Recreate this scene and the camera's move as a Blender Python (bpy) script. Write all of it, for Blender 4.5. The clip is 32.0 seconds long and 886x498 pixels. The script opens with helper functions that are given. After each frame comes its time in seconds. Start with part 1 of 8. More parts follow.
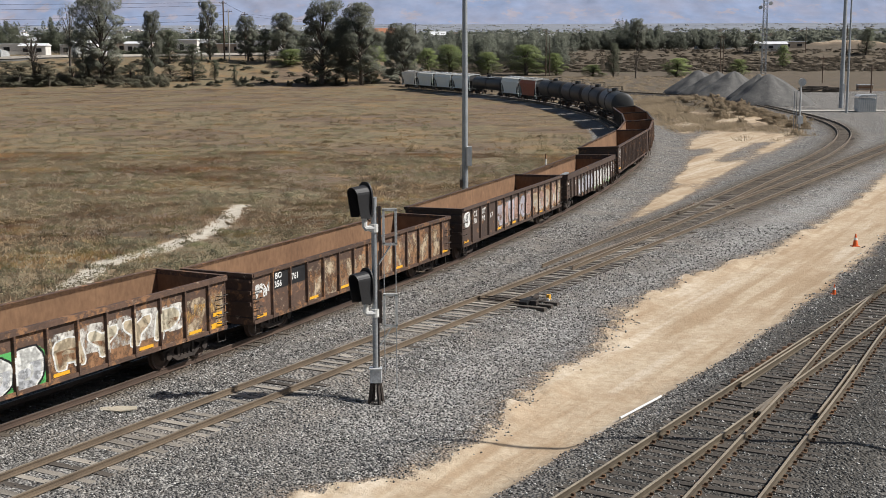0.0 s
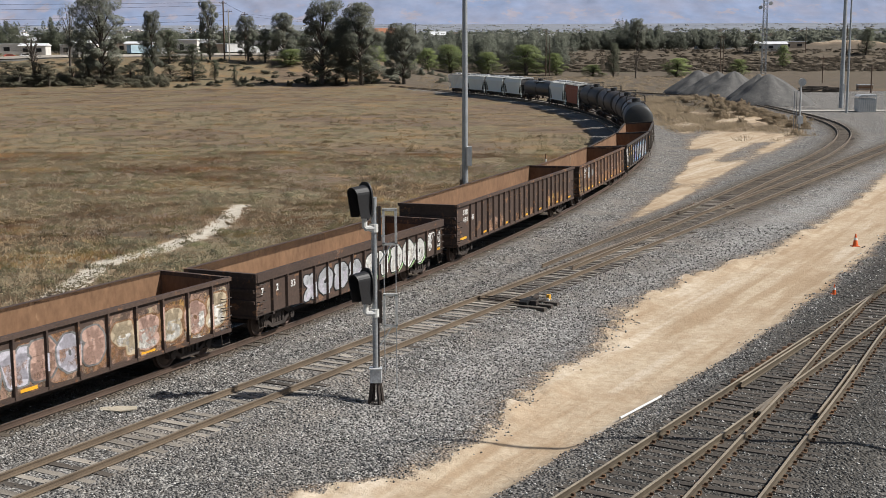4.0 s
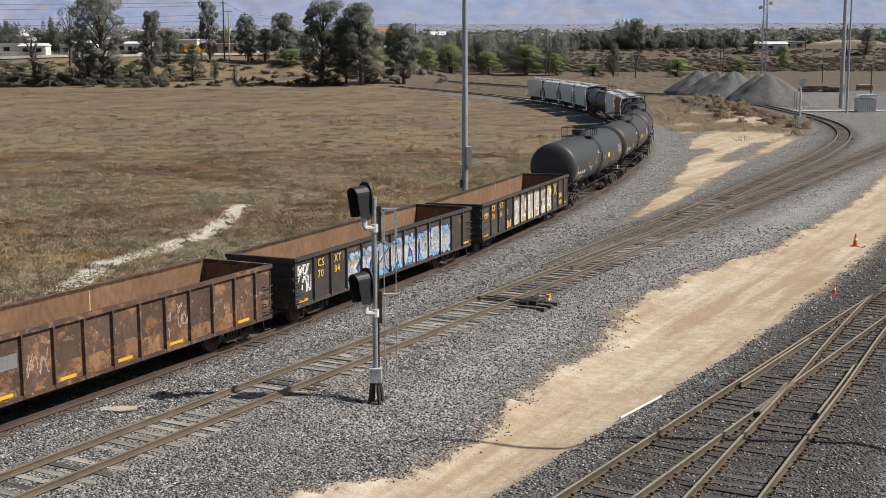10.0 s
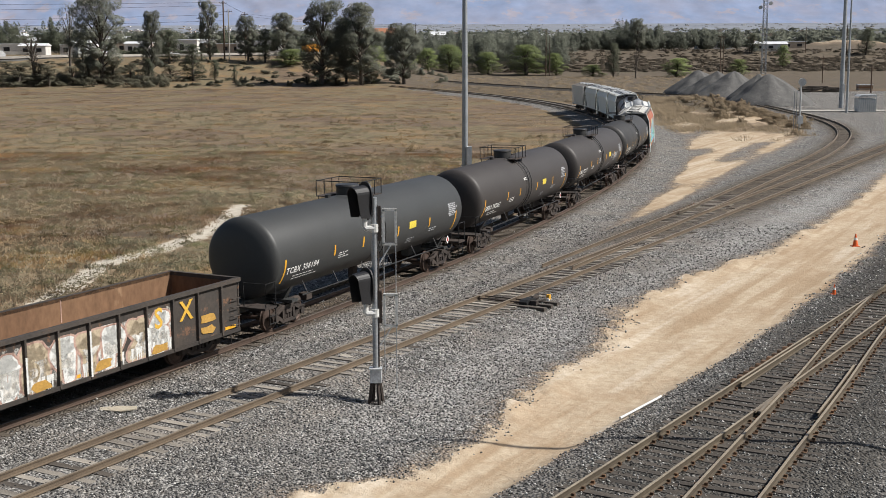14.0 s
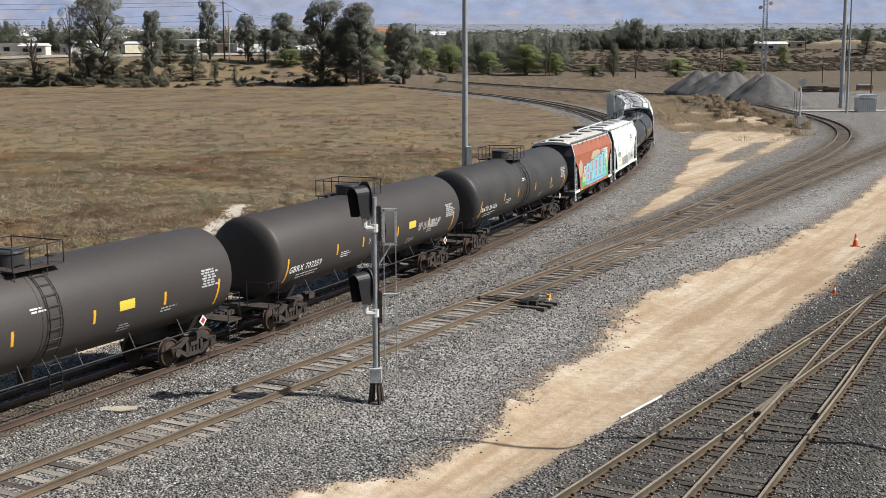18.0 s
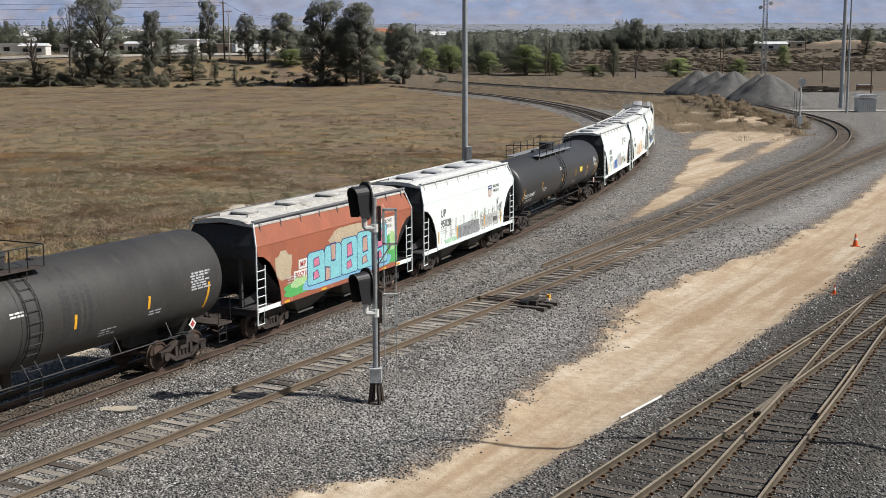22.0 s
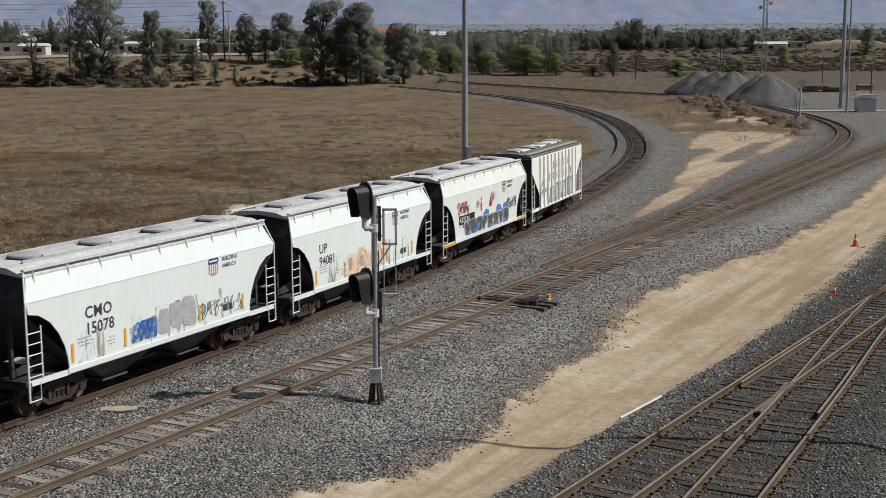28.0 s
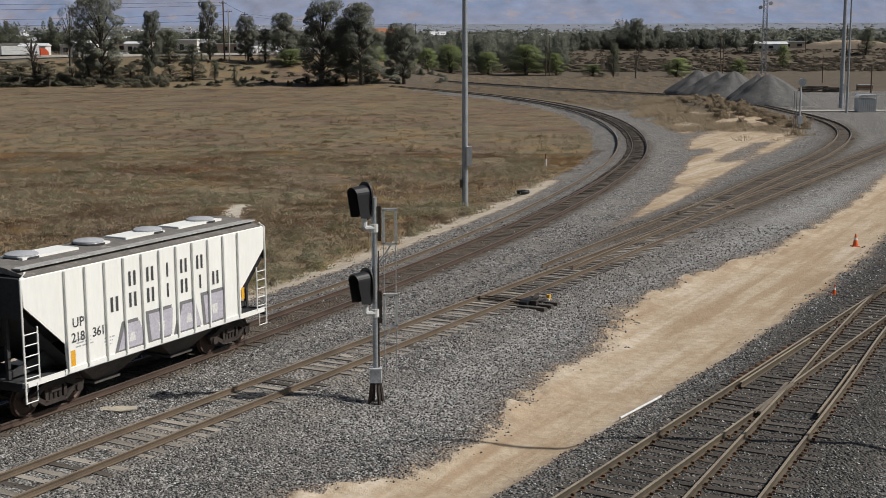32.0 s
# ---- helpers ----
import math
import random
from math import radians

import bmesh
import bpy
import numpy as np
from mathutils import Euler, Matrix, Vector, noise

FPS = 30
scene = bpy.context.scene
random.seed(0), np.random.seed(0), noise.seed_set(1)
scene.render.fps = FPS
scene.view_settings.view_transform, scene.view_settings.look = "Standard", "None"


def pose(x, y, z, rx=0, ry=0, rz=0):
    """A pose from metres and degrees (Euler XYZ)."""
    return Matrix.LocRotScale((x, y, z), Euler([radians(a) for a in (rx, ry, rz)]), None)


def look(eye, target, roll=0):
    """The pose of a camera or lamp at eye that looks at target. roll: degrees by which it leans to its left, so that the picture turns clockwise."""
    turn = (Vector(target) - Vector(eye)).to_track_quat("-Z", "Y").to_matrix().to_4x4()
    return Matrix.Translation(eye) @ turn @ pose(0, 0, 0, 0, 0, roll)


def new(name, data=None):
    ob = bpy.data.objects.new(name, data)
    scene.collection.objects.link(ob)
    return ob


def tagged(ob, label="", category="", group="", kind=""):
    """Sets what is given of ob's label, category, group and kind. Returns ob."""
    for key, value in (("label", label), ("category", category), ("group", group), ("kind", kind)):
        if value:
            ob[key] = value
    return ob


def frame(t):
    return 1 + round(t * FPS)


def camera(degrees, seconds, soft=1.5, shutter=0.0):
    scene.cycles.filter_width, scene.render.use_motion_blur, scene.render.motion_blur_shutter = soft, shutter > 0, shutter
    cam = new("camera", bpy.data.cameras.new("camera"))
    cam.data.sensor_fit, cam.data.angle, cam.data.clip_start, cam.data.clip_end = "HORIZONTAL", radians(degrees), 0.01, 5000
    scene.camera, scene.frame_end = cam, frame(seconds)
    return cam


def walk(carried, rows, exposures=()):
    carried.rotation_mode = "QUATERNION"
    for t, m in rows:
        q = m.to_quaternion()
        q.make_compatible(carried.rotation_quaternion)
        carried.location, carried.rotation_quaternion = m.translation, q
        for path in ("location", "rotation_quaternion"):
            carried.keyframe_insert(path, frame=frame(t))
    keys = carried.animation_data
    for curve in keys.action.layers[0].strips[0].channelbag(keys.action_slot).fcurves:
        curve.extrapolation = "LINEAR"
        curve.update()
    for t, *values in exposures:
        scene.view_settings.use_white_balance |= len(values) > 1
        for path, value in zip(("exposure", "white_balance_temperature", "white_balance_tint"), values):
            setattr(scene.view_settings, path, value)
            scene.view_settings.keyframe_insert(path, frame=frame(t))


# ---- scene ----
# One fixed camera on a bridge; rail top is z = 0, y runs away from the camera.
cam = camera(38.96, 32.0, soft=0.7, shutter=0.1)
PITCH, ROLL, EYE = 9.082, 0.228, (0.0, 0.0, 10.035)
VIEW = pose(*EYE, 90 - PITCH, 0, 0) @ pose(0, 0, 0, 0, 0, -ROLL)
walk(cam, [(0.0, VIEW), (32.0, VIEW)], exposures=[(0.0, .16), (12.0, .17), (17.0, .24), (19.5, .26), (21.3, .25), (22.6, -.12), (25.0, -.21), (28.0, -.41), (30.2, -.49), (31.0, -.34), (32.0, -.31)])

# ---- daylight ----
SUN_TO = Vector((0.915, -0.085, 0.93)).normalized()
world = bpy.data.worlds.new("sky")
scene.world = world
world.use_nodes = True
wn = world.node_tree.nodes
sky = wn.new("ShaderNodeTexSky")
sky.sky_type, sky.sun_disc = "NISHITA", False
sky.sun_elevation = math.asin(SUN_TO.z)
sky.sun_rotation = math.atan2(SUN_TO.x, SUN_TO.y)
sky.air_density, sky.dust_density = 1.0, 1.5
wn["Background"].inputs["Strength"].default_value = 0.054
world.node_tree.links.new(sky.outputs[0], wn["Background"].inputs["Color"])
sun_data = bpy.data.lights.new("sun", "SUN")
sun_data.energy, sun_data.angle, sun_data.color = 5.0, radians(0.55), (1.0, 0.965, 0.91)
sun = new("sun", sun_data)
sun.matrix_world = look(SUN_TO * 100, (0, 0, 0))


# ---- lines of the tracks ----
def spline(points, step=0.5):
    """Catmull-Rom through plan points, resampled at even steps: x, y, heading."""
    P = np.array([2 * np.array(points[0]) - points[1], *points, 2 * np.array(points[-1]) - points[-2]], float)
    out = []
    for i in range(1, len(P) - 2):
        a, b, c, d = P[i - 1:i + 3]
        t = np.linspace(0, 1, 60, endpoint=False)[:, None]
        out.append(0.5 * (2 * b + (c - a) * t + (2 * a - 5 * b + 4 * c - d) * t ** 2 + (3 * b - a - 3 * c + d) * t ** 3))
    Q = np.vstack(out + [P[-2:-1]])
    s = np.concatenate([[0], np.cumsum(np.hypot(*np.diff(Q, axis=0).T))])
    n = np.arange(0, s[-1], step)
    x, y = np.interp(n, s, Q[:, 0]), np.interp(n, s, Q[:, 1])
    return n, x, y, np.unwrap(np.arctan2(np.gradient(y), np.gradient(x)))


BEND_AT = [-150, -30, -10, 10, 30, 50, 70, 85, 100, 115, 130, 145, 160, 180, 200, 230, 260, 300, 350, 420]
BEND = [.004, .0050, .0041, .0026, .0034, .0026, .0028, .0046, .0038, .0028, .0029, .0028, .0026, .0031, .0034,
        .0032, .0021, -.0007, -.0040, -.0060]
LS = np.arange(-150, 421, 0.5)
_h = np.cumsum(np.interp(LS, BEND_AT, BEND)) * 0.5
LH = _h - np.interp(0, LS, _h) + 1.0901
_x, _y = np.cumsum(np.cos(LH)) * 0.5, np.cumsum(np.sin(LH)) * 0.5
LX, LY = _x - np.interp(0, LS, _x) - 11.899, _y - np.interp(0, LS, _y) + 34.720
LOOP = (LS, LX, LY, LH)
MAIN = spline([(.556 * y - 25.85, y) for y in (10, 30, 60, 90, 130, 180, 240, 330)])
SPUR = spline([(.556 * y - 25.85, y) for y in (47, 52)] + [(4.95, 57), (10.05, 67), (17.4, 81.3), (23.9, 94.7), (31.2, 109.2), (37.5, 122.5), (43.9, 138),
               (49.2, 154), (52.7, 170), (54.6, 185), (55.6, 202), (56.4, 217), (57.0, 235), (56.5, 262)])
YARD = spline([(.647 * y - 14.15, y) for y in (12, 30, 45, 70, 110)])
LADDER = spline([(.522 * y - 7.85, y) for y in (10, 20, 30, 37)] + [(15.0, 44.0), (18.35, 50.2), (22.4, 56.6), (25.6, 61.5)])


def along(line, s):
    n, x, y, h = line
    return np.interp(s, n, x), np.interp(s, n, y), np.interp(s, n, h)


def cant(s):
    """Lift of the outer rail of the loop."""
    return 0.10 * np.clip((np.asarray(s) - 30) / 60, 0, 1)


def aside(line, x, y):
    """Signed distance from a line (right of its heading is positive) and the place along it."""
    n, lx, ly, lh = line
    x, y = np.asarray(x, float), np.asarray(y, float)
    d, at = np.full(x.shape, 1e9), np.zeros(x.shape)
    k = np.zeros(x.shape, int)
    best = np.full(x.shape, 1e18)
    for i in range(0, len(n), 4):
        q = (x - lx[i]) ** 2 + (y - ly[i]) ** 2
        m = q < best
        best[m], k[m] = q[m], i
    for j in (-2, -1, 1, 2):
        i = np.clip(k + j, 0, len(n) - 1)
        q = (x - lx[i]) ** 2 + (y - ly[i]) ** 2
        m = q < best
        best, k = np.where(m, q, best), np.where(m, i, k)
    side = (x - lx[k]) * np.sin(lh[k]) - (y - ly[k]) * np.cos(lh[k])
    return np.where(side < 0, -np.sqrt(best), np.sqrt(best)), n[k]


# ---- meshes from arrays ----
def bulk_mesh(name, V, F):
    """A mesh from arrays of vertices and equal-sided faces."""
    me = bpy.data.meshes.new(name)
    V, F = np.asarray(V, np.float32), np.asarray(F, np.int32)
    me.vertices.add(len(V))
    me.vertices.foreach_set("co", V.ravel())
    me.loops.add(F.size)
    me.loops.foreach_set("vertex_index", F.ravel())
    me.polygons.add(len(F))
    me.polygons.foreach_set("loop_start", np.arange(0, F.size, F.shape[1], dtype=np.int32))
    me.update(calc_edges=True)
    return me


# ---- materials ----
def mat(name, c1, c2=None, rough=0.7, metal=0.0, big=0.6, fine=14.0, bump=0.15, mixed=0.5, jitter=0.0, spec=0.4, stretch=None, c3=None, third=0.62, grain=(0.78, 1.18), flecks=()):
    """A worn surface: two colours by noise at two scales, an optional third in sharper patches, grain relief, a shift per piece."""
    m = bpy.data.materials.new(name)
    m.use_nodes = True
    nt = m.node_tree
    N, L = nt.nodes, nt.links
    b = N["Principled BSDF"]
    b.inputs["Roughness"].default_value, b.inputs["Metallic"].default_value = rough, metal
    b.inputs["Specular IOR Level"].default_value = spec
    c2 = c2 or tuple(v * 0.72 for v in c1)
    co = N.new("ShaderNodeTexCoord").outputs["Object"]
    if jitter or stretch:
        info, mp = N.new("ShaderNodeObjectInfo"), N.new("ShaderNodeMapping")
        mp.inputs["Scale"].default_value = stretch or (1, 1, 1)
        vm = N.new("ShaderNodeVectorMath")
        vm.operation = "SCALE"
        vm.inputs[0].default_value = (37.0, 53.0, 71.0)
        L.new(info.outputs["Random"], vm.inputs["Scale"])
        L.new(vm.outputs[0], mp.inputs["Location"])
        L.new(co, mp.inputs["Vector"])
        co = mp.outputs[0]

    def noise_at(scale, detail=4.0, rough_=0.6):
        n = N.new("ShaderNodeTexNoise")
        n.inputs["Scale"].default_value, n.inputs["Detail"].default_value, n.inputs["Roughness"].default_value = scale, detail, rough_
        L.new(co, n.inputs["Vector"])
        return n.outputs["Fac"]

    def ramp(fac, lo, hi):
        r = N.new("ShaderNodeMapRange")
        r.inputs[1].default_value, r.inputs[2].default_value = lo, hi
        L.new(fac, r.inputs[0])
        return r.outputs[0]

    def blend(fac, a, c, kind="MIX"):
        x = N.new("ShaderNodeMix")
        x.data_type, x.blend_type = "RGBA", kind
        for sock, val in ((x.inputs[0], fac), (x.inputs[6], a), (x.inputs[7], c)):
            if isinstance(val, (int, float)):
                sock.default_value = val
            elif isinstance(val, tuple):
                sock.default_value = (*val, 1)
            else:
                L.new(val, sock)
        return x.outputs[2]

    a, f = noise_at(big), noise_at(fine, 6.0)
    col = blend(ramp(a, mixed - 0.18, mixed + 0.18), c1, c2)
    if c3:
        col = blend(ramp(noise_at(big * 1.9, 5.0, 0.7), third, third + 0.06), col, c3)
    for tone, size, edge_at in flecks:
        col = blend(ramp(noise_at(size, 9.0, 0.78), edge_at, edge_at + 0.05), col, tone)
    g = N.new("ShaderNodeMapRange")
    g.inputs[1].default_value, g.inputs[2].default_value, g.inputs[3].default_value, g.inputs[4].default_value = 0.3, 0.7, grain[0], grain[1]
    L.new(f, g.inputs[0])
    col = blend(1.0, col, g.outputs[0], "MULTIPLY")
    if jitter:
        j = N.new("ShaderNodeMapRange")
        j.inputs[3].default_value, j.inputs[4].default_value = 1 - jitter, 1 + jitter
        L.new(info.outputs["Random"], j.inputs[0])
        col = blend(1.0, col, j.outputs[0], "MULTIPLY")
    L.new(col, b.inputs["Base Color"])
    if bump:
        k = N.new("ShaderNodeBump")
        k.inputs["Strength"].default_value, k.inputs["Distance"].default_value = bump, 0.02
        L.new(f, k.inputs["Height"])
        L.new(k.outputs[0], b.inputs["Normal"])
    return m


def worn_paint(name, tone, size=1.4, edge_at=.5, soft=.08, stretch=(1, 1, 1), other=None):
    """Patchy paint or rust that lets the surface below show through its gaps."""
    m = mat(name, tone, other or tuple(v * .7 for v in tone), rough=.75, bump=0, big=2.2, fine=11, jitter=.12)
    N, L = m.node_tree.nodes, m.node_tree.links
    info, mp, vm = N.new("ShaderNodeObjectInfo"), N.new("ShaderNodeMapping"), N.new("ShaderNodeVectorMath")
    vm.operation = "SCALE"
    vm.inputs[0].default_value = (41.0, 29.0, 17.0)
    L.new(info.outputs["Random"], vm.inputs["Scale"])
    L.new(vm.outputs[0], mp.inputs["Location"])
    mp.inputs["Scale"].default_value = stretch
    L.new(N.new("ShaderNodeTexCoord").outputs["Object"], mp.inputs["Vector"])
    n, r, mix = N.new("ShaderNodeTexNoise"), N.new("ShaderNodeMapRange"), N.new("ShaderNodeMixShader")
    n.inputs["Scale"].default_value, n.inputs["Detail"].default_value, n.inputs["Roughness"].default_value = size, 8, .72
    L.new(mp.outputs[0], n.inputs["Vector"])
    r.inputs[1].default_value, r.inputs[2].default_value = edge_at - soft, edge_at + soft
    L.new(n.outputs["Fac"], r.inputs[0])
    L.new(r.outputs[0], mix.inputs[0])
    L.new(N.new("ShaderNodeBsdfTransparent").outputs[0], mix.inputs[1])
    L.new(N["Principled BSDF"].outputs[0], mix.inputs[2])
    L.new(mix.outputs[0], N["Material Output"].inputs["Surface"])
    return m


RAIL = mat("rail_steel", (.19, .145, .102), (.125, .095, .07), rough=.6, metal=.2, fine=30)
RAIL_HEAD = mat("rail_head", (.32, .265, .20), (.25, .205, .155), rough=.5, metal=.4)
# Shade on the yard rails' webs, painted as a darker side steel.
RAIL_SHADE = mat("shaded_rail_side", (.135, .108, .076), (.085, .068, .05), rough=.6, metal=.2, fine=30)
RAIL_DUSTY = mat("dusty_rail_top", (.36, .305, .225), (.28, .235, .18), rough=.6, metal=.2)
RAIL_LOOP = mat("brown_rail_side", (.125, .086, .066), (.082, .057, .045), rough=.6, metal=.2, fine=30)
RAIL_WORN = mat("worn_brown_rail_top", (.225, .178, .145), (.165, .128, .104), rough=.45, metal=.5)
DUSTY_TIE = mat("dusty_tie", (.120, .098, .076), (.082, .068, .054), rough=.95, jitter=.3, stretch=(1, 5, 5), fine=9, bump=.4)
TIE = mat("weathered_tie", (.100, .084, .070), (.058, .049, .041), rough=.9, jitter=.35, stretch=(1, 6, 6), fine=9, bump=.4)
CONCRETE_TIE = mat("pale_tie", (.34, .305, .26), (.21, .185, .155), rough=.9, jitter=.25, stretch=(1, 5, 5), bump=.4)
PLATE = mat("rusty_plate", (.16, .09, .05), (.08, .05, .03), rough=.85, jitter=.3)
CAST = mat("grimy_cast_steel", (.068, .051, .042), (.036, .029, .026), rough=.85, fine=18)
WHEEL = mat("wheel_steel", (.12, .075, .055), (.06, .042, .035), rough=.6, metal=.3)
GALV = mat("galvanised_steel", (.42, .44, .46), (.33, .35, .37), rough=.5, metal=.5, big=2)
BLACK = mat("dull_black_paint", (.012, .012, .013), (.02, .02, .02), rough=.55)


# ---- mesh helpers ----
class G:
    """Collects faces for one mesh."""

    def __init__(self):
        self.v, self.f = [], []

    def add(self, verts, faces):
        n = len(self.v)
        self.v += [tuple(p) for p in verts]
        self.f += [[n + i for i in q] for q in faces]
        return self

    def box(self, x0, x1, y0, y1, z0, z1):
        return self.add([(x, y, z) for x in (x0, x1) for y in (y0, y1) for z in (z0, z1)],
                        [(0, 1, 3, 2), (4, 6, 7, 5), (0, 4, 5, 1), (2, 3, 7, 6), (0, 2, 6, 4), (1, 5, 7, 3)])

    def prism(self, poly, a, b, axis="y"):
        """A plan polygon drawn out from a to b; axis y: poly is x, z; x: y, z; z: x, y."""
        put = {"y": lambda p, c: (p[0], c, p[1]), "x": lambda p, c: (c, p[0], p[1]), "z": lambda p, c: (p[0], p[1], c)}[axis]
        n = len(poly)
        flip = axis == "y"
        fs = [tuple(range(n))[::-1], tuple(range(n, 2 * n))] + [(i, (i + 1) % n, n + (i + 1) % n, n + i) for i in range(n)]
        if flip:
            fs = [q[::-1] for q in fs]
        return self.add([put(p, a) for p in poly] + [put(p, b) for p in poly], fs)

    def tube(self, pts, r, n=6, caps=True):
        pts = [Vector(p) for p in pts]
        rings = []
        for i, p in enumerate(pts):
            d = (pts[min(i + 1, len(pts) - 1)] - pts[max(i - 1, 0)]).normalized()
            up = Vector((0, 0, 1)) if abs(d.z) < .9 else Vector((1, 0, 0))
            e = d.cross(up).normalized()
            w = e.cross(d)
            rr = r[i] if isinstance(r, (list, tuple)) else r
            rings.append([p + (e * math.cos(k * math.tau / n) + w * math.sin(k * math.tau / n)) * rr for k in range(n)])
        vs = [q for g in rings for q in g]
        fs = [(i * n + k, i * n + (k + 1) % n, (i + 1) * n + (k + 1) % n, (i + 1) * n + k) for i in range(len(pts) - 1) for k in range(n)]
        if caps:
            fs += [tuple(range(n))[::-1], tuple(range((len(pts) - 1) * n, len(pts) * n))]
        return self.add(vs, fs)

    def lathe(self, prof, n=24, axis="x", at=(0, 0, 0)):
        """prof: (along, radius) pairs turned about an axis."""
        vs, fs = [], []
        for a, r in prof:
            for k in range(n):
                c, s = r * math.cos(k * math.tau / n), r * math.sin(k * math.tau / n)
                p = {"x": (a, c, s), "y": (c, a, s), "z": (c, s, a)}[axis]
                vs.append((p[0] + at[0], p[1] + at[1], p[2] + at[2]))
        m = len(prof)
        for i in range(m - 1):
            for k in range(n):
                q = (i * n + k, i * n + (k + 1) % n, (i + 1) * n + (k + 1) % n, (i + 1) * n + k)
                fs.append(q if axis != "y" else q[::-1])
        if prof[0][1] > 1e-4:
            fs.append(tuple(range(n))[::-1])
        if prof[-1][1] > 1e-4:
            fs.append(tuple(range((m - 1) * n, m * n)))
        return self.add(vs, fs)

    def mesh(self, name, *mats, smooth=False):
        me = bpy.data.meshes.new(name)
        me.from_pydata(self.v, [], self.f)
        for m in mats:
            me.materials.append(m)
        if smooth:
            me.shade_smooth()
            me.set_sharp_from_angle(angle=radians(38))
        me.update()
        return me


def fix(me):
    """Outward faces."""
    bm = bmesh.new()
    bm.from_mesh(me)
    bmesh.ops.recalc_face_normals(bm, faces=bm.faces)
    bm.to_mesh(me)
    bm.free()
    return me


def part(name, g, material, parent, label="", smooth=False, at=None):
    """One mesh object under a thing or a part. g: a G, or a mesh to share."""
    me = g if isinstance(g, bpy.types.Mesh) else fix(g.mesh(name, material, smooth=smooth))
    ob = new(name, me)
    ob.parent = parent
    if at is not None:
        ob.matrix_basis = at
    if label:
        ob["label"] = label
    return ob


def thing(name, label, category, at=None, group="", kind=""):
    ob = new(name)
    ob.empty_display_size = 0.3
    if at is not None:
        ob.matrix_basis = at
    return tagged(ob, label, category, group, kind)


def solid(name, g, material, label, category, at=None, group="", kind="", smooth=False):
    ob = new(name, g if isinstance(g, bpy.types.Mesh) else fix(g.mesh(name, material, smooth=smooth)))
    if at is not None:
        ob.matrix_basis = at
    return tagged(ob, label, category, group, kind)


# ---- ground ----
def edge(points):
    P = np.array(points)
    return lambda y: np.interp(y, P[:, 1], P[:, 0])


road_left = edge([(-6.2, 20), (-4.6, 27), (-3.4, 28.6), (-1.3, 29.8), (.6, 32), (1.9, 36), (4.0, 41), (5.8, 43.6), (7.2, 50), (10.6, 56), (18.0, 66.3), (27, 83), (37, 104), (60, 150)])
road_right = edge([(-4.5, 16), (1.3, 27), (3.8, 31), (6.5, 35.2), (9.4, 40.2), (13.6, 47.9), (18.8, 57.5), (25.6, 70.5), (45, 105), (80, 165)])
strip_left = edge([(4.6, 66), (9.3, 77.7), (14.4, 91.6), (19.5, 108.9), (24.6, 132.6), (28.5, 151.7), (33, 200)])
strip_right = edge([(8.5, 67.3), (11.6, 73.9), (18.2, 89.7), (25.9, 108.7), (37.6, 135.1), (44.5, 152), (48.5, 170), (50.5, 200)])
PALE = [(-13.9, 85.8), (-13.6, 78.0), (-13.6, 72.4), (-15.0, 66.8), (-16.1, 64.0), (-17.0, 61.5), (-17.0, 56.5), (-17.1, 51.4)]
TRACKS = [LOOP, MAIN, SPUR, YARD, LADDER]


def smooth01(v, a, b):
    t = np.clip((v - a) / (b - a), 0, 1)
    return t * t * (3 - 2 * t)


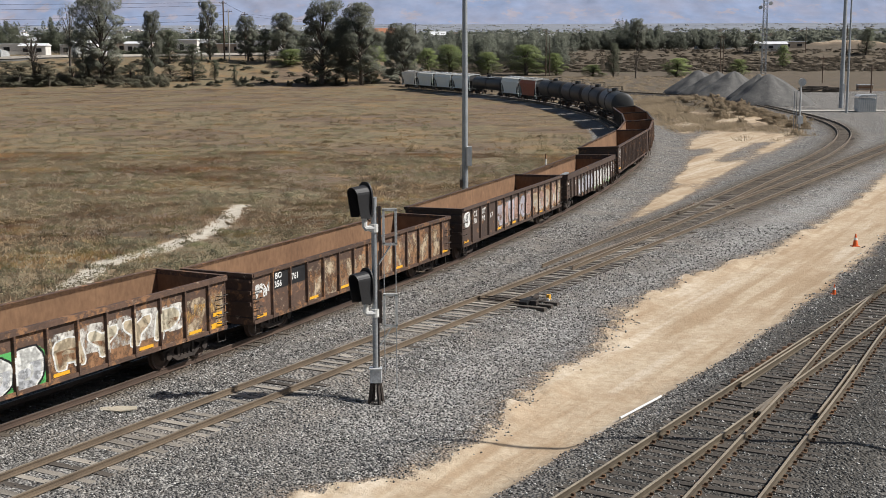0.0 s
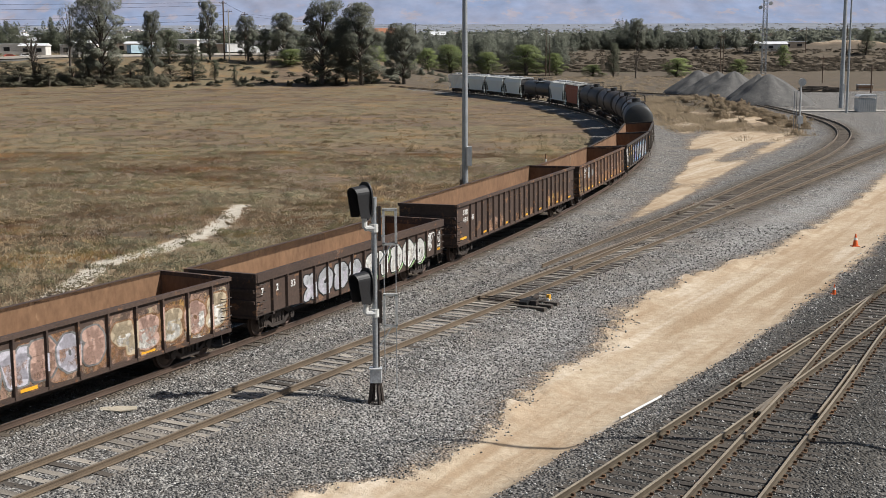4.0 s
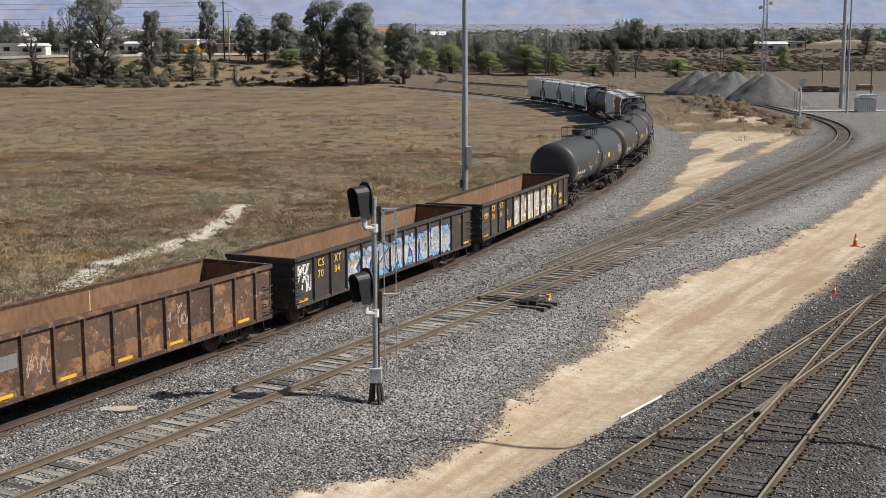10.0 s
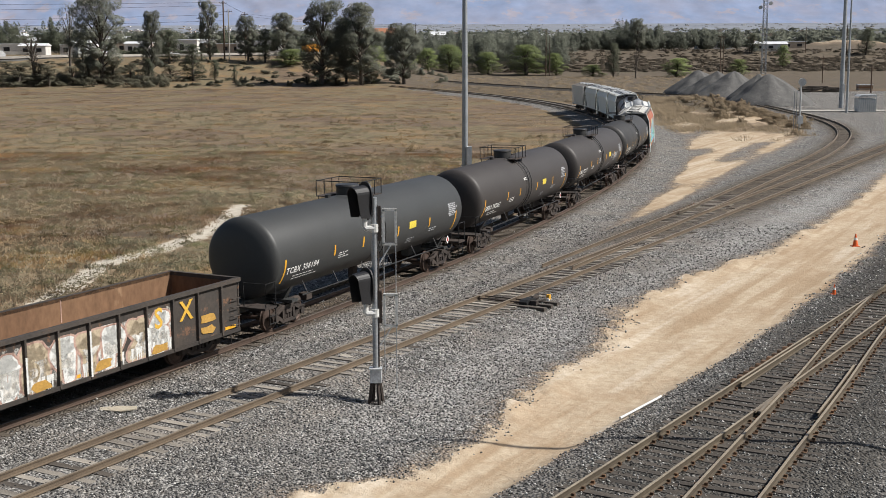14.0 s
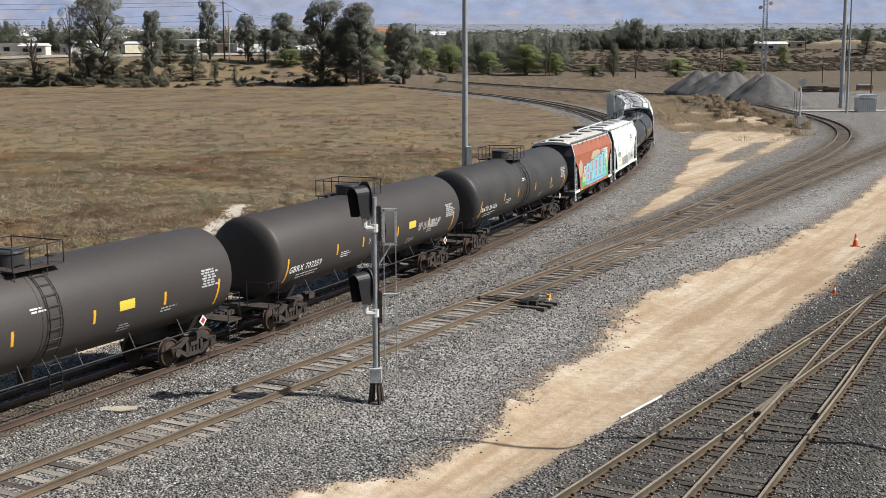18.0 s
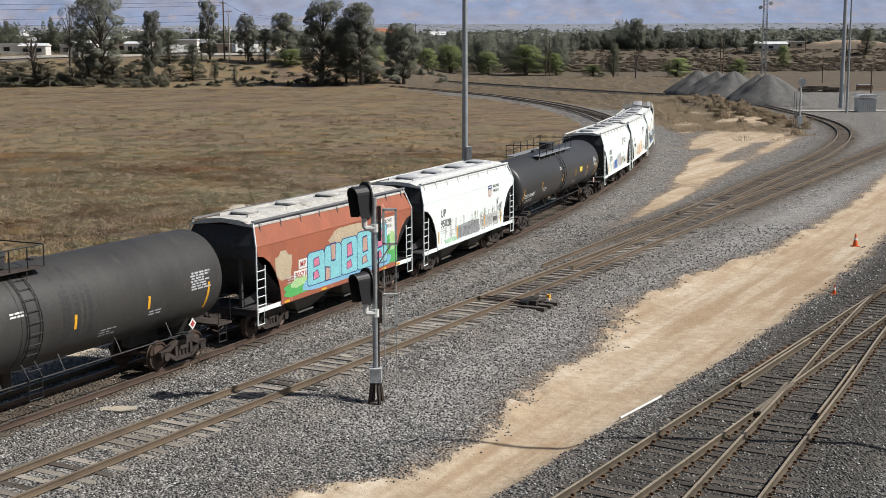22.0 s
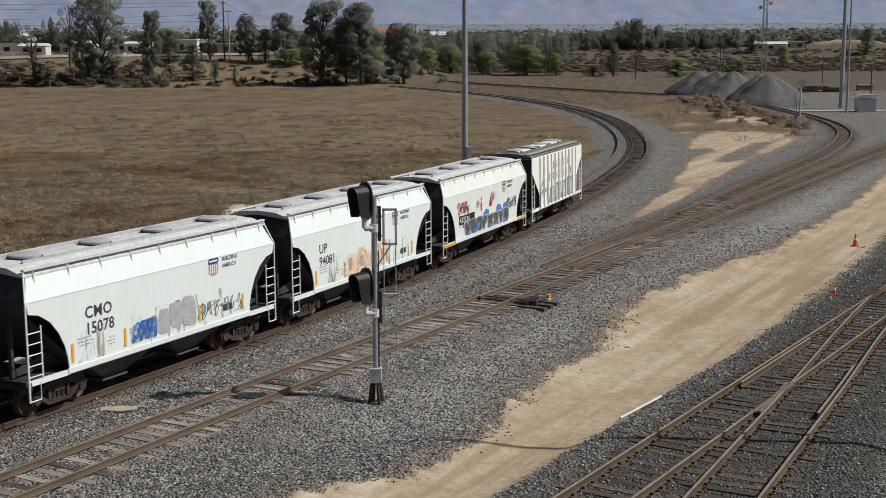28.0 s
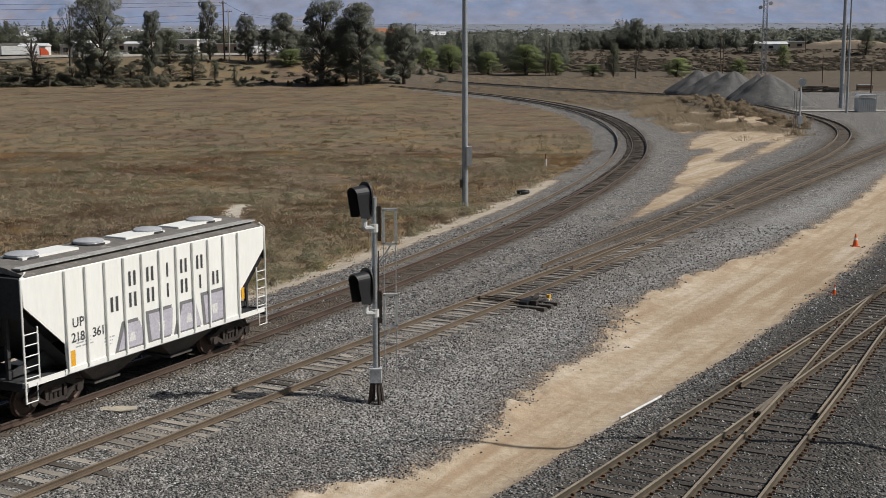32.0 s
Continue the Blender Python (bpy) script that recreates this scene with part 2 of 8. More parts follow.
def terrain(x, y):
    """Height and the shares of ballast, bare dirt and spill of the ground at plan points."""
    x, y = np.asarray(x, float), np.asarray(y, float)
    n = np.array([noise.noise((a * .05, b * .05, 0)) for a, b in zip(x.ravel(), y.ravel())]).reshape(x.shape)
    n2 = np.array([noise.noise((a * .45, b * .45, 3)) for a, b in zip(x.ravel(), y.ravel())]).reshape(x.shape)
    dist = [aside(t, x, y) for t in TRACKS]
    loop, ls = dist[0]
    near = np.min([np.abs(d) for d, _ in dist], axis=0)
    bed = 1 - smooth01(near, 1.75, 3.1)
    n4 = np.array([noise.noise((a * 1.3, b * 1.3, 9)) if b < 75 else 0.0 for a, b in zip(x.ravel(), y.ravel())]).reshape(x.shape)
    rl = x - road_left(y) + .4 * n2 + .3 * n4
    road = smooth01(rl, -1.5, 1.7) * (1 - smooth01(x - road_right(y) + .35 * n2 + .3 * n4, -1.6, 1.0)) * (1 - smooth01(y, 115, 150))
    # field inside the loop
    field = smooth01(-loop, 4.3, 5.6)
    inside = (loop < 0)
    d_main, _ = dist[1]
    d_spur, _ = dist[2]
    # sandy strip between loop and main
    n3 = np.array([noise.noise((a * .17, b * .17, 5)) for a, b in zip(x.ravel(), y.ravel())]).reshape(x.shape)
    n5 = np.array([noise.noise(((.9 * a - .45 * b) * .35, (.45 * a + .9 * b) * .045, 11)) for a, b in zip(x.ravel(), y.ravel())]).reshape(x.shape)
    strip = (.72 + .4 * n + .2 * n3 + .9 * n5) * smooth01(x - strip_left(y), -1.4, 2.6) * smooth01(strip_right(y) - x, -1.0, 2.2) * smooth01(y, 62, 70) * (1 - smooth01(y, 178, 205)) * smooth01(loop, 3.6, 5.5)
    wild = smooth01(loop, 3.2, 5) * smooth01(y, 200, 232) * (1 - smooth01(np.abs(d_spur), 0, 1) * 0)
    wild *= 1 - smooth01(x - (46 + (y - 180) * .05), -4, 4) * (1 - smooth01(y, 290, 330))
    h = -.42 + .10 * n + .05 * n2
    h = h * (1 - field) + field * (-.55 + .35 * n + .10 * n2)
    h = np.where(road > 0, h * (1 - road) + road * (-.56 + .035 * n2), h)
    h = h + (.05 + .34 * np.clip(n4 + .5 * n2, 0, 1)) * np.exp(-((x - road_left(y) - .3) / .9) ** 2) * (y < 130) * (y > 22)
    h = h * (1 - bed) + bed * (-.205 + .012 * n2)
    # low scrub mound between loop and spur
    mound = np.exp(-(((x - 42 - (y - 205) * .08) / 7.5) ** 2 + ((y - 205) / 38) ** 2)) * smooth01(loop, 4, 9) * smooth01(-d_spur, 3, 8)
    h = h + 2.0 * mound * (1 + .25 * n2)
    # land rises beyond the field: a road bank on one side, a levee on the other, then the plain
    far_y = [1500, 2500, 3500, 4700]
    far_z = [20, 38, 62, 98]
    bank = np.interp(y, [345, 385, 425, 520, 640, 900] + far_y, [0, 2.2, 7.9, 8.4, 9.0, 11.5] + far_z)
    levee = np.interp(y, [470, 530, 545, 585, 600, 640, 700, 900] + far_y, [0, 2.2, 2.6, 5.4, 9.0, 9.6, 9.8, 11] + far_z)
    turn = smooth01(x / np.maximum(y, 1), -.07, .02)
    spoil = np.exp(-(((x - 214) / 30) ** 2 + ((y - 668) / 34) ** 2))
    h = h + bank * (1 - turn) + levee * turn + 4.6 * spoil * (1 + .3 * n2)
    gravel = 1 - field
    gravel = np.where(y > 300, bed, gravel) * (1 - wild)
    gravel = np.where((x < -150) | (y > 330), 0, gravel) * (1 - smooth01(mound, .05, .2))
    sand = np.clip(road + strip, 0, 1) * (1 - bed)
    pale = np.zeros(x.shape)
    for (ax, ay), (bx, by) in zip(PALE, PALE[1:]):
        t = np.clip(((x - ax) * (bx - ax) + (y - ay) * (by - ay)) / ((bx - ax) ** 2 + (by - ay) ** 2), 0, 1)
        off = 1 - smooth01(np.hypot(x - ax - t * (bx - ax), y - ay - t * (by - ay)), .25, 1.5)
        sand, pale = np.maximum(sand, .72 * off), np.maximum(pale, off)
    verge = smooth01(-loop, 3.6, 4.6) * (1 - smooth01(-loop, 5.0, 7.6)) * (y < 100) * inside
    sand = np.maximum(sand, .75 * verge)
    chalk = np.maximum(pale, .7 * verge)
    strip_cut = np.clip(1 - 1.6 * mound, 0, 1)
    sand = np.where(y > 150, sand * strip_cut, sand)
    sand = np.maximum(sand, np.where(y > 600, .5 * smooth01(spoil, .3, .7), 0))
    sand = np.maximum(sand, .62 * smooth01(mound, .12, .4) * (1 - smooth01(mound, .5, .8)))
    fresh = smooth01(d_main, 2.4, 3.6) * (1 - smooth01(x - road_left(y), -2.5, .5)) * smooth01(y, 29, 36)
    brush = np.clip(smooth01(y, 185, 225) * smooth01(loop, 4, 8) * (1 - smooth01(x - (48 + (y - 180) * .05), -4, 4) * (1 - smooth01(y, 290, 330))) + .9 * mound + smooth01(y, 340, 380) * (y < 900) * turn, 0, 1)
    grime = np.maximum(1 - smooth01(np.abs(d_spur), 1.0, 2.5), (1 - smooth01(np.abs(d_main), 1.0, 2.5)) * smooth01(y, 66, 80)) * smooth01(y, 58, 72)
    grime = np.maximum(grime, (1.1 - .25 * n2) * (1 - smooth01(np.abs(loop), .8, 1.6)))
    # share of the far grey that carries painted haze
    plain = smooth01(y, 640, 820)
    yard = smooth01(x - road_right(y), -.8, 1.2) * (1 - smooth01(y, 75, 100)) * (1 - smooth01(dist[4][0], 2.2, 4.0))
    return h, gravel, sand, yard, brush, grime, fresh, plain, chalk


def ground_sheet():
    """One sheet from under the bridge to the far plain, finer where it is seen close."""
    ys = np.concatenate([np.arange(-60, 20, 4), np.arange(20, 62, .3), np.arange(62, 130, .75), np.arange(130, 300, 2.2), np.geomspace(300, 4600, 120)])
    us = np.concatenate([np.linspace(-1.6, -.5, 14), np.linspace(-.48, .48, 170), np.linspace(.5, 1.6, 14)])
    Y = np.repeat(ys[:, None], len(us), 1)
    X = us[None, :] * (np.abs(Y) * .98 + 16)
    H, gravel, sand, yard, brush, grime, fresh, plain, chalk = terrain(X, Y)
    nu = len(us)
    idx = np.arange(len(ys) * nu).reshape(len(ys), nu)
    faces = np.stack([idx[:-1, :-1], idx[:-1, 1:], idx[1:, 1:], idx[1:, :-1]], -1).reshape(-1, 4)
    me = bulk_mesh("ground", np.stack([X, Y, H], -1).reshape(-1, 3), faces)
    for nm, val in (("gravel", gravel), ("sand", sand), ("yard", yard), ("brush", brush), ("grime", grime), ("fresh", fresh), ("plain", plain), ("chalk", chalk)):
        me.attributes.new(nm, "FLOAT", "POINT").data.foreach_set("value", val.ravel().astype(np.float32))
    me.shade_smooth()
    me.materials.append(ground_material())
    return tagged(new("ground", me), "dry grass field, grey track ballast and sandy dirt road", "ground", kind="structure")


def ground_material():
    m = bpy.data.materials.new("ground")
    m.use_nodes = True
    N, L = m.node_tree.nodes, m.node_tree.links
    b = N["Principled BSDF"]
    b.inputs["Roughness"].default_value, b.inputs["Specular IOR Level"].default_value = .95, .15
    pos = N.new("ShaderNodeNewGeometry").outputs["Position"]

    def tex(scale, detail=4.0, rough=.6):
        n = N.new("ShaderNodeTexNoise")
        n.inputs["Scale"].default_value, n.inputs["Detail"].default_value, n.inputs["Roughness"].default_value = scale, detail, rough
        L.new(pos, n.inputs["Vector"])
        return n.outputs["Fac"]

    def rng(v, a, c, lo=0.0, hi=1.0):
        r = N.new("ShaderNodeMapRange")
        for i, q in enumerate((a, c, lo, hi)):
            r.inputs[i + 1].default_value = q
        L.new(v, r.inputs[0])
        return r.outputs[0]

    def mix(f, a, c, kind="MIX"):
        x = N.new("ShaderNodeMix")
        x.data_type, x.blend_type = "RGBA", kind
        for s, v in ((x.inputs[0], f), (x.inputs[6], a), (x.inputs[7], c)):
            if isinstance(v, (int, float)):
                s.default_value = v
            elif isinstance(v, tuple):
                s.default_value = (*v, 1)
            else:
                L.new(v, s)
        return x.outputs[2]

    def math_(op, a, c):
        x = N.new("ShaderNodeMath")
        x.operation = op
        for i, v in enumerate((a, c)):
            if isinstance(v, (int, float)):
                x.inputs[i].default_value = v
            else:
                L.new(v, x.inputs[i])
        return x.outputs[0]

    def attr(n):
        a = N.new("ShaderNodeAttribute")
        a.attribute_name = n
        return a.outputs["Fac"]

    # stones of the ballast
    vor = N.new("ShaderNodeTexVoronoi")
    vor.inputs["Scale"].default_value = 11.0
    L.new(pos, vor.inputs["Vector"])
    sep = N.new("ShaderNodeSeparateColor")
    L.new(vor.outputs["Color"], sep.inputs[0])
    vo2 = N.new("ShaderNodeTexVoronoi")
    vo2.inputs["Scale"].default_value = 20.0
    L.new(pos, vo2.inputs["Vector"])
    sp2 = N.new("ShaderNodeSeparateColor")
    L.new(vo2.outputs["Color"], sp2.inputs[0])
    stone = mix(rng(math_("ADD", math_("MULTIPLY", sep.outputs[0], .55), math_("MULTIPLY", sp2.outputs[0], .45)), .22, .85), (.022, .0215, .021), (.66, .635, .59))
    stone = mix(rng(tex(4.6, 5, .75), .53, .38), stone, (.026, .025, .025))
    stone = mix(rng(sep.outputs[1], .9, .96), stone, (.55, .53, .5))
    stone = mix(rng(tex(.35, 5), .42, .68), stone, (.30, .27, .235))
    stone = mix(rng(tex(1.3, 5), .3, .72), mix(.55, stone, (.10, .098, .10)), stone)
    stone = mix(math_("MULTIPLY", attr("yard"), .78), stone, mix(rng(tex(5.0, 6, .75), .4, .66), (.018, .017, .016), (.115, .105, .092)))
    stone = mix(math_("MULTIPLY", attr("fresh"), rng(tex(.5, 4), .3, .6, .2, .65)), stone, mix(rng(sep.outputs[2], .2, .8), (.24, .233, .22), (.62, .60, .57)))
    stone = mix(math_("MULTIPLY", attr("grime"), .78), stone, mix(rng(tex(1.6, 6, .7), .35, .7), (.058, .045, .035), (.17, .132, .095)))
    # bare dirt with wheel tracks
    dirt = mix(rng(tex(.5, 6), .35, .65), (.45, .350, .245), (.56, .470, .350))
    turned = N.new("ShaderNodeMapping")
    turned.inputs["Rotation"].default_value, turned.inputs["Scale"].default_value = (0, 0, radians(-61)), (1, 1, 1)
    L.new(pos, turned.inputs["Vector"])
    drawn = N.new("ShaderNodeMapping")
    drawn.inputs["Scale"].default_value = (.09, 1.3, 1)
    L.new(turned.outputs[0], drawn.inputs["Vector"])
    streak = N.new("ShaderNodeTexNoise")
    streak.inputs["Scale"].default_value, streak.inputs["Detail"].default_value = 1.0, 5
    L.new(drawn.outputs[0], streak.inputs["Vector"])
    dirt = mix(rng(streak.outputs["Fac"], .54, .64, 0, .85), dirt, (.62, .54, .43))
    dirt = mix(rng(streak.outputs["Fac"], .46, .36, 0, .7), dirt, (.36, .26, .165))
    dirt = mix(rng(tex(3.2, 5), .35, .7), mix(.45, dirt, (.30, .20, .12)), dirt)
    dirt = mix(rng(tex(22, 3), .66, .74), dirt, (.28, .20, .13))
    dirt = mix(math_("MULTIPLY", attr("chalk"), .8), dirt, mix(rng(tex(2.5, 5, .7), .35, .65), (.40, .36, .295), (.60, .565, .49)))
    # dry weeds
    weed = mix(rng(tex(.09, 4), .38, .62), (.255, .190, .125), (.190, .168, .105))
    weed = mix(rng(tex(.6, 6, .7), .40, .72), weed, (.33, .25, .155))
    weed = mix(rng(tex(.035, 3), .47, .58), weed, (.215, .150, .112))
    weed = mix(rng(tex(.16, 5, .7), .52, .64), weed, (.105, .075, .058))
    weed = mix(rng(tex(.12, 5, .7), .48, .36), weed, (.33, .215, .112))
    weed = mix(rng(tex(2.4, 6, .75), .36, .66), mix(.75, weed, (.095, .08, .047)), weed)
    # far plain: grey of trees and roofs, with distance haze painted in
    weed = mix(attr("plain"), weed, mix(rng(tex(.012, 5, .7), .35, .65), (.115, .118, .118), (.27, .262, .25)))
    ragged = math_("ADD", math_("MULTIPLY", math_("SUBTRACT", tex(.9, 6, .7), .5), .9), math_("MULTIPLY", math_("SUBTRACT", tex(5, 4, .7), .5), .6))
    g = rng(math_("ADD", attr("gravel"), ragged), .42, .58)
    s = rng(math_("ADD", attr("sand"), ragged), .42, .58)
    weed = mix(math_("MULTIPLY", attr("brush"), .85), weed, mix(rng(tex(.5, 6, .75), .35, .68), (.074, .062, .049), (.165, .136, .104)))
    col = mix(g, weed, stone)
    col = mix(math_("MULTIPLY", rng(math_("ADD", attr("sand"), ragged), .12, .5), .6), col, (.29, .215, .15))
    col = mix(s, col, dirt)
    L.new(col, b.inputs["Base Color"])
    high = math_("ADD", math_("MULTIPLY", vor.outputs["Distance"], math_("MULTIPLY", math_("MULTIPLY", g, math_("SUBTRACT", 1.0, s)), -1.0)), math_("MULTIPLY", tex(3.0, 6, .7), .6))
    k = N.new("ShaderNodeBump")
    k.inputs["Strength"].default_value, k.inputs["Distance"].default_value = 1.0, .10
    L.new(high, k.inputs["Height"])
    L.new(k.outputs[0], b.inputs["Normal"])
    return m


ground = ground_sheet()


def loose_stones():
    """Crushed stones lying on the nearest ballast."""
    rs = np.random.RandomState(3)
    n = 120000
    y = rs.uniform(24, 74, n) ** 1.0
    x = rs.uniform(-.40, .40, n) * y
    h, gravel, sand, yard = terrain(x, y)[:4]
    beds = np.min([np.abs(aside(t, x, y)[0]) for t in (YARD, LADDER)], axis=0) < 1.6
    near = np.min([np.abs(aside(t, x, y)[0]) for t in TRACKS], axis=0)
    ok = (gravel > .6) & (rs.uniform(size=n) > sand * 1.25) & ((near > 1.5) | (rs.uniform(size=n) < np.where(beds, .6, .1))) & (rs.uniform(size=n) > yard * .5) & (rs.uniform(24, 80, n) > y - 6)
    x, y, h = x[ok], y[ok], h[ok]
    n = len(x)
    corner = np.array([(1, 0, 0), (-.4, .9, 0), (-.6, -.8, .1), (.1, .1, .75), (0, 0, -.6)])
    r = rs.uniform(.022, .048, n) * (1 + (y - 24) / 60)
    a = rs.uniform(0, math.tau, n)
    P = corner[None] * rs.uniform(.6, 1.25, (n, 5, 3)) * r[:, None, None]
    c, s = np.cos(a)[:, None], np.sin(a)[:, None]
    V = np.stack([P[..., 0] * c - P[..., 1] * s + x[:, None], P[..., 0] * s + P[..., 1] * c + y[:, None], P[..., 2] + h[:, None] + .012], -1).reshape(-1, 3)
    f = np.array([(0, 1, 3), (1, 2, 3), (2, 0, 3), (1, 0, 4), (2, 1, 4), (0, 2, 4)])
    F = (f[None] + (np.arange(n) * 5)[:, None, None]).reshape(-1, 3)
    me = bulk_mesh("loose_ballast", V, F)
    m = bpy.data.materials.new("crushed_stone")
    m.use_nodes = True
    N, L = m.node_tree.nodes, m.node_tree.links
    N["Principled BSDF"].inputs["Roughness"].default_value = .9
    ramp = N.new("ShaderNodeValToRGB")
    ramp.color_ramp.elements[0].color, ramp.color_ramp.elements[1].color = (.038, .037, .036, 1), (.56, .545, .52, 1)
    ramp.color_ramp.elements.new(.8).color = (.27, .258, .24, 1)
    L.new(N.new("ShaderNodeNewGeometry").outputs["Random Per Island"], ramp.inputs[0])
    L.new(ramp.outputs[0], N["Principled BSDF"].inputs["Base Color"])
    me.materials.append(m)
    tagged(new("loose_ballast", me), "crushed grey stones lying loose on the ballast", "ballast", kind="stuff")


loose_stones()


# ---- tracks ----
RAIL_SECTION = [(-.036, 0), (.036, 0), (.036, -.035), (.010, -.05), (.010, -.145), (.068, -.158), (.068, -.17), (-.068, -.17), (-.068, -.158), (-.010, -.145), (-.010, -.05), (-.036, -.035)]


def rail_mesh(line, s0, s1, off, lift=None, step=1.0, section=RAIL_SECTION, steel=None):
    ss = np.arange(s0, s1 + step, step)
    x, y, h = along(line, ss)
    o = off(ss) if callable(off) else off + 0 * ss
    z = lift(ss) if lift is not None else 0 * ss
    n = len(section)
    V = [(x[i] + (o[i] + a) * math.sin(h[i]), y[i] - (o[i] + a) * math.cos(h[i]), z[i] + c) for i in range(len(ss)) for a, c in section]
    F = [(i * n + k, (i + 1) * n + k, (i + 1) * n + (k + 1) % n, i * n + (k + 1) % n) for i in range(len(ss) - 1) for k in range(n)]
    F += [tuple(range(n)), tuple(range((len(ss) - 1) * n, len(ss) * n))[::-1]]
    g = G().add(V, F)
    me = g.mesh("rail", *(steel or (RAIL, RAIL_HEAD)))
    fix(me)
    mi = np.zeros(len(F), int)
    for i in range(len(ss) - 1):
        mi[i * n] = 1
    me.polygons.foreach_set("material_index", mi)
    return me


_tie = fix(G().box(-1.27, 1.27, -.115, .115, -.33, -.155).mesh("tie", TIE))
_tie_pale = fix(G().box(-1.27, 1.27, -.115, .115, -.33, -.150).mesh("tie", CONCRETE_TIE))
_tie_dusty = fix(G().box(-1.27, 1.27, -.115, .115, -.33, -.155).mesh("tie", DUSTY_TIE))
_plate = fix(G().box(-.15, .15, -.09, .09, -.168, -.135).box(-.15, -.07, -.07, -.01, -.14, -.075).box(.07, .15, .01, .07, -.14, -.075).mesh("tie_plate", PLATE))


def track(name, line, s0, s1, tie0, tie1, label, gap=.52, pale=0.0, lift=None, far_step=1.0, plates=None, sunk=(-.055, -.02), steel=None, buried=1e9):
    t = thing(name, label, "railway track", kind="structure")
    for side in (-.7525, .7525):
        part("rail", rail_mesh(line, s0, s1, side, (lambda s, k=side: lift(s) * (1 if k > 0 else 0)) if lift else None, far_step, steel=steel), None, t)
    rnd = random.Random(len(name))
    k = tie0
    while k < tie1:
        x, y, h = along(line, k)
        roll = -math.degrees(math.atan2(float(lift(k)), 1.5)) if lift else 0
        up = float(lift(k)) / 2 if lift else 0
        turn = math.degrees(h) - 90 + rnd.uniform(-1.5, 1.5)
        m = pose(x, y, up + rnd.uniform(*sunk), 0, -roll, turn) @ pose(rnd.uniform(-.04, .04), 0, 0)
        deep = rnd.uniform(-.035, 0) if k > buried else 0
        part("tie", _tie_dusty if k > buried else _tie_pale if rnd.random() < pale else _tie, None, t, at=m @ pose(0, 0, deep))
        if plates and plates[0] < k < plates[1]:
            for e in (-.7525, .7525):
                part("tie_plate", _plate, None, t, at=m @ pose(e, 0, 0))
        k += gap * rnd.uniform(.93, 1.07)
    return t


# ---- train: paints ----
GOND = mat("rusty_brown_car_paint", (.108, .064, .045), (.070, .044, .033), rough=.75, jitter=.22, big=.9, fine=9, c3=(.20, .095, .05), third=.60, flecks=(((.24, .125, .062), 1.5, .53), ((.36, .27, .19), 2.3, .60)))
GOND_DARK = mat("dark_brown_car_paint", (.080, .052, .040), (.055, .037, .030), rough=.72, jitter=.15, big=.8, fine=9, c3=(.16, .08, .045), third=.64, flecks=(((.20, .105, .057), 1.6, .56), ((.33, .25, .18), 2.6, .63)))
GOND_BLACK = mat("faded_black_car_paint", (.046, .040, .036), (.068, .054, .044), rough=.75, jitter=.2, big=.9, fine=9, c3=(.14, .075, .045), third=.66, flecks=(((.17, .092, .055), 1.7, .58),))
RUST_IN = mat("rust_inside_wall", (.225, .13, .073), (.165, .092, .052), rough=.95, big=.5, fine=6, stretch=(1, 1, .5), c3=(.29, .185, .11), third=.66)
TANK_BLACK = mat("satin_black_tank_paint", (.044, .044, .045), (.037, .036, .036), rough=.42, big=.4, fine=30, bump=.03, c3=(.05, .048, .046), third=.68)
TANK_BROWN = mat("dull_brown_black_tank_paint", (.056, .050, .047), (.046, .040, .038), rough=.55, big=.35, fine=24, bump=.04, c3=(.058, .047, .042), third=.66)
TANK_GREEN = mat("greenish_black_tank_paint", (.052, .054, .054), (.044, .045, .045), rough=.5, big=.4, fine=30, bump=.03)
TANK_WORN = mat("stained_black_tank_paint", (.052, .050, .047), (.034, .032, .032), rough=.55, big=.7, fine=16, bump=.05, c3=(.075, .07, .066), third=.62, stretch=(1.6, .6, .6))
HOP_WHITE = mat("weathered_white_car_paint", (.76, .83, .82), (.73, .79, .775), rough=.6, big=.5, fine=7, bump=.02, c3=(.72, .72, .68), third=.76, stretch=(1.6, 1, .35), grain=(.96, 1.03))
HOP_IVORY = mat("ivory_white_car_paint", (.87, .87, .83), (.82, .815, .77), rough=.6, big=.5, fine=7, bump=.02, c3=(.70, .66, .56), third=.72, stretch=(1.6, 1, .35), grain=(.96, 1.03))
ROOF_BROWN = mat("grimy_roof", (.20, .185, .165), (.13, .12, .11), rough=.9, big=1.4, fine=9, c3=(.32, .30, .27), third=.6)
HOP_GREY = mat("pale_grey_car_paint", (.76, .81, .78), (.71, .75, .71), rough=.6, big=.6, fine=7, bump=.02, c3=(.58, .55, .48), third=.72, stretch=(1.6, 1, .35), grain=(.95, 1.03))
HOP_RED = mat("sun_faded_red_car_paint", (.36, .115, .065), (.29, .10, .06), rough=.7, big=.7, fine=7, bump=.05, c3=(.45, .22, .14), third=.64, stretch=(1.4, 1, .4), grain=(.9, 1.07), flecks=(((.62, .55, .46), .9, .68),))
ROOF_GREY = mat("dusty_roof_paint", (.45, .445, .425), (.30, .295, .28), rough=.85, big=1.4, fine=9, c3=(.55, .55, .53), third=.58)
ROOF_PALE = mat("whitish_dusty_roof", (.58, .57, .54), (.40, .385, .36), rough=.85, big=1.4, fine=9, c3=(.25, .22, .2), third=.6)
# Grime of the bays plus the shade under the car, in one dark colour.
BAY_GRIME_SHADE = mat("grimy_shaded_bay", (.115, .105, .095), (.07, .064, .06), rough=.85, big=1.2, fine=9)
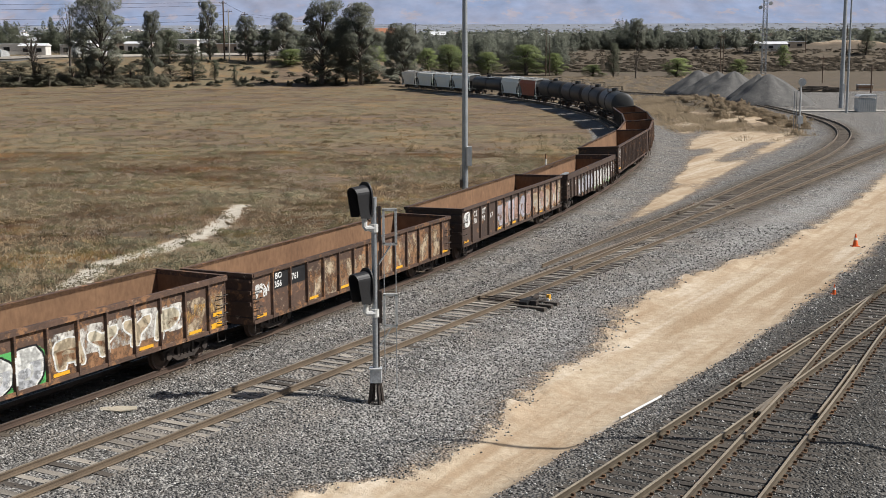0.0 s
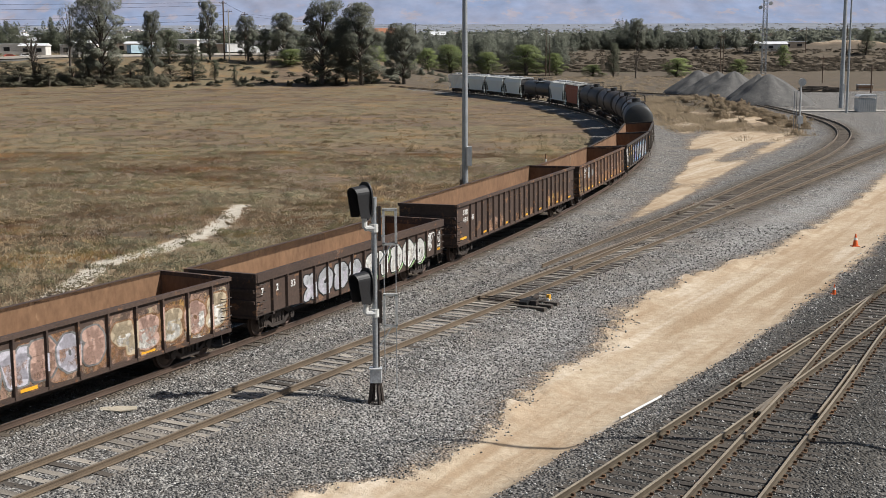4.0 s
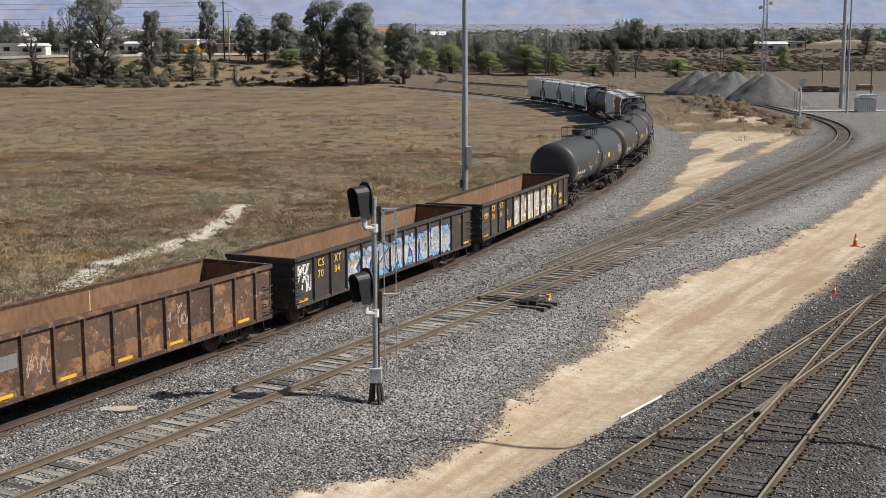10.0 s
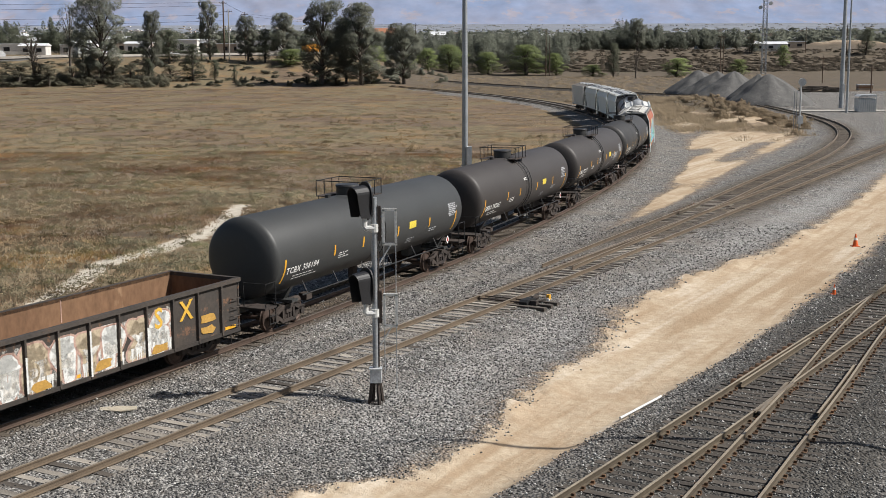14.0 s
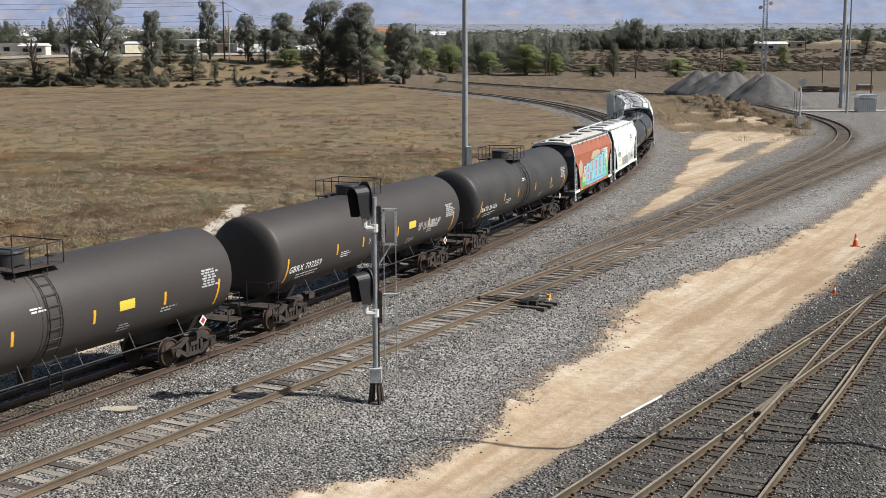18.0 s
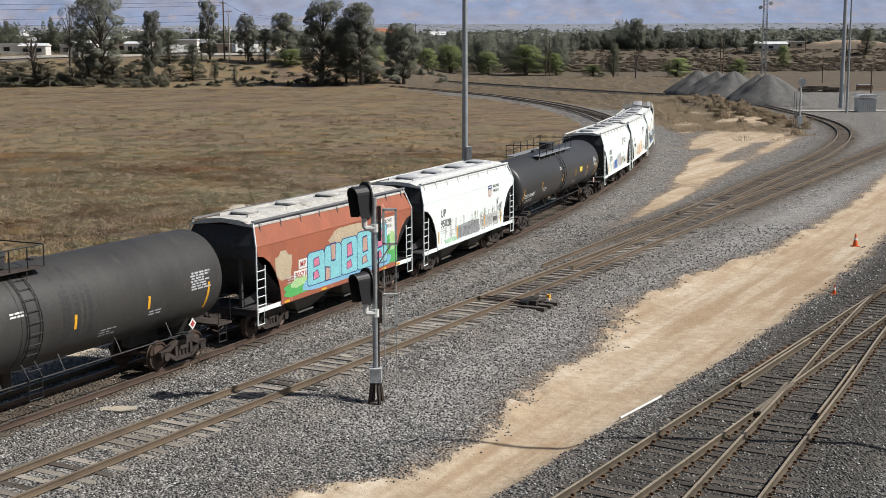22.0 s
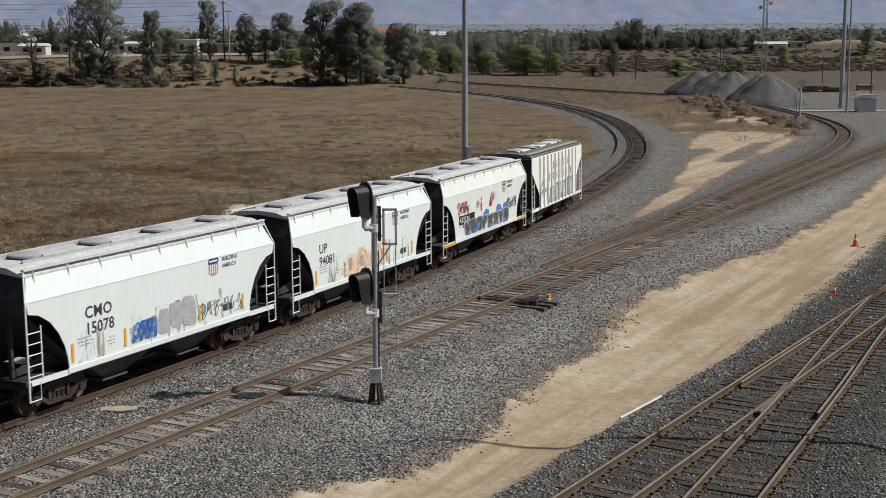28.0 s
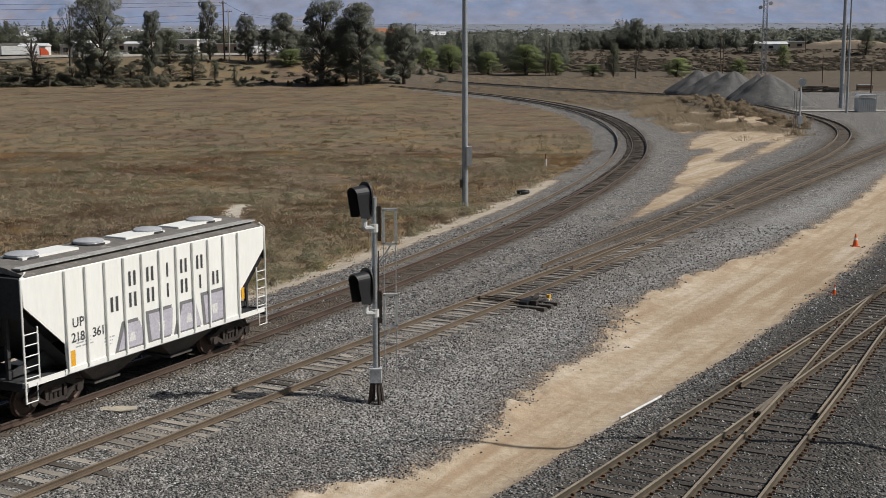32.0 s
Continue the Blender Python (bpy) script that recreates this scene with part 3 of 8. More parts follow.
ROOF_WHITE = mat("chalky_white_roof", (.70, .71, .69), (.56, .565, .55), rough=.8, big=1.2, fine=9, c3=(.44, .43, .41), third=.66)
# Near-black grey for hopper ends, platforms and hatch rings.
END_DARK = mat("dark_end_sheet", (.055, .055, .057), (.035, .034, .035), rough=.8, big=.9, fine=9)
WHITE = mat("white_lettering", (.78, .78, .76), (.68, .68, .66), rough=.6, bump=0)
DARKLET = mat("dark_lettering", (.05, .05, .055), (.07, .07, .07), rough=.6, bump=0)
YELLOW = mat("yellow_reflective_tape", (.80, .42, .03), (.72, .36, .03), rough=.45, bump=0, fine=30)
LEMON = mat("lemon_yellow_panel", (.78, .62, .08), (.70, .55, .07), rough=.5, bump=0, fine=30)
YEL_LET = mat("yellow_lettering", (.70, .42, .06), (.6, .36, .05), rough=.6, bump=0)
PAINTS = {n: mat("spray_paint_" + n, c, tuple(v * .86 for v in c), rough=.6, bump=0, big=2.5) for n, c in dict(
    white=(.74, .74, .71), cream=(.50, .41, .29), sand=(.56, .50, .38), tan=(.27, .155, .085), green=(.10, .42, .12), black=(.015, .015, .017), blue=(.10, .25, .62), sky=(.22, .47, .66),
    navy=(.035, .06, .20), violet=(.20, .18, .42), silver=(.45, .46, .48), teal=(.24, .57, .63), pink=(.62, .20, .30), red=(.42, .06, .05), orange=(.76, .50, .33),
    lime=(.40, .62, .30), ochre=(.50, .29, .07), lilac=(.52, .50, .56), grey=(.20, .20, .20), rose=(.50, .33, .27)).items()}


def clamp(v, a, b):
    return max(a, min(b, v))


# ---- flat paint on a surface: u along the car, v up ----
def decal(name, polys, paint, parent, wrap, label=""):
    """Polygons in u, v laid onto a surface by wrap(u, v)."""
    if name in ("graffiti", "white_patch", "faded_panel", "black_patch", "emblem_stripe", "reflective_strip") and 2 <= len(polys) <= 8 and abs(polys[0][0][0] - polys[1][0][0]) > .01:
        return [decal(name, [q], paint, parent, wrap, label) for q in polys][0]
    g = G()
    for poly in polys:
        if len(poly) == 4:
            g.add([wrap(u, v) for u, v in poly], [(0, 1, 2, 3)])
        else:
            cu, cv = sum(p[0] for p in poly) / len(poly), sum(p[1] for p in poly) / len(poly)
            n = len(poly)
            g.add([wrap(u, v) for u, v in poly] + [wrap(cu, cv)], [(i, (i + 1) % n, n) for i in range(n)])
    ob = part(name, g.mesh(name, paint), None, parent, label)
    if len(polys) > 2 and name not in ("reflective_strip", "warning_panel"):
        ob["kind"] = "stuff"
    return ob


def rect(u0, u1, v0, v1, cuts=1):
    return [[(u0, v0 + (v1 - v0) * i / cuts), (u1, v0 + (v1 - v0) * i / cuts), (u1, v0 + (v1 - v0) * (i + 1) / cuts), (u0, v0 + (v1 - v0) * (i + 1) / cuts)] for i in range(cuts)]


_fonts = {}


def letters(text, u, v, height, spacing=1.0):
    """Triangles of the built-in font, baseline at v, starting at u."""
    key = (text, spacing)
    if key not in _fonts:
        c = bpy.data.curves.new("text", "FONT")
        c.body, c.size, c.resolution_u, c.space_character, c.offset = text, 1.0, 2, spacing, .018
        ob = bpy.data.objects.new("text", c)
        me = bpy.data.meshes.new_from_object(ob)
        tri = [[tuple(me.vertices[i].co[:2]) for i in p.vertices] for p in me.polygons]
        bpy.data.objects.remove(ob)
        bpy.data.meshes.remove(me)
        _fonts[key] = tri
    k = height / .70
    return [[(u + x * k, v + y * k) for x, y in t] for t in _fonts[key]]


def lettering(name, text, u, v, height, paint, parent, wrap, spacing=1.05):
    g = G()
    for t in letters(text, u, v, height, spacing):
        g.add([wrap(a, b) for a, b in t], [tuple(range(len(t)))])
    return part(name, g.mesh(name, paint), None, parent)


def small_print(rnd, u, v, rows, width, h=.05, gap=.09):
    """Unreadable lines as bars."""
    out = []
    for r in range(rows):
        a = u + rnd.uniform(0, .1)
        end = u + width * rnd.uniform(.6, 1)
        while a < end:
            b = min(a + rnd.uniform(.1, .3), end)
            out += rect(a, b, v - r * gap, v - r * gap + h)
            a = b + .05
    return out


def blob(rnd, u0, u1, v0, v1, n=18, square=.55, wob=.10):
    """A fat rounded shape that fills a box."""
    cu, cv, ru, rv = (u0 + u1) / 2, (v0 + v1) / 2, (u1 - u0) / 2, (v1 - v0) / 2
    out = []
    for i in range(n):
        a = i * math.tau / n
        c, s = math.cos(a), math.sin(a)
        k = 1 + rnd.uniform(-wob, wob)
        out.append((clamp(cu + ru * k * math.copysign(abs(c) ** square, c), u0, u1), clamp(cv + rv * k * math.copysign(abs(s) ** square, s), v0, v1)))
    return out


GLYPHS = [[[(.85, .85), (.5, .98), (.15, .8), (.25, .58), (.78, .42), (.85, .2), (.5, .03), (.12, .18)]], [[(.12, .0), (.16, .8), (.5, .98), (.86, .8), (.88, .0)], [(.3, .38), (.7, .42)]],
          [[(.15, .0), (.15, .95), (.65, .98), (.9, .75), (.65, .5), (.2, .48)]], [[(.2, 1), (.18, .0)], [(.25, .5), (.88, .03)], [(.25, .5), (.8, .95)]],
          [[(.88, .9), (.4, .98), (.1, .7), (.1, .3), (.4, .03), (.86, .1)], [(.86, .1), (.84, .45), (.55, .45)]], [[(.05, .95), (.3, .05), (.52, .7), (.72, .05), (.95, .95)]],
          [[(.5, .98), (.12, .7), (.12, .3), (.5, .02), (.88, .3), (.88, .7), (.5, .98)]], [[(.1, .98), (.5, .55), (.9, .98)], [(.5, .55), (.45, .0)]]]


def ribbon(pts, width, box):
    """A fat stroke with round joints, kept inside a box."""
    u0, u1, v0, v1 = box
    out = []
    for (a, b), (c, d) in zip(pts, pts[1:]):
        n = math.hypot(c - a, d - b) or 1
        x, y = -(d - b) / n * width / 2, (c - a) / n * width / 2
        out.append([(a + x, b + y), (a - x, b - y), (c - x, d - y), (c + x, d + y)])
    for a, b in pts:
        out.append([(a + width / 2 * math.cos(k * math.tau / 9), b + width / 2 * math.sin(k * math.tau / 9)) for k in range(9)])
    return [[(clamp(u, u0, u1), clamp(v, v0, v1)) for u, v in q] for q in out]


def bubble(rnd, slots, v0, v1, fill, line, parent, surface, accent=None, wob=.12):
    """A row of fat spray-painted strokes, one shape to a slot, with outlines; lift steps keep the layers apart."""
    marks, extra = [], []
    for k, (u0, u1) in enumerate(slots):
        a, b = v0 + rnd.uniform(0, .05) * (v1 - v0), v1 - rnd.uniform(0, .08) * (v1 - v0)
        w, h = u1 - u0, b - a
        g = GLYPHS[rnd.randrange(len(GLYPHS))]
        flip, slant = rnd.random() < .5, rnd.uniform(-.12, .12)
        width = w * rnd.uniform(.34, .46)
        strokes = [[(u0 + w * (.16 + .68 * ((1 - p) if flip else p) + slant * (q - .5) + rnd.uniform(-wob, wob) * .25), a + h * (.12 + .76 * q + rnd.uniform(-wob, wob) * .2)) for p, q in st] for st in g]
        box = (u0, u1, a, b)
        outl = [r for st in strokes for r in ribbon(st, width * 1.32, box)]
        inbox = (u0 + w * .05, u1 - w * .05, a + h * .04, b - h * .04)
        body = [r for st in strokes for r in ribbon(st, width, inbox)]
        decal("graffiti_outline", outl, PAINTS[line], parent, lambda u, v: surface(u, v, .006), "spray-painted outline strokes")
        decal("graffiti_shape", body, PAINTS[fill], parent, lambda u, v: surface(u, v, .010), "fat spray-painted strokes")
        if accent:
            for st in strokes[:1]:
                q = st[rnd.randrange(len(st))]
                extra.append(blob(rnd, clamp(q[0] - width * .5, u0, u1), clamp(q[0] + width * .5, u0, u1), clamp(q[1] - h * .2, a, b), clamp(q[1] + h * .2, a, b), 12, .9, .3))
    if extra:
        decal("graffiti_fade", extra, PAINTS[accent], parent, lambda u, v: surface(u, v, .013))


def piece(rnd, car, flat, slots, v0, v1, fills, line, accent=None, back=None, lean=1.0, shade=None):
    """One run of fat overlapping painted strokes that carries on over panels and posts."""
    u0, u1 = slots[0][0] - .03, slots[-1][1] + .03
    n = max(2, round((u1 - u0) / (1.18 * lean)))
    step = (u1 - u0) / n
    if back:
        for a, b in slots:
            decal("graffiti_ground", [blob(rnd, a - .06, b + .06, v0 - .02, v1 - rnd.uniform(0, .25), 14, .3, .05)], WORN[back] if back in WORN else PAINTS[back], car, lambda u, v: flat(u, v, .004), "sprayed ground colour")
    for k in range(n):
        a, b = max(u0, u0 + step * (k - .10)), min(u1, u0 + step * (k + 1.10))
        lo, hi = v0 + rnd.uniform(0, .06), v1 - rnd.uniform(0, .16)
        w, h = b - a, hi - lo
        g = GLYPHS[rnd.randrange(len(GLYPHS))]
        flip, slant = rnd.random() < .5, rnd.uniform(-.10, .10)
        width = min(w, h) * rnd.uniform(.36, .44)
        strokes = [[(a + w * (.2 + .6 * ((1 - p) if flip else p) + slant * (q - .5)), lo + h * (.16 + .68 * q)) for p, q in st] for st in g]
        up = .0012 * k
        if shade:
            decal("graffiti_shadow", [[(clamp(u + .09, u0, u1), clamp(v - .07, v0, v1)) for u, v in r] for st in strokes for r in ribbon(st, width * 1.3, (a, b, lo, hi))], PAINTS[shade], car, lambda u, v: flat(u, v, .006 + up), "sprayed drop shadow")
        decal("graffiti_outline", [r for st in strokes for r in ribbon(st, width * 1.32, (a, b, lo, hi))], PAINTS[line], car, lambda u, v: flat(u, v, .010 + up), "spray-painted outline strokes")
        decal("graffiti_shape", [r for st in strokes for r in ribbon(st, width, (a + w * .04, b - w * .04, lo + h * .04, hi - h * .04))], PAINTS[fills[k % len(fills)]], car, lambda u, v: flat(u, v, .0105 + up + .0006), "fat spray-painted strokes")
        if accent:
            decal("graffiti_fade", [r for st in strokes for r in ribbon([(u, v - width * .16) for u, v in st], width * .55, (a + w * .1, b - w * .1, lo + h * .08, lo + h * .62))], WORN[accent] if accent in WORN else PAINTS[accent], car, lambda u, v: flat(u, v, .0115 + up), "second tone inside the strokes")
    for k, ((_, a), (b, _)) in enumerate(zip(slots, slots[1:])):
        m = (a + b) / 2
        lo = v0 + rnd.uniform(.05, .3)
        decal("painted_post", rect(m - .034, m + .034, lo, lo + (v1 - lo) * rnd.uniform(.5, .95)), PAINTS[fills[k % len(fills)]], car, lambda u, v: flat(u, v, .0985), "spray paint on a side post")


def scrawl(rnd, u0, u1, v0, v1, count, width=.03):
    """Thin looping paint strokes as ribbons."""
    out = []
    for _ in range(count):
        cu, cv = rnd.uniform(u0, u1), rnd.uniform(v0, v1)
        ru, rv, ph, tw = rnd.uniform(.08, .22), rnd.uniform(.1, .28), rnd.uniform(0, 6), rnd.uniform(1.2, 2.4)
        pts = [(clamp(cu + ru * math.cos(ph + i * .55), u0, u1), clamp(cv + rv * math.sin(ph + i * .55 * tw), v0, v1)) for i in range(9)]
        for (a, b), (c, d) in zip(pts, pts[1:]):
            n = math.hypot(c - a, d - b) or 1
            x, y = -(d - b) / n * width / 2, (c - a) / n * width / 2
            out.append([(a + x, b + y), (c + x, d + y), (c - x, d - y), (a - x, b - y)])
    return out


# ---- train: running gear shared by all cars ----
WHEEL_R = .457


def _wheelset():
    g = G()
    for s in (-1, 1):
        g.lathe([(s * .82, .0), (s * .82, .16), (s * .80, .20), (s * .775, .36), (s * .81, .40), (s * .81, .455), (s * .72, .462), (s * .705, .488), (s * .675, .485), (s * .67, .40), (s * .70, .35), (s * .72, .2), (s * .68, .12), (s * .68, .08)][::s], 24, "y")
    g.lathe([(-1.08, .08), (-.7, .08), (0, .07), (.7, .08), (1.08, .08)], 12, "y")
    return fix(g.mesh("wheelset", WHEEL, smooth=True))


def _sideframe(sy):
    top = [(-1.12, .62), (-.86, .66), (-.45, .84), (.45, .84), (.86, .66), (1.12, .62), (1.12, .38), (.74, .38), (.70, .42), (.45, .26), (-.45, .26), (-.70, .42), (-.74, .38), (-1.12, .38)]
    g = G()
    y0, y1 = sorted((sy * .93, sy * 1.08))
    g.prism([(-1.12, .64), (-.86, .68), (-.45, .86), (.45, .86), (.86, .68), (1.12, .64), (1.10, .50), (.8, .52), (.42, .70), (-.42, .70), (-.8, .52), (-1.10, .50)], y0, y1)
    g.prism([(-.95, .56), (-.42, .22), (.42, .22), (.95, .56), (.78, .60), (.36, .34), (-.36, .34), (-.78, .60)], y0, y1)
    for x in (-.42, .30):
        g.box(x, x + .12, y0, y1, .3, .74)
    for x in (-.89, .89):
        g.box(x - .17, x + .17, y0, y1, .34, .62)
        g.lathe([(min(y0, y1) - .02, .13), (max(y0, y1) + .06, .13)] if sy > 0 else [(min(y0, y1) - .06, .13), (max(y0, y1) + .02, .13)], 12, "y", (x, 0, .457))
    for x in (-.18, 0, .18):
        g.lathe([(.34, .075), (.70, .075)], 8, "z", (x, sy * 1.0, 0))
    return fix(g.mesh("side_frame", CAST))


WHEELSET = _wheelset()
FRAMES = {s: _sideframe(s) for s in (-1, 1)}
BOLSTER = fix(G().prism([(-1.1, .55), (-.5, .45), (.5, .45), (1.1, .55), (1.1, .70), (.3, .80), (-.3, .80), (-1.1, .70)], -.2, .2, "x").box(-.9, -.84, -.75, .75, .38, .48).box(.84, .9, -.75, .75, .38, .48).mesh("bolster", CAST))
SPINNERS = []


def bogie(car, x):
    b = part("bogie", BOLSTER, None, car, "grimy cast steel truck", at=pose(x, 0, 0))
    for s in (-1, 1):
        part("side_frame", FRAMES[s], None, b)
    for e in (-.89, .89):
        w = part("wheelset", WHEELSET, None, b, "brown steel wheels on an axle", at=pose(e, 0, WHEEL_R))
        SPINNERS.append((w, e))
    return b


COUPLER = fix(G().box(-.05, .62, -.07, .07, .80, .96).box(.42, .66, -.16, .05, .74, 1.02).box(.58, .70, -.16, -.04, .76, 1.0).box(.5, .66, .05, .15, .78, .98).tube([(-.1, .2, .8), (.2, .24, .5), (.5, .22, .42), (.72, .16, .52)], .025).mesh("coupler", CAST))


def couplers(car, half, reach):
    for s in (-1, 1):
        m = pose(s * (half + reach - .62), 0, 0, 0, 0, 0 if s > 0 else 180)
        part("coupler", COUPLER, None, car, at=m)


# ---- gondolas ----
def gondola(name, label, length, pitch, top, panels, paint, first=1.0, chord=.12, belly=0.0, depth=1.0, bars=(), drop=0.0, tail=.28):
    """An open steel car. Returns the car and its panel slots along u."""
    half = length / 2
    ends, top, depth = {-1: -half, 1: half - tail}, top - drop, depth - drop
    car = thing(name, label, "gondola car", group="cars of the freight train")
    w = (length - .1) / (panels - 2 + 2 * first)
    xs = [-half + .05]
    for i in range(panels):
        xs.append(xs[-1] + w * (first if i in (0, panels - 1) else 1))
    xs[-1] -= tail
    deck, low = 1.02, depth

    def bottom(x):
        """Lower edge of the side, deeper between the bogies."""
        d = abs(x)
        return low - belly * clamp((half - 2.6 - d) / 1.4, 0, 1)
    for side in (-1, 1):
        for i in range(panels):
            a, b = xs[i], xs[i + 1]
            y = side * 1.43
            g = G().prism([(a, bottom(a)), (b, bottom(b)), (b, top), (a, top)], min(y, y - side * .03), max(y, y - side * .03))
            part("side_panel", g, paint, car)
            if i:
                p0, p1 = sorted((side * 1.425, side * 1.525))
                gp = G().prism([(p0, a - .075), (p0, a + .075), (p1, a + .035), (p1, a - .035)] if side > 0 else [(p1, a - .075), (p1, a + .075), (p0, a + .035), (p0, a - .035)], 0, 1, "z")
                gp.v = [(v[1], v[0], bottom(a) + .02 if v[2] < .5 else top - .02) for v in gp.v]
                part("side_post", gp, paint, car)
        g = G().box(-half, half - tail, min(side * 1.36, side * 1.53), max(side * 1.36, side * 1.53), top - chord, top)
        part("top_chord", g, paint, car)
        g = G().box(-half + .02, half - tail - .02, min(side * 1.44, side * 1.50), max(side * 1.44, side * 1.50), low - .02, low + .10)
        if not belly:
            part("side_sill", g, paint, car)
        part("inner_wall", G().box(-half + .06, half - tail - .06, min(side * 1.36, side * 1.395), max(side * 1.36, side * 1.395), deck, top - .01), RUST_IN, car, "orange-brown rusted inner wall")
    for s in (-1, 1):
        e = ends[s]

        def out(d):
            """Place along the car, d outward from this end."""
            return e + s * d
        g = G().box(*sorted((out(0), out(-.05))), -1.45, 1.45, .95 - drop, top - .02)
        for z in (1.35, 1.75, 2.15):
            if z < top - .2:
                g.box(*sorted((out(0), out(.07))), -1.4, 1.4, z, z + .12)
        g.box(*sorted((out(-.1), out(.06))), -1.5, 1.5, top - chord, top + .01)
        part("end_wall", g, paint, car)
        part("inner_end_wall", G().box(*sorted((out(-.055), out(-.09))), -1.355, 1.355, deck, top - .02), RUST_IN, car)
        for z in (1.25, 1.55, 1.85, 2.15):
            z -= drop
            if z < top - .15:
                part("grab_iron", G().tube([(out(-.48), -1.44, z), (out(-.48), -1.56, z), (out(-.06), -1.56, z), (out(-.06), -1.44, z)], .016, 5), GOND_BLACK, car)
        g = G().tube([(out(-.5), -1.45, 1.0 - drop), (out(-.5), -1.47, .62 - drop), (out(-.1), -1.47, .62 - drop), (out(-.1), -1.45, 1.0 - drop)], .018, 5)
        part("step", g, GOND_BLACK, car)
    part("floor", G().box(-half + .05, half - tail - .05, -1.39, 1.39, deck - .06, deck), RUST_IN, car, "rusty steel floor with dirt")
    g = G().box(-half - .05, half + .05, -.16, .16, .72, .98).box(-half, half - tail, -1.42, 1.42, .90, .955)
    for k in range(-3, 4):
        g.box(k * 2.2 - .06, k * 2.2 + .06, -1.4, 1.4, .8, .9)
    g.box(.5, 1.5, .4, .8, .55, .85).lathe([(-.4, .17), (.4, .17)], 10, "x", (-1.2, -.5, .7))
    part("underframe", g, CAST, car)
    for s in (-1, 1):
        bogie(car, s * (half - 1.95))
    couplers(car, half, (pitch - length) / 2)
    flat = lambda u, v, lift=.006: (u, -1.43 - lift, v - drop)
    tape = []
    for i in bars:
        a, b = xs[i], xs[i + 1]
        tape += [rect(a + .22, min(b - .15, a + .85), depth + drop + .14, depth + drop + .24)]
    for r in tape:
        decal("reflective_strip", r, YELLOW, car, lambda u, v: flat(u, v, .008), "yellow reflective strip")
    slots = [(xs[i] + .07, xs[i + 1] - .07) for i in range(panels)]
    return car, slots, flat


WORN = {n: worn_paint("worn_" + n, c, z, e, .07, st, o) for n, c, z, e, st, o in (
    ("tan", (.30, .165, .085), 1.5, .50, (1, 1, .7), (.20, .10, .05)), ("cream", (.50, .42, .31), 2.0, .56, (1, 1, .7), (.36, .25, .15)), ("rose", (.42, .27, .20), 1.8, .54, (1, 1, .7), None),
    ("ochre", (.55, .30, .06), 2.4, .56, (1, 1, .6), (.45, .30, .14)), ("white", (.70, .69, .65), 1.9, .50, (1, 1, .6), (.55, .52, .47)), ("orange", (.80, .56, .38), .9, .47, (1, 1, 1), (.78, .66, .50)),
    ("lime", (.45, .68, .50), 1.2, .46, (1, 1, 1), None), ("silver", (.42, .43, .45), 1.2, .42, (1, 1, 1), (.55, .56, .58)), ("soot", (.10, .095, .09), 1.0, .58, (1.8, 1, .35), None), ("stain", (.34, .28, .20), 1.3, .60, (2.2, 1, .3), None))}


def rust_runs(rnd, car, flat, slots, v0, v1, paints=("tan", "cream")):
    """Scraped, streaked and faded panels."""
    for k, p in enumerate(paints):
        for a, b in slots:
            lo, hi = v0 - rnd.uniform(0, .08), v0 + (v1 - v0) * rnd.uniform(.75, 1.15)
            decal("worn_paint", [blob(rnd, a + .02, b - .02, lo, hi, 16, .35, .08)], WORN[p], car, lambda u, v: flat(u, v, .004 + .0015 * k))


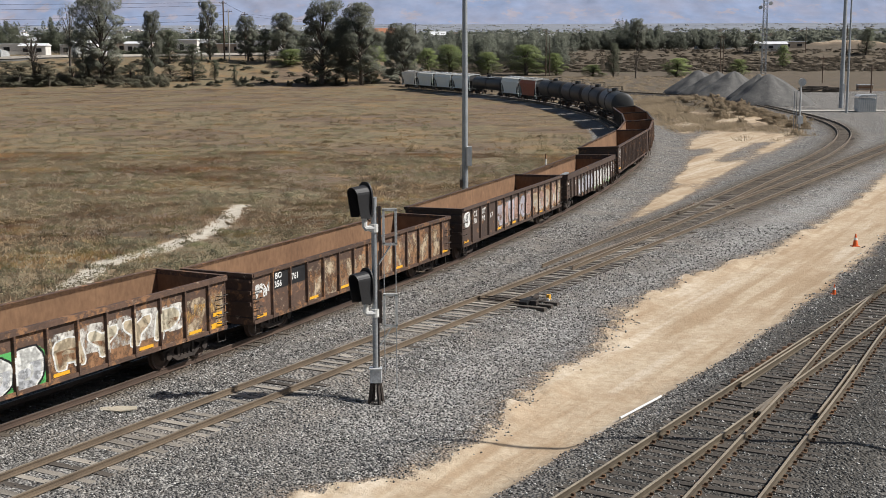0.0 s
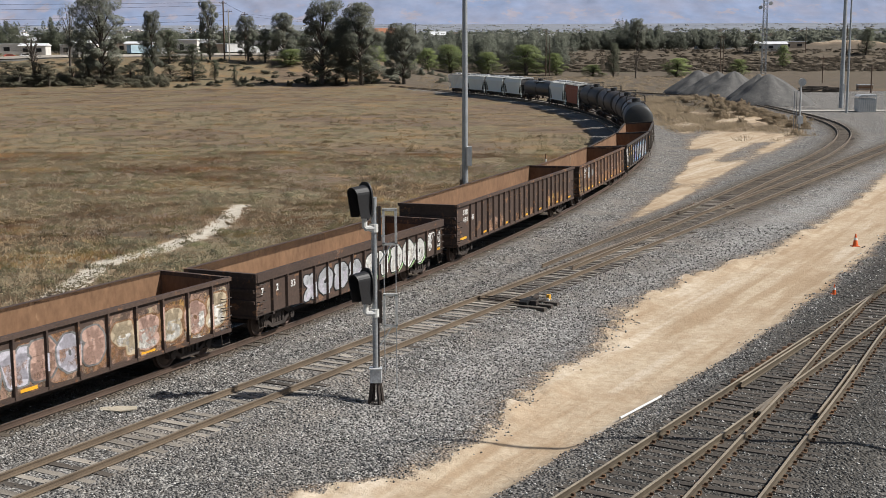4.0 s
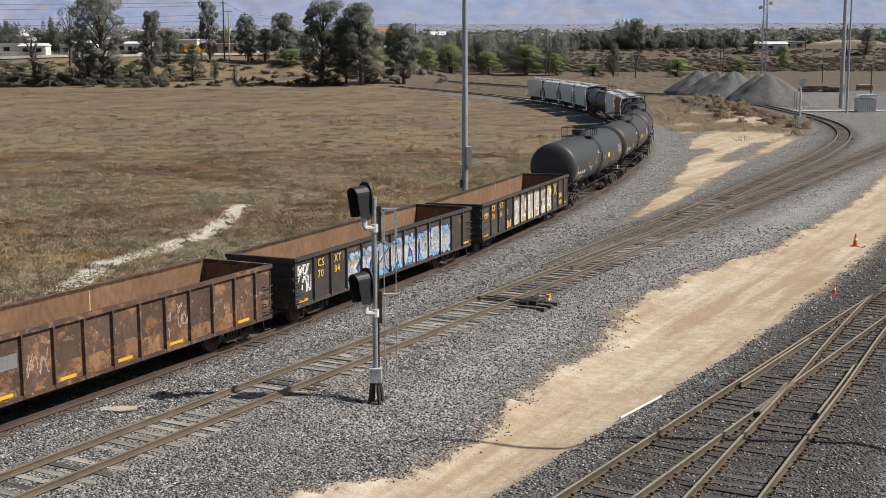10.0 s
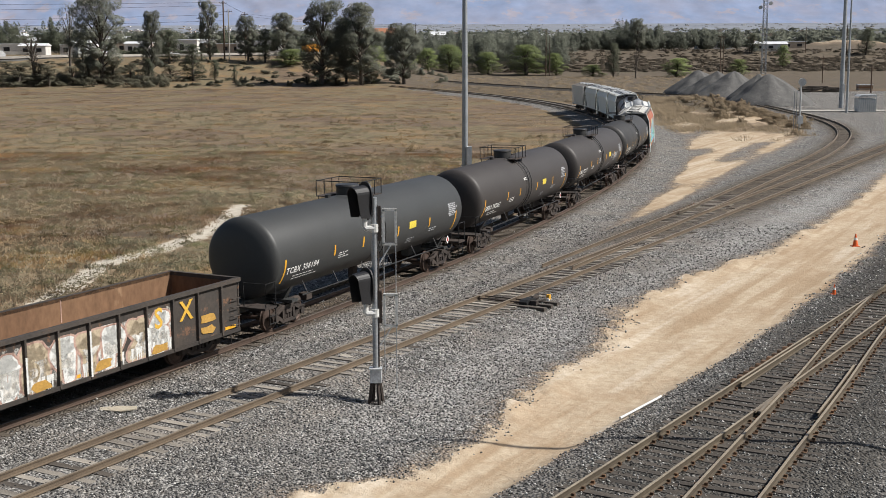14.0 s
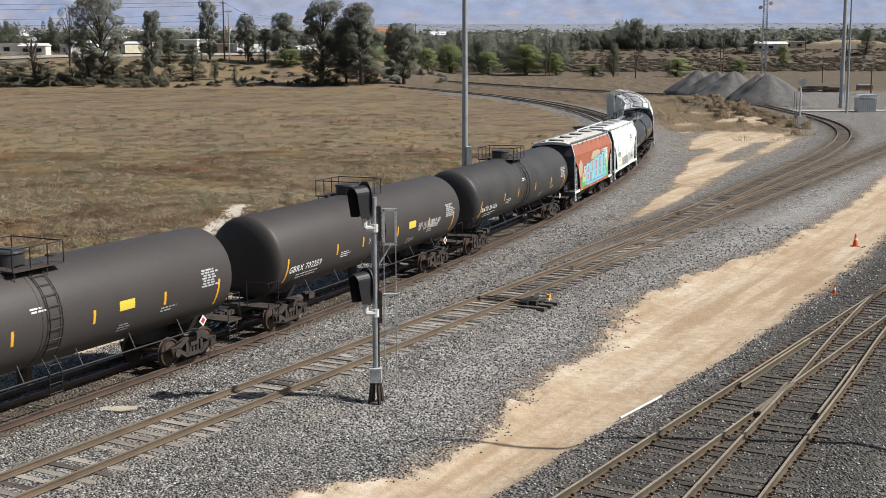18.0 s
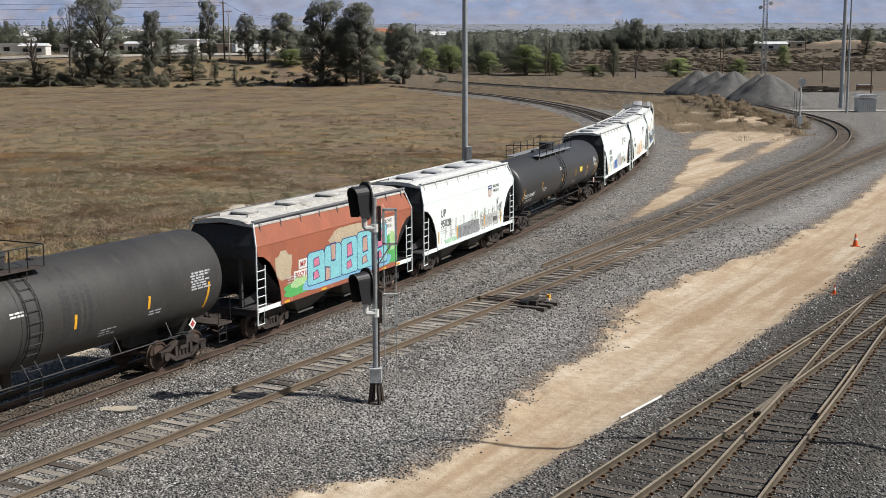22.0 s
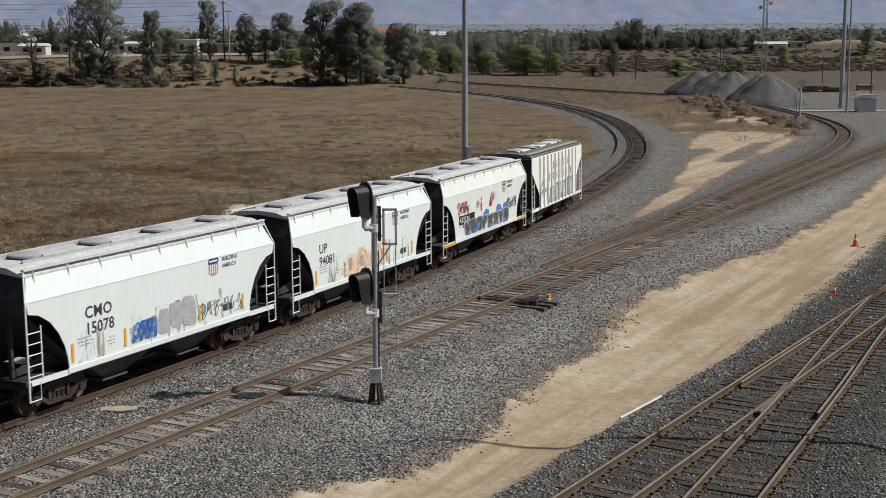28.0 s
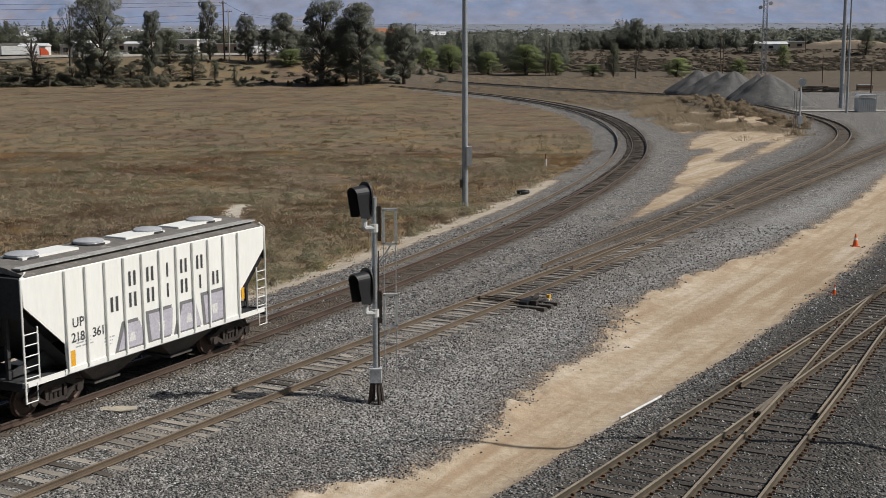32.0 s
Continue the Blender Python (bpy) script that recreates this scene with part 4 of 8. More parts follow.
# ---- tank cars ----
def tank_car(name, label, length, pitch, paint, radius=1.50, mid=2.66, marks="", walk=0.0, placard=True, seed=1, bars=(), worn=False):
    rnd = random.Random(seed)
    car = thing(name, label, "tank car", group="cars of the freight train")
    half = length / 2
    sh = half - .5
    head = [(0, 0.0), (.012, .45), (.045, .80), (.10, 1.06), (.17, 1.27), (.25, 1.40), (.34, 1.475), (.42, 1.50)]
    k = radius / 1.5
    prof = [(-sh + a, r * k) for a, r in head] + [(-.45, radius), (-.45, radius + .012), (-.42, radius + .012), (-.42, radius), (.42, radius)] + [(sh + .3 - a, r * k) for a, r in head[::-1]]
    part("tank", G().lathe(prof, 48, "x", (0, 0, mid)), paint, car, smooth=True)

    def wrap(u, v, lift=.006):
        a = (v - mid) / radius
        return (u, -(radius + lift) * math.cos(a), mid + (radius + lift) * math.sin(a))
    # sills, saddles, end platforms
    for s in (-1, 1):
        g = G().box(min(s * (half - 3.6), s * (half + .05)), max(s * (half - 3.6), s * (half + .05)), -.18, .18, .78, 1.15)
        g.prism([(-1.25, 1.55), (-.9, 1.0), (.9, 1.0), (1.25, 1.55), (1.0, 1.32), (.5, 1.15), (-.5, 1.15), (-1.0, 1.32)], s * (half - 2.1) - .12, s * (half - 2.1) + .12, "x")
        g.prism([(-1.35, 1.05), (1.35, 1.05), (1.35, .95), (-1.35, .95)], s * (half - 2.1) - .2, s * (half - 2.1) + .2, "x")
        part("saddle", g, paint, car)
        part("end_platform", G().box(min(s * (half - .75), s * half), max(s * (half - .75), s * half), -1.42, 1.42, 1.02, 1.09), CAST, car)
        for y in (-1.40, 1.40):
            g = G().tube([(s * (half - .06), y, 1.95), (s * (half - .06), y * .36, 1.95), (s * (half - .06), y * .36, 1.08)], .02, 5)
            g.tube([(s * (half - .7), y, 1.05), (s * (half - .7), y, 1.95), (s * (half - .06), y, 1.95), (s * (half - .06), y, 1.05)], .02, 5)
            g.tube([(s * (half - .7), y, .45), (s * (half - .7), y, 1.05)], .02, 5).tube([(s * (half - .3), y, .45), (s * (half - .3), y, 1.05)], .02, 5)
            for z in (.48, .75):
                g.tube([(s * (half - .7), y, z), (s * (half - .3), y, z)], .02, 5)
            part("end_rail", g, BLACK, car, "black tubular safety rail")
    # walkway pipe along both sides
    for s in (-1, 1):
        g = G().tube([(-half + 2.6, s * 1.36, 1.12), (half - 2.6, s * 1.36, 1.12)], .028, 6)
        n = 6
        for i in range(n):
            x = -half + 3.0 + (length - 6) * i / (n - 1)
            g.tube([(x, s * 1.36, 1.12), (x, s * 1.12, mid - radius * .72)], .02, 5)
        part("side_pipe", g, BLACK, car)
        g = G()
        for x in (-.24, .24):
            pts = [(x, s * 1.40, .55), (x, s * 1.42, 1.2)] + [(x, s * (radius + .07) * math.cos(a), mid + (radius + .07) * math.sin(a)) for a in np.linspace(-.75, 1.15, 9)]
            g.tube(pts, .02, 5)
        for i in range(4):
            g.tube([(-.24, s * 1.41, .6 + i * .27), (.24, s * 1.41, .6 + i * .27)], .014, 5)
        for a in np.linspace(-.55, 1.1, 9):
            g.tube([(-.24, s * (radius + .07) * math.cos(a), mid + (radius + .07) * math.sin(a)), (.24, s * (radius + .07) * math.cos(a), mid + (radius + .07) * math.sin(a))], .014, 5)
        part("ladder", g, BLACK, car)
    # top fittings and platform
    tz = mid + radius
    part("dome", G().lathe([(tz - .1, .46), (tz + .16, .46), (tz + .30, .46), (tz + .34, .50), (tz + .40, .48), (tz + .43, .0)], 20, "z", (-.15 if not walk else 1.2, 0, 0)), TANK_BLACK, car, "black valve housing", smooth=True)
    g = G()
    x0, x1 = (-.95, .95) if not walk else (-walk * .55, walk * .45)
    for s in (-1, 1):
        g.box(x0, x1, min(s * .55, s * 1.02), max(s * .55, s * 1.02), tz - .07, tz - .03)
        for x in np.arange(x0 + .1, x1, 1.2):
            g.tube([(x, s * .95, tz - .05), (x, s * .95, tz - .32)], .018, 5)
    part("platform", g, CAST if not walk else GALV, car, "steel grating platform")
    g = G()
    rz = tz + .58
    cols = [x0, x1] if not walk else list(np.linspace(x0, x1, 6))
    for s in (-1, 1):
        for z in ((rz, tz + .28) if walk else (rz,)):
            g.tube([(x0, s * 1.0, z), (x1, s * 1.0, z)], .02, 5)
        for x in cols + ([] if walk else [-.3, .35]):
            g.tube([(x, s * 1.0, tz - .06), (x, s * 1.0, rz)], .02, 5)
    for x in (x0, x1):
        g.tube([(x, -1.0, rz), (x, 1.0, rz)], .02, 5)
    part("top_rail", g, BLACK, car, "black platform railing")
    g = G().lathe([(tz - .03, .12), (tz + .12, .12), (tz + .14, .0)], 10, "z", (-1.6, .1, 0)).lathe([(tz - .03, .2), (tz + .05, .2), (tz + .06, 0)], 12, "z", (1.5, 0, 0))
    part("valve", g, paint, car)
    g = G().lathe([(-.35, .16), (.35, .16)], 10, "x", (-half + 2.9, -.75, .80)).box(-half + 3.6, -half + 4.0, -.95, -.6, .7, .95).lathe([(.62, .2), (mid - radius + .1, .2)], 10, "z", (.2, 0, 0))
    part("brake_gear", g, CAST, car)
    for s in (-1, 1):
        bogie(car, s * (half - 2.1))
    couplers(car, half, (pitch - length) / 2)
    # tape and lettering on the near side
    for i, u in enumerate(bars):
        ends = i in (0, len(bars) - 1)
        v0 = mid - (.98 if ends else .42)
        u += -.3 if i == 0 else .3 if ends else 0
        decal("reflective_strip", rect(u, u + .10, v0, v0 + (.95 if ends else .42), 6), YELLOW, car, wrap, "yellow reflective strip")
    if marks:
        lettering("lettering", marks, -sh + .95, mid - .62, .25, WHITE, car, wrap, 1.12)
    decal("lettering", small_print(rnd, -sh + 1.5, mid - .80, 2, 1.8, .045, .13) + small_print(rnd, -sh + 4.7, mid - .40, 3, .9, .035, .09) + small_print(rnd, -.9, mid + .42, 2, .7, .05, .09), WHITE, car, wrap, "small white stencil lines")
    decal("lettering", small_print(rnd, sh - 1.65, mid + .32, 7, 1.0, .055, .085) + small_print(rnd, 2.6, mid - .75, 3, .8, .045, .1) + small_print(rnd, sh - 3.6, mid - .55, 2, .8, .05, .1), PAINTS["silver"], car, wrap, "white stencil block")
    if not worn:
        u = 2.4 + (1.4 if walk else 0)
        decal("warning_panel", rect(u + .2, u + .86, mid - .24, mid + .06, 4), LEMON, car, wrap, "yellow warning panel")
    for s in (1,):
        if placard:
            q = [(.0, -.19), (.19, 0), (0, .19), (-.19, 0)]
            decal("placard", [[(s * (half - 2.05) + a, 1.38 + b) for a, b in q]], WHITE, car, lambda u, v: (u, -1.42, v), "white diamond placard")
            decal("placard", [[(s * (half - 2.05) + a * .6, 1.38 + b * .6) for a, b in q]], PAINTS["red"], car, lambda u, v: (u, -1.425, v))
    return car, wrap, rnd


# ---- covered hoppers ----
def hopper(name, label, length, pitch, paint, posts=0, eave=4.02, seed=1, roof=None):
    rnd = random.Random(seed)
    car = thing(name, label, "covered hopper", group="cars of the freight train")
    half = length / 2
    crease, low, W, Wt = 3.36, 1.20, 1.50, 1.24
    if posts:
        crease, Wt = eave - .05, 1.44
    cut = [(-half + .12, 3.02), (-half + .50, 2.94), (-half + .90, 2.68), (-half + 1.22, 2.30), (-half + 1.42, 1.90), (-half + 1.52, 1.55), (-half + 1.56, low)]
    if posts:
        cut = [(-half + .10, 3.25), (-half + 1.55, 1.95), (-half + 1.60, low)]
    mir = [(-x, z) for x, z in cut]
    for s in (-1, 1):
        lowpoly = cut + mir[::-1] + [(half - .05, crease), (-half + .05, crease)]
        g = G()
        n = len(lowpoly)
        g.add([(x, s * W, z) for x, z in lowpoly] + [(x, s * (W - .03), z) for x, z in lowpoly], [tuple(range(n)), tuple(range(n, 2 * n))[::-1]] + [(i, (i + 1) % n, n + (i + 1) % n, n + i) for i in range(n)])
        part("side_sheet", g, paint, car)
        g = G().add([(-half + .05, s * W, crease), (half - .05, s * W, crease), (half - .35, s * Wt, eave), (-half + .35, s * Wt, eave)] if not posts else [(-half + .05, s * W, crease), (half - .05, s * W, crease), (half - .05, s * Wt, eave), (-half + .05, s * Wt, eave)], [(0, 1, 2, 3)])
        part("upper_side", g, paint, car)
        g = G().box(-half + 1.5, half - 1.5, min(s * 1.49, s * 1.53), max(s * 1.49, s * 1.53), low - .12, low + .03)
        g.box(-half, half, min(s * 1.40, s * 1.47), max(s * 1.40, s * 1.47), low - .16, low - .02)
        part("side_sill", g, paint, car)
        if not posts:
            part("seam", G().box(-half + .05, half - .05, min(s * W, s * (W + .012)), max(s * W, s * (W + .012)), crease - .02, crease), paint, car)
        for i in range(posts):
            x = -half + 1.62 + (length - 3.24) * i / (posts - 1)
            part("side_post", G().box(x - .03, x + .03, min(s * 1.48, s * 1.585), max(s * 1.48, s * 1.585), low - .05, eave - .06), paint, car)
    # ends: slope sheet, end sheet, roof
    for s in (-1, 1):
        g = G().add([(s * (half - .12), -1.46, 2.95), (s * (half - .12), 1.46, 2.95), (s * (half - 2.0), 1.46, low), (s * (half - 2.0), -1.46, low)], [(0, 1, 2, 3)])
        g.add([(s * (half - .08), -1.47, 2.9), (s * (half - .08), 1.47, 2.9), (s * (half - .08), 1.47, crease), (s * (half - .08), -1.47, crease)], [(0, 1, 2, 3)])
        g.add([(s * (half - .08), -1.47, crease), (s * (half - .08), 1.47, crease), (s * (half - .35), Wt, eave), (s * (half - .35), -Wt, eave)], [(0, 1, 2, 3)])
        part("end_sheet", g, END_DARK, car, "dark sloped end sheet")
        for y in (-.75, .75):
            g = G().box(min(s * (half - .2), s * (half - .1)), max(s * (half - .2), s * (half - .1)), y - .06, y + .06, 1.15, 2.95)
            g.prism([(s * (half - 1.9), 1.25), (s * (half - .15), 1.2), (s * (half - .15), 1.35), (s * (half - 1.6), 1.7)], y - .03, y + .03)
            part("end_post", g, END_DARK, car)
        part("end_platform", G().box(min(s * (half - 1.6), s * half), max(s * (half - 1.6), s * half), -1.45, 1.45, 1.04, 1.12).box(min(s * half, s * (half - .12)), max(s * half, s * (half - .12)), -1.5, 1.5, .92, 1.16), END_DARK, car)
        for y in (-1.5, 1.5):
            g = G()
            e = s * (half - .02)
            g.tube([(e, y, .60), (e, y, crease), (e - s * .25, y * Wt / W, eave + .12)], .03, 6)
            g.tube([(e - s * .52, y, 1.15), (e - s * .52, y, 2.66)], .025, 6)
            for z in np.arange(1.3, 2.75, .30):
                g.tube([(e, y, z), (e - s * .52, y, z)], .018, 5)
            g.tube([(e, y, .62), (e - s * .42, y, .62), (e - s * .42, y, 1.12)], .022, 5)
            g.box(min(e, e - s * 1.55), max(e, e - s * 1.55), min(y, y * .985), max(y, y * .985), 1.04, 1.20)
            part("end_ladder", g, HOP_WHITE if paint is HOP_RED else paint, car, "painted steel ladder and step")
        if s > 0:
            g = G().lathe([(-.03, .28), (.03, .28), (.03, .24), (-.03, .24), (-.03, .28)], 16, "x", (half + .06, .8, 2.3)).box(half - .1, half + .05, .74, .86, 1.6, 2.4)
            part("hand_brake", g, CAST, car)
    rf = roof or ROOF_WHITE
    g = G()
    prof = [(-Wt - .03, eave - .03), (-Wt - .03, eave + .03), (-.75, eave + .20), (0, eave + .25), (.75, eave + .20), (Wt + .03, eave + .03), (Wt + .03, eave - .03), (0, eave + .1)]
    g.prism(prof, -half + .2, half - .2, "x")
    part("roof", g, rf, car, "dusty curved steel roof")
    for i in range(4):
        x = -half + 1.6 + (length - 3.2) * i / 3
        h = part("hatch", G().lathe([(eave + .20, .46), (eave + .34, .46), (eave + .37, .40), (eave + .38, 0)], 18, "z", (x, 0, 0)), PAINTS["silver"] if paint is not HOP_RED else rf, car, "round roof hatch cover", smooth=True)
        part("hatch_ring", G().lathe([(eave + .2, .50), (eave + .28, .50), (eave + .28, .47)], 18, "z", (x, 0, 0)), END_DARK, h)
    if posts:
        for x0, x1 in ((-half + 1.2, -half + 3.4), (-half + 4.1, -.9), (-.2, half - 4.0), (half - 3.3, half - 1.0)):
            part("hatch_cover", G().box(x0, x1, -.44, .40, eave + .21, eave + .29), HOP_IVORY, car, "long white trough hatch cover")
        part("roof_walk", G().box(-half + .25, half - .25, -1.30, -.98, eave + .16, eave + .20), ROOF_GREY, car, "grey steel roof walkway")
    else:
        part("hatch_band", G().box(-half + .9, half - .9, -.62, -.56, eave + .2, eave + .30).box(-half + .9, half - .9, .56, .62, eave + .2, eave + .30), PAINTS["silver"] if paint is not HOP_RED else rf, car)
    if not posts:
        for s in (-1, 1):
            g = G().box(-half + .25, half - .25, min(s * (Wt - .06), s * (Wt + .06)), max(s * (Wt - .06), s * (Wt + .06)), eave + .14, eave + .19)
            for x in np.linspace(-half + .6, half - .6, 9):
                g.tube([(x, s * (Wt + .02), eave + .16), (x, s * (Wt + .08), eave - .22)], .02, 5)
            part("running_board", g, PAINTS["grey"] if paint is HOP_RED else rf, car, "roof walkway edge with brackets")
    # bays under the car
    for c in (-1.75, 1.75):
        g = G().add([(c - 1.75, -1.35, low - .02), (c + 1.75, -1.35, low - .02), (c + 1.75, 1.35, low - .02), (c - 1.75, 1.35, low - .02),
                     (c - .42, -.75, .34), (c + .42, -.75, .34), (c + .42, .75, .34), (c - .42, .75, .34)],
                    [(0, 1, 5, 4), (1, 2, 6, 5), (2, 3, 7, 6), (3, 0, 4, 7), (4, 5, 6, 7)])
        g.box(c - .55, c + .55, -.85, .85, .28, .36)
        part("discharge_bay", g, BAY_GRIME_SHADE, car, "grimy sloping discharge bay with underside shade painted in")
    part("center_sill", G().box(-half - .05, half + .05, -.17, .17, .72, 1.06).lathe([(-.4, .18), (.4, .18)], 10, "x", (half - 1.0, .7, 1.35)), CAST, car)
    for s in (-1, 1):
        bogie(car, s * (half - 1.55))
    couplers(car, half, (pitch - length) / 2)
    flat = lambda u, v, lift=.006: (u, -W - lift, v)
    decal("lettering", small_print(rnd, -half + 1.9, 1.95, 3, .9, .04, .1) + small_print(rnd, -half + 3.1, 1.75, 3, .5, .04, .1), PAINTS["silver"], car, flat, "faint grey stencil lines")
    return car, flat, rnd


def emblem(car, flat, u, v, red=True):
    """A faded shield emblem and two short dark lines beside it."""
    if red:
        decal("emblem", [[(u, v + .1), (u + .25, v), (u + .5, v + .1), (u + .5, v + .42), (u, v + .42)]], PAINTS["rose"], car, flat, "faded red and white shield")
        for i in range(4):
            decal("emblem_stripe", rect(u + .06 + i * .11, u + .11 + i * .11, v + .1, v + .42), WHITE, car, lambda a, b: flat(a, b, .009))
    decal("emblem_band", [blob(random.Random(3), u - .03, u + .53, v + .40, v + .62, 12, .6, .05)], PAINTS["navy"], car, lambda a, b: flat(a, b, .011), "dark blue emblem band")
    decal("emblem_bar", rect(u + .04, u + .46, v + .48, v + .54), WHITE, car, lambda a, b: flat(a, b, .014))
    lettering("slogan", "BUILDING", u + .72, v + .44, .13, DARKLET, car, flat, 1.0)
    lettering("slogan", "AMERICA", u + .72, v + .22, .13, DARKLET, car, flat, 1.0)


# ---- train: the cars, front to rear ----
SPEED, GAIN = 9.341, 0.0269
TRAIN = []


def gone(t):
    return SPEED * (t - 16) + GAIN / 2 * (t - 16) ** 2


def car_pose(u, reach, t):
    """The pose of a car whose middle is u along the train, carried on its two bogies."""
    s = u - gone(t)
    ax, ay, _ = along(LOOP, s - reach)
    bx, by, _ = along(LOOP, s + reach)
    up = float(cant(s))
    return Matrix.Translation(((ax + bx) / 2, (ay + by) / 2, up / 2)) @ Matrix.Rotation(math.atan2(by - ay, bx - ax), 4, "Z") @ Matrix.Rotation(-math.atan2(up, 1.5), 4, "X")


def couple(car, a, b, inset):
    TRAIN.append((car, (a + b) / 2, (b - a) / 2 - inset))


def graffiti_front_car():
    a, b = -155.4, -137.7
    car, sl, flat = gondola("gondola_car", "rusty brown gondola car covered in white spray paint", b - a - 1.1, b - a, 2.78, 14, GOND, drop=.10, bars=(1, 4, 7, 10, 12), chord=.16)
    rnd = random.Random(11)
    piece(rnd, car, flat, sl[1:7], 1.0, 2.26, ("white",), "black", "silver", "green", 1.05, "green")
    rust_runs(rnd, car, flat, sl[7:12], 1.5, 2.3, ("cream", "white"))
    piece(rnd, car, flat, sl[7:12], 1.25, 2.32, ("cream", "sand"), "white", "tan", None, 1.25)
    rust_runs(rnd, car, flat, sl[12:14], 1.1, 2.3, ("ochre", "cream"))
    rust_runs(rnd, car, flat, sl[7:12], 1.1, 1.9, ("tan",))
    decal("reflective_strip", rect(sl[13][0] + .2, sl[13][1] - .1, 1.5, 1.62) + rect(sl[13][0] + .1, sl[13][1] - .1, 1.1, 1.28), YELLOW, car, lambda u, v: flat(u, v, .012))
    couple(car, a, b, .55 + 1.95)


def bo_car():
    a, b = -137.7, -119.8
    car, sl, flat = gondola("gondola_car", "dark rusty gondola car with patchy scraped panels", b - a - 1.25, b - a, 2.74, 14, GOND, drop=.28, bars=(0, 3, 5, 7, 9, 13))
    rnd = random.Random(12)
    decal("black_patch", rect(sl[1][0], sl[1][1], 1.95, 2.55) + rect(sl[2][0], sl[2][1], 1.95, 2.55), PAINTS["black"], car, lambda u, v: flat(u, v, .005), "black painted patch")
    lettering("lettering", "BO", sl[1][0] + .18, 2.32, .22, WHITE, car, lambda u, v: flat(u, v, .009))
    lettering("lettering", "356", sl[1][0] + .12, 2.02, .22, WHITE, car, lambda u, v: flat(u, v, .009))
    lettering("lettering", "761", sl[2][0] + .10, 2.12, .22, WHITE, car, lambda u, v: flat(u, v, .009))
    decal("graffiti", scrawl(rnd, sl[0][0] + .1, sl[0][1] - .1, 1.85, 2.3, 9, .045), WHITE, car, lambda u, v: flat(u, v, .009))
    rust_runs(rnd, car, flat, sl[3:13], 1.15, 2.4, ("tan", "cream"))
    couple(car, a, b, .62 + 1.95)


def long_white_car():
    a, b = -119.8, -101.6
    car, sl, flat = gondola("gondola_car", "brown gondola car with cream faded panels and white numbers", b - a - 1.15, b - a, 2.82, 14, GOND_DARK, drop=.24, bars=(0, 4, 6, 10))
    rnd = random.Random(13)
    decal("graffiti", [blob(rnd, sl[0][0] + .1, sl[0][1] - .05, 1.85, 2.6, 16, .8, .06)], PAINTS["white"], car, lambda u, v: flat(u, v, .006), "white round spray-painted shape")
    decal("graffiti", scrawl(rnd, sl[0][0] + .2, sl[0][1] - .15, 1.95, 2.5, 5, .03), PAINTS["black"], car, lambda u, v: flat(u, v, .010))
    for txt, i, v in (("CS", 1, 2.25), ("XT", 2, 2.25), ("70", 1, 1.90), ("90", 2, 1.90), ("67", 3, 1.90)):
        lettering("lettering", txt, sl[i][0] + .28, v, .26, WHITE, car, lambda u, v: flat(u, v, .008), 1.2)
    piece(rnd, car, flat, sl[4:9], 1.25, 2.52, ("lilac", "rose"), "grey", "rose", "rose", .9)
    piece(rnd, car, flat, sl[9:14], 1.2, 2.5, ("cream", "rose"), "tan", "white", "tan", .9)
    rust_runs(rnd, car, flat, sl[4:14], 1.15, 2.45, ("cream", "tan", "rose"))
    rust_runs(rnd, car, flat, sl[10:14], 1.15, 2.5, ("white", "ochre"))
    couple(car, a, b, .57 + 1.95)


def lettered_low_car():
    a, b = -101.6, -84.8
    car, sl, flat = gondola("gondola_car", "low brown gondola car with big white spray-painted shapes", b - a - 1.2, b - a, 2.54, 16, GOND_DARK, drop=.12, chord=.30, belly=.28, depth=1.05, bars=(4, 6, 8, 11, 13, 15))
    rnd = random.Random(14)
    piece(rnd, car, flat, sl[3:8], .92, 2.1, ("silver",), "black", "lilac", None, 1.0)
    piece(rnd, car, flat, sl[8:14], .86, 2.14, ("white",), "black", "white", None, .95, "lime")
    decal("graffiti", scrawl(rnd, sl[14][0] + .05, sl[15][1] - .1, 1.3, 2.05, 16, .035), WHITE, car, lambda u, v: flat(u, v, .009))
    for txt, i, v in (("7", 0, 1.75), ("2", 1, 1.75), ("33", 2, 1.72)):
        lettering("lettering", txt, sl[i][0] + .2, v, .24, WHITE, car, lambda u, v: flat(u, v, .02))
    part("steel_bar", G().box(-6.8, 1.6, .55, .75, 1.62, 1.72).box(-5.5, 2.6, .2, .38, 1.5, 1.6).box(-5.2, -5.0, -1.2, 1.3, 1.02, 1.5).box(0, .2, -1.2, 1.3, 1.02, 1.5), GALV, car, "grey steel beams lying inside")
    couple(car, a, b, .6 + 1.95)


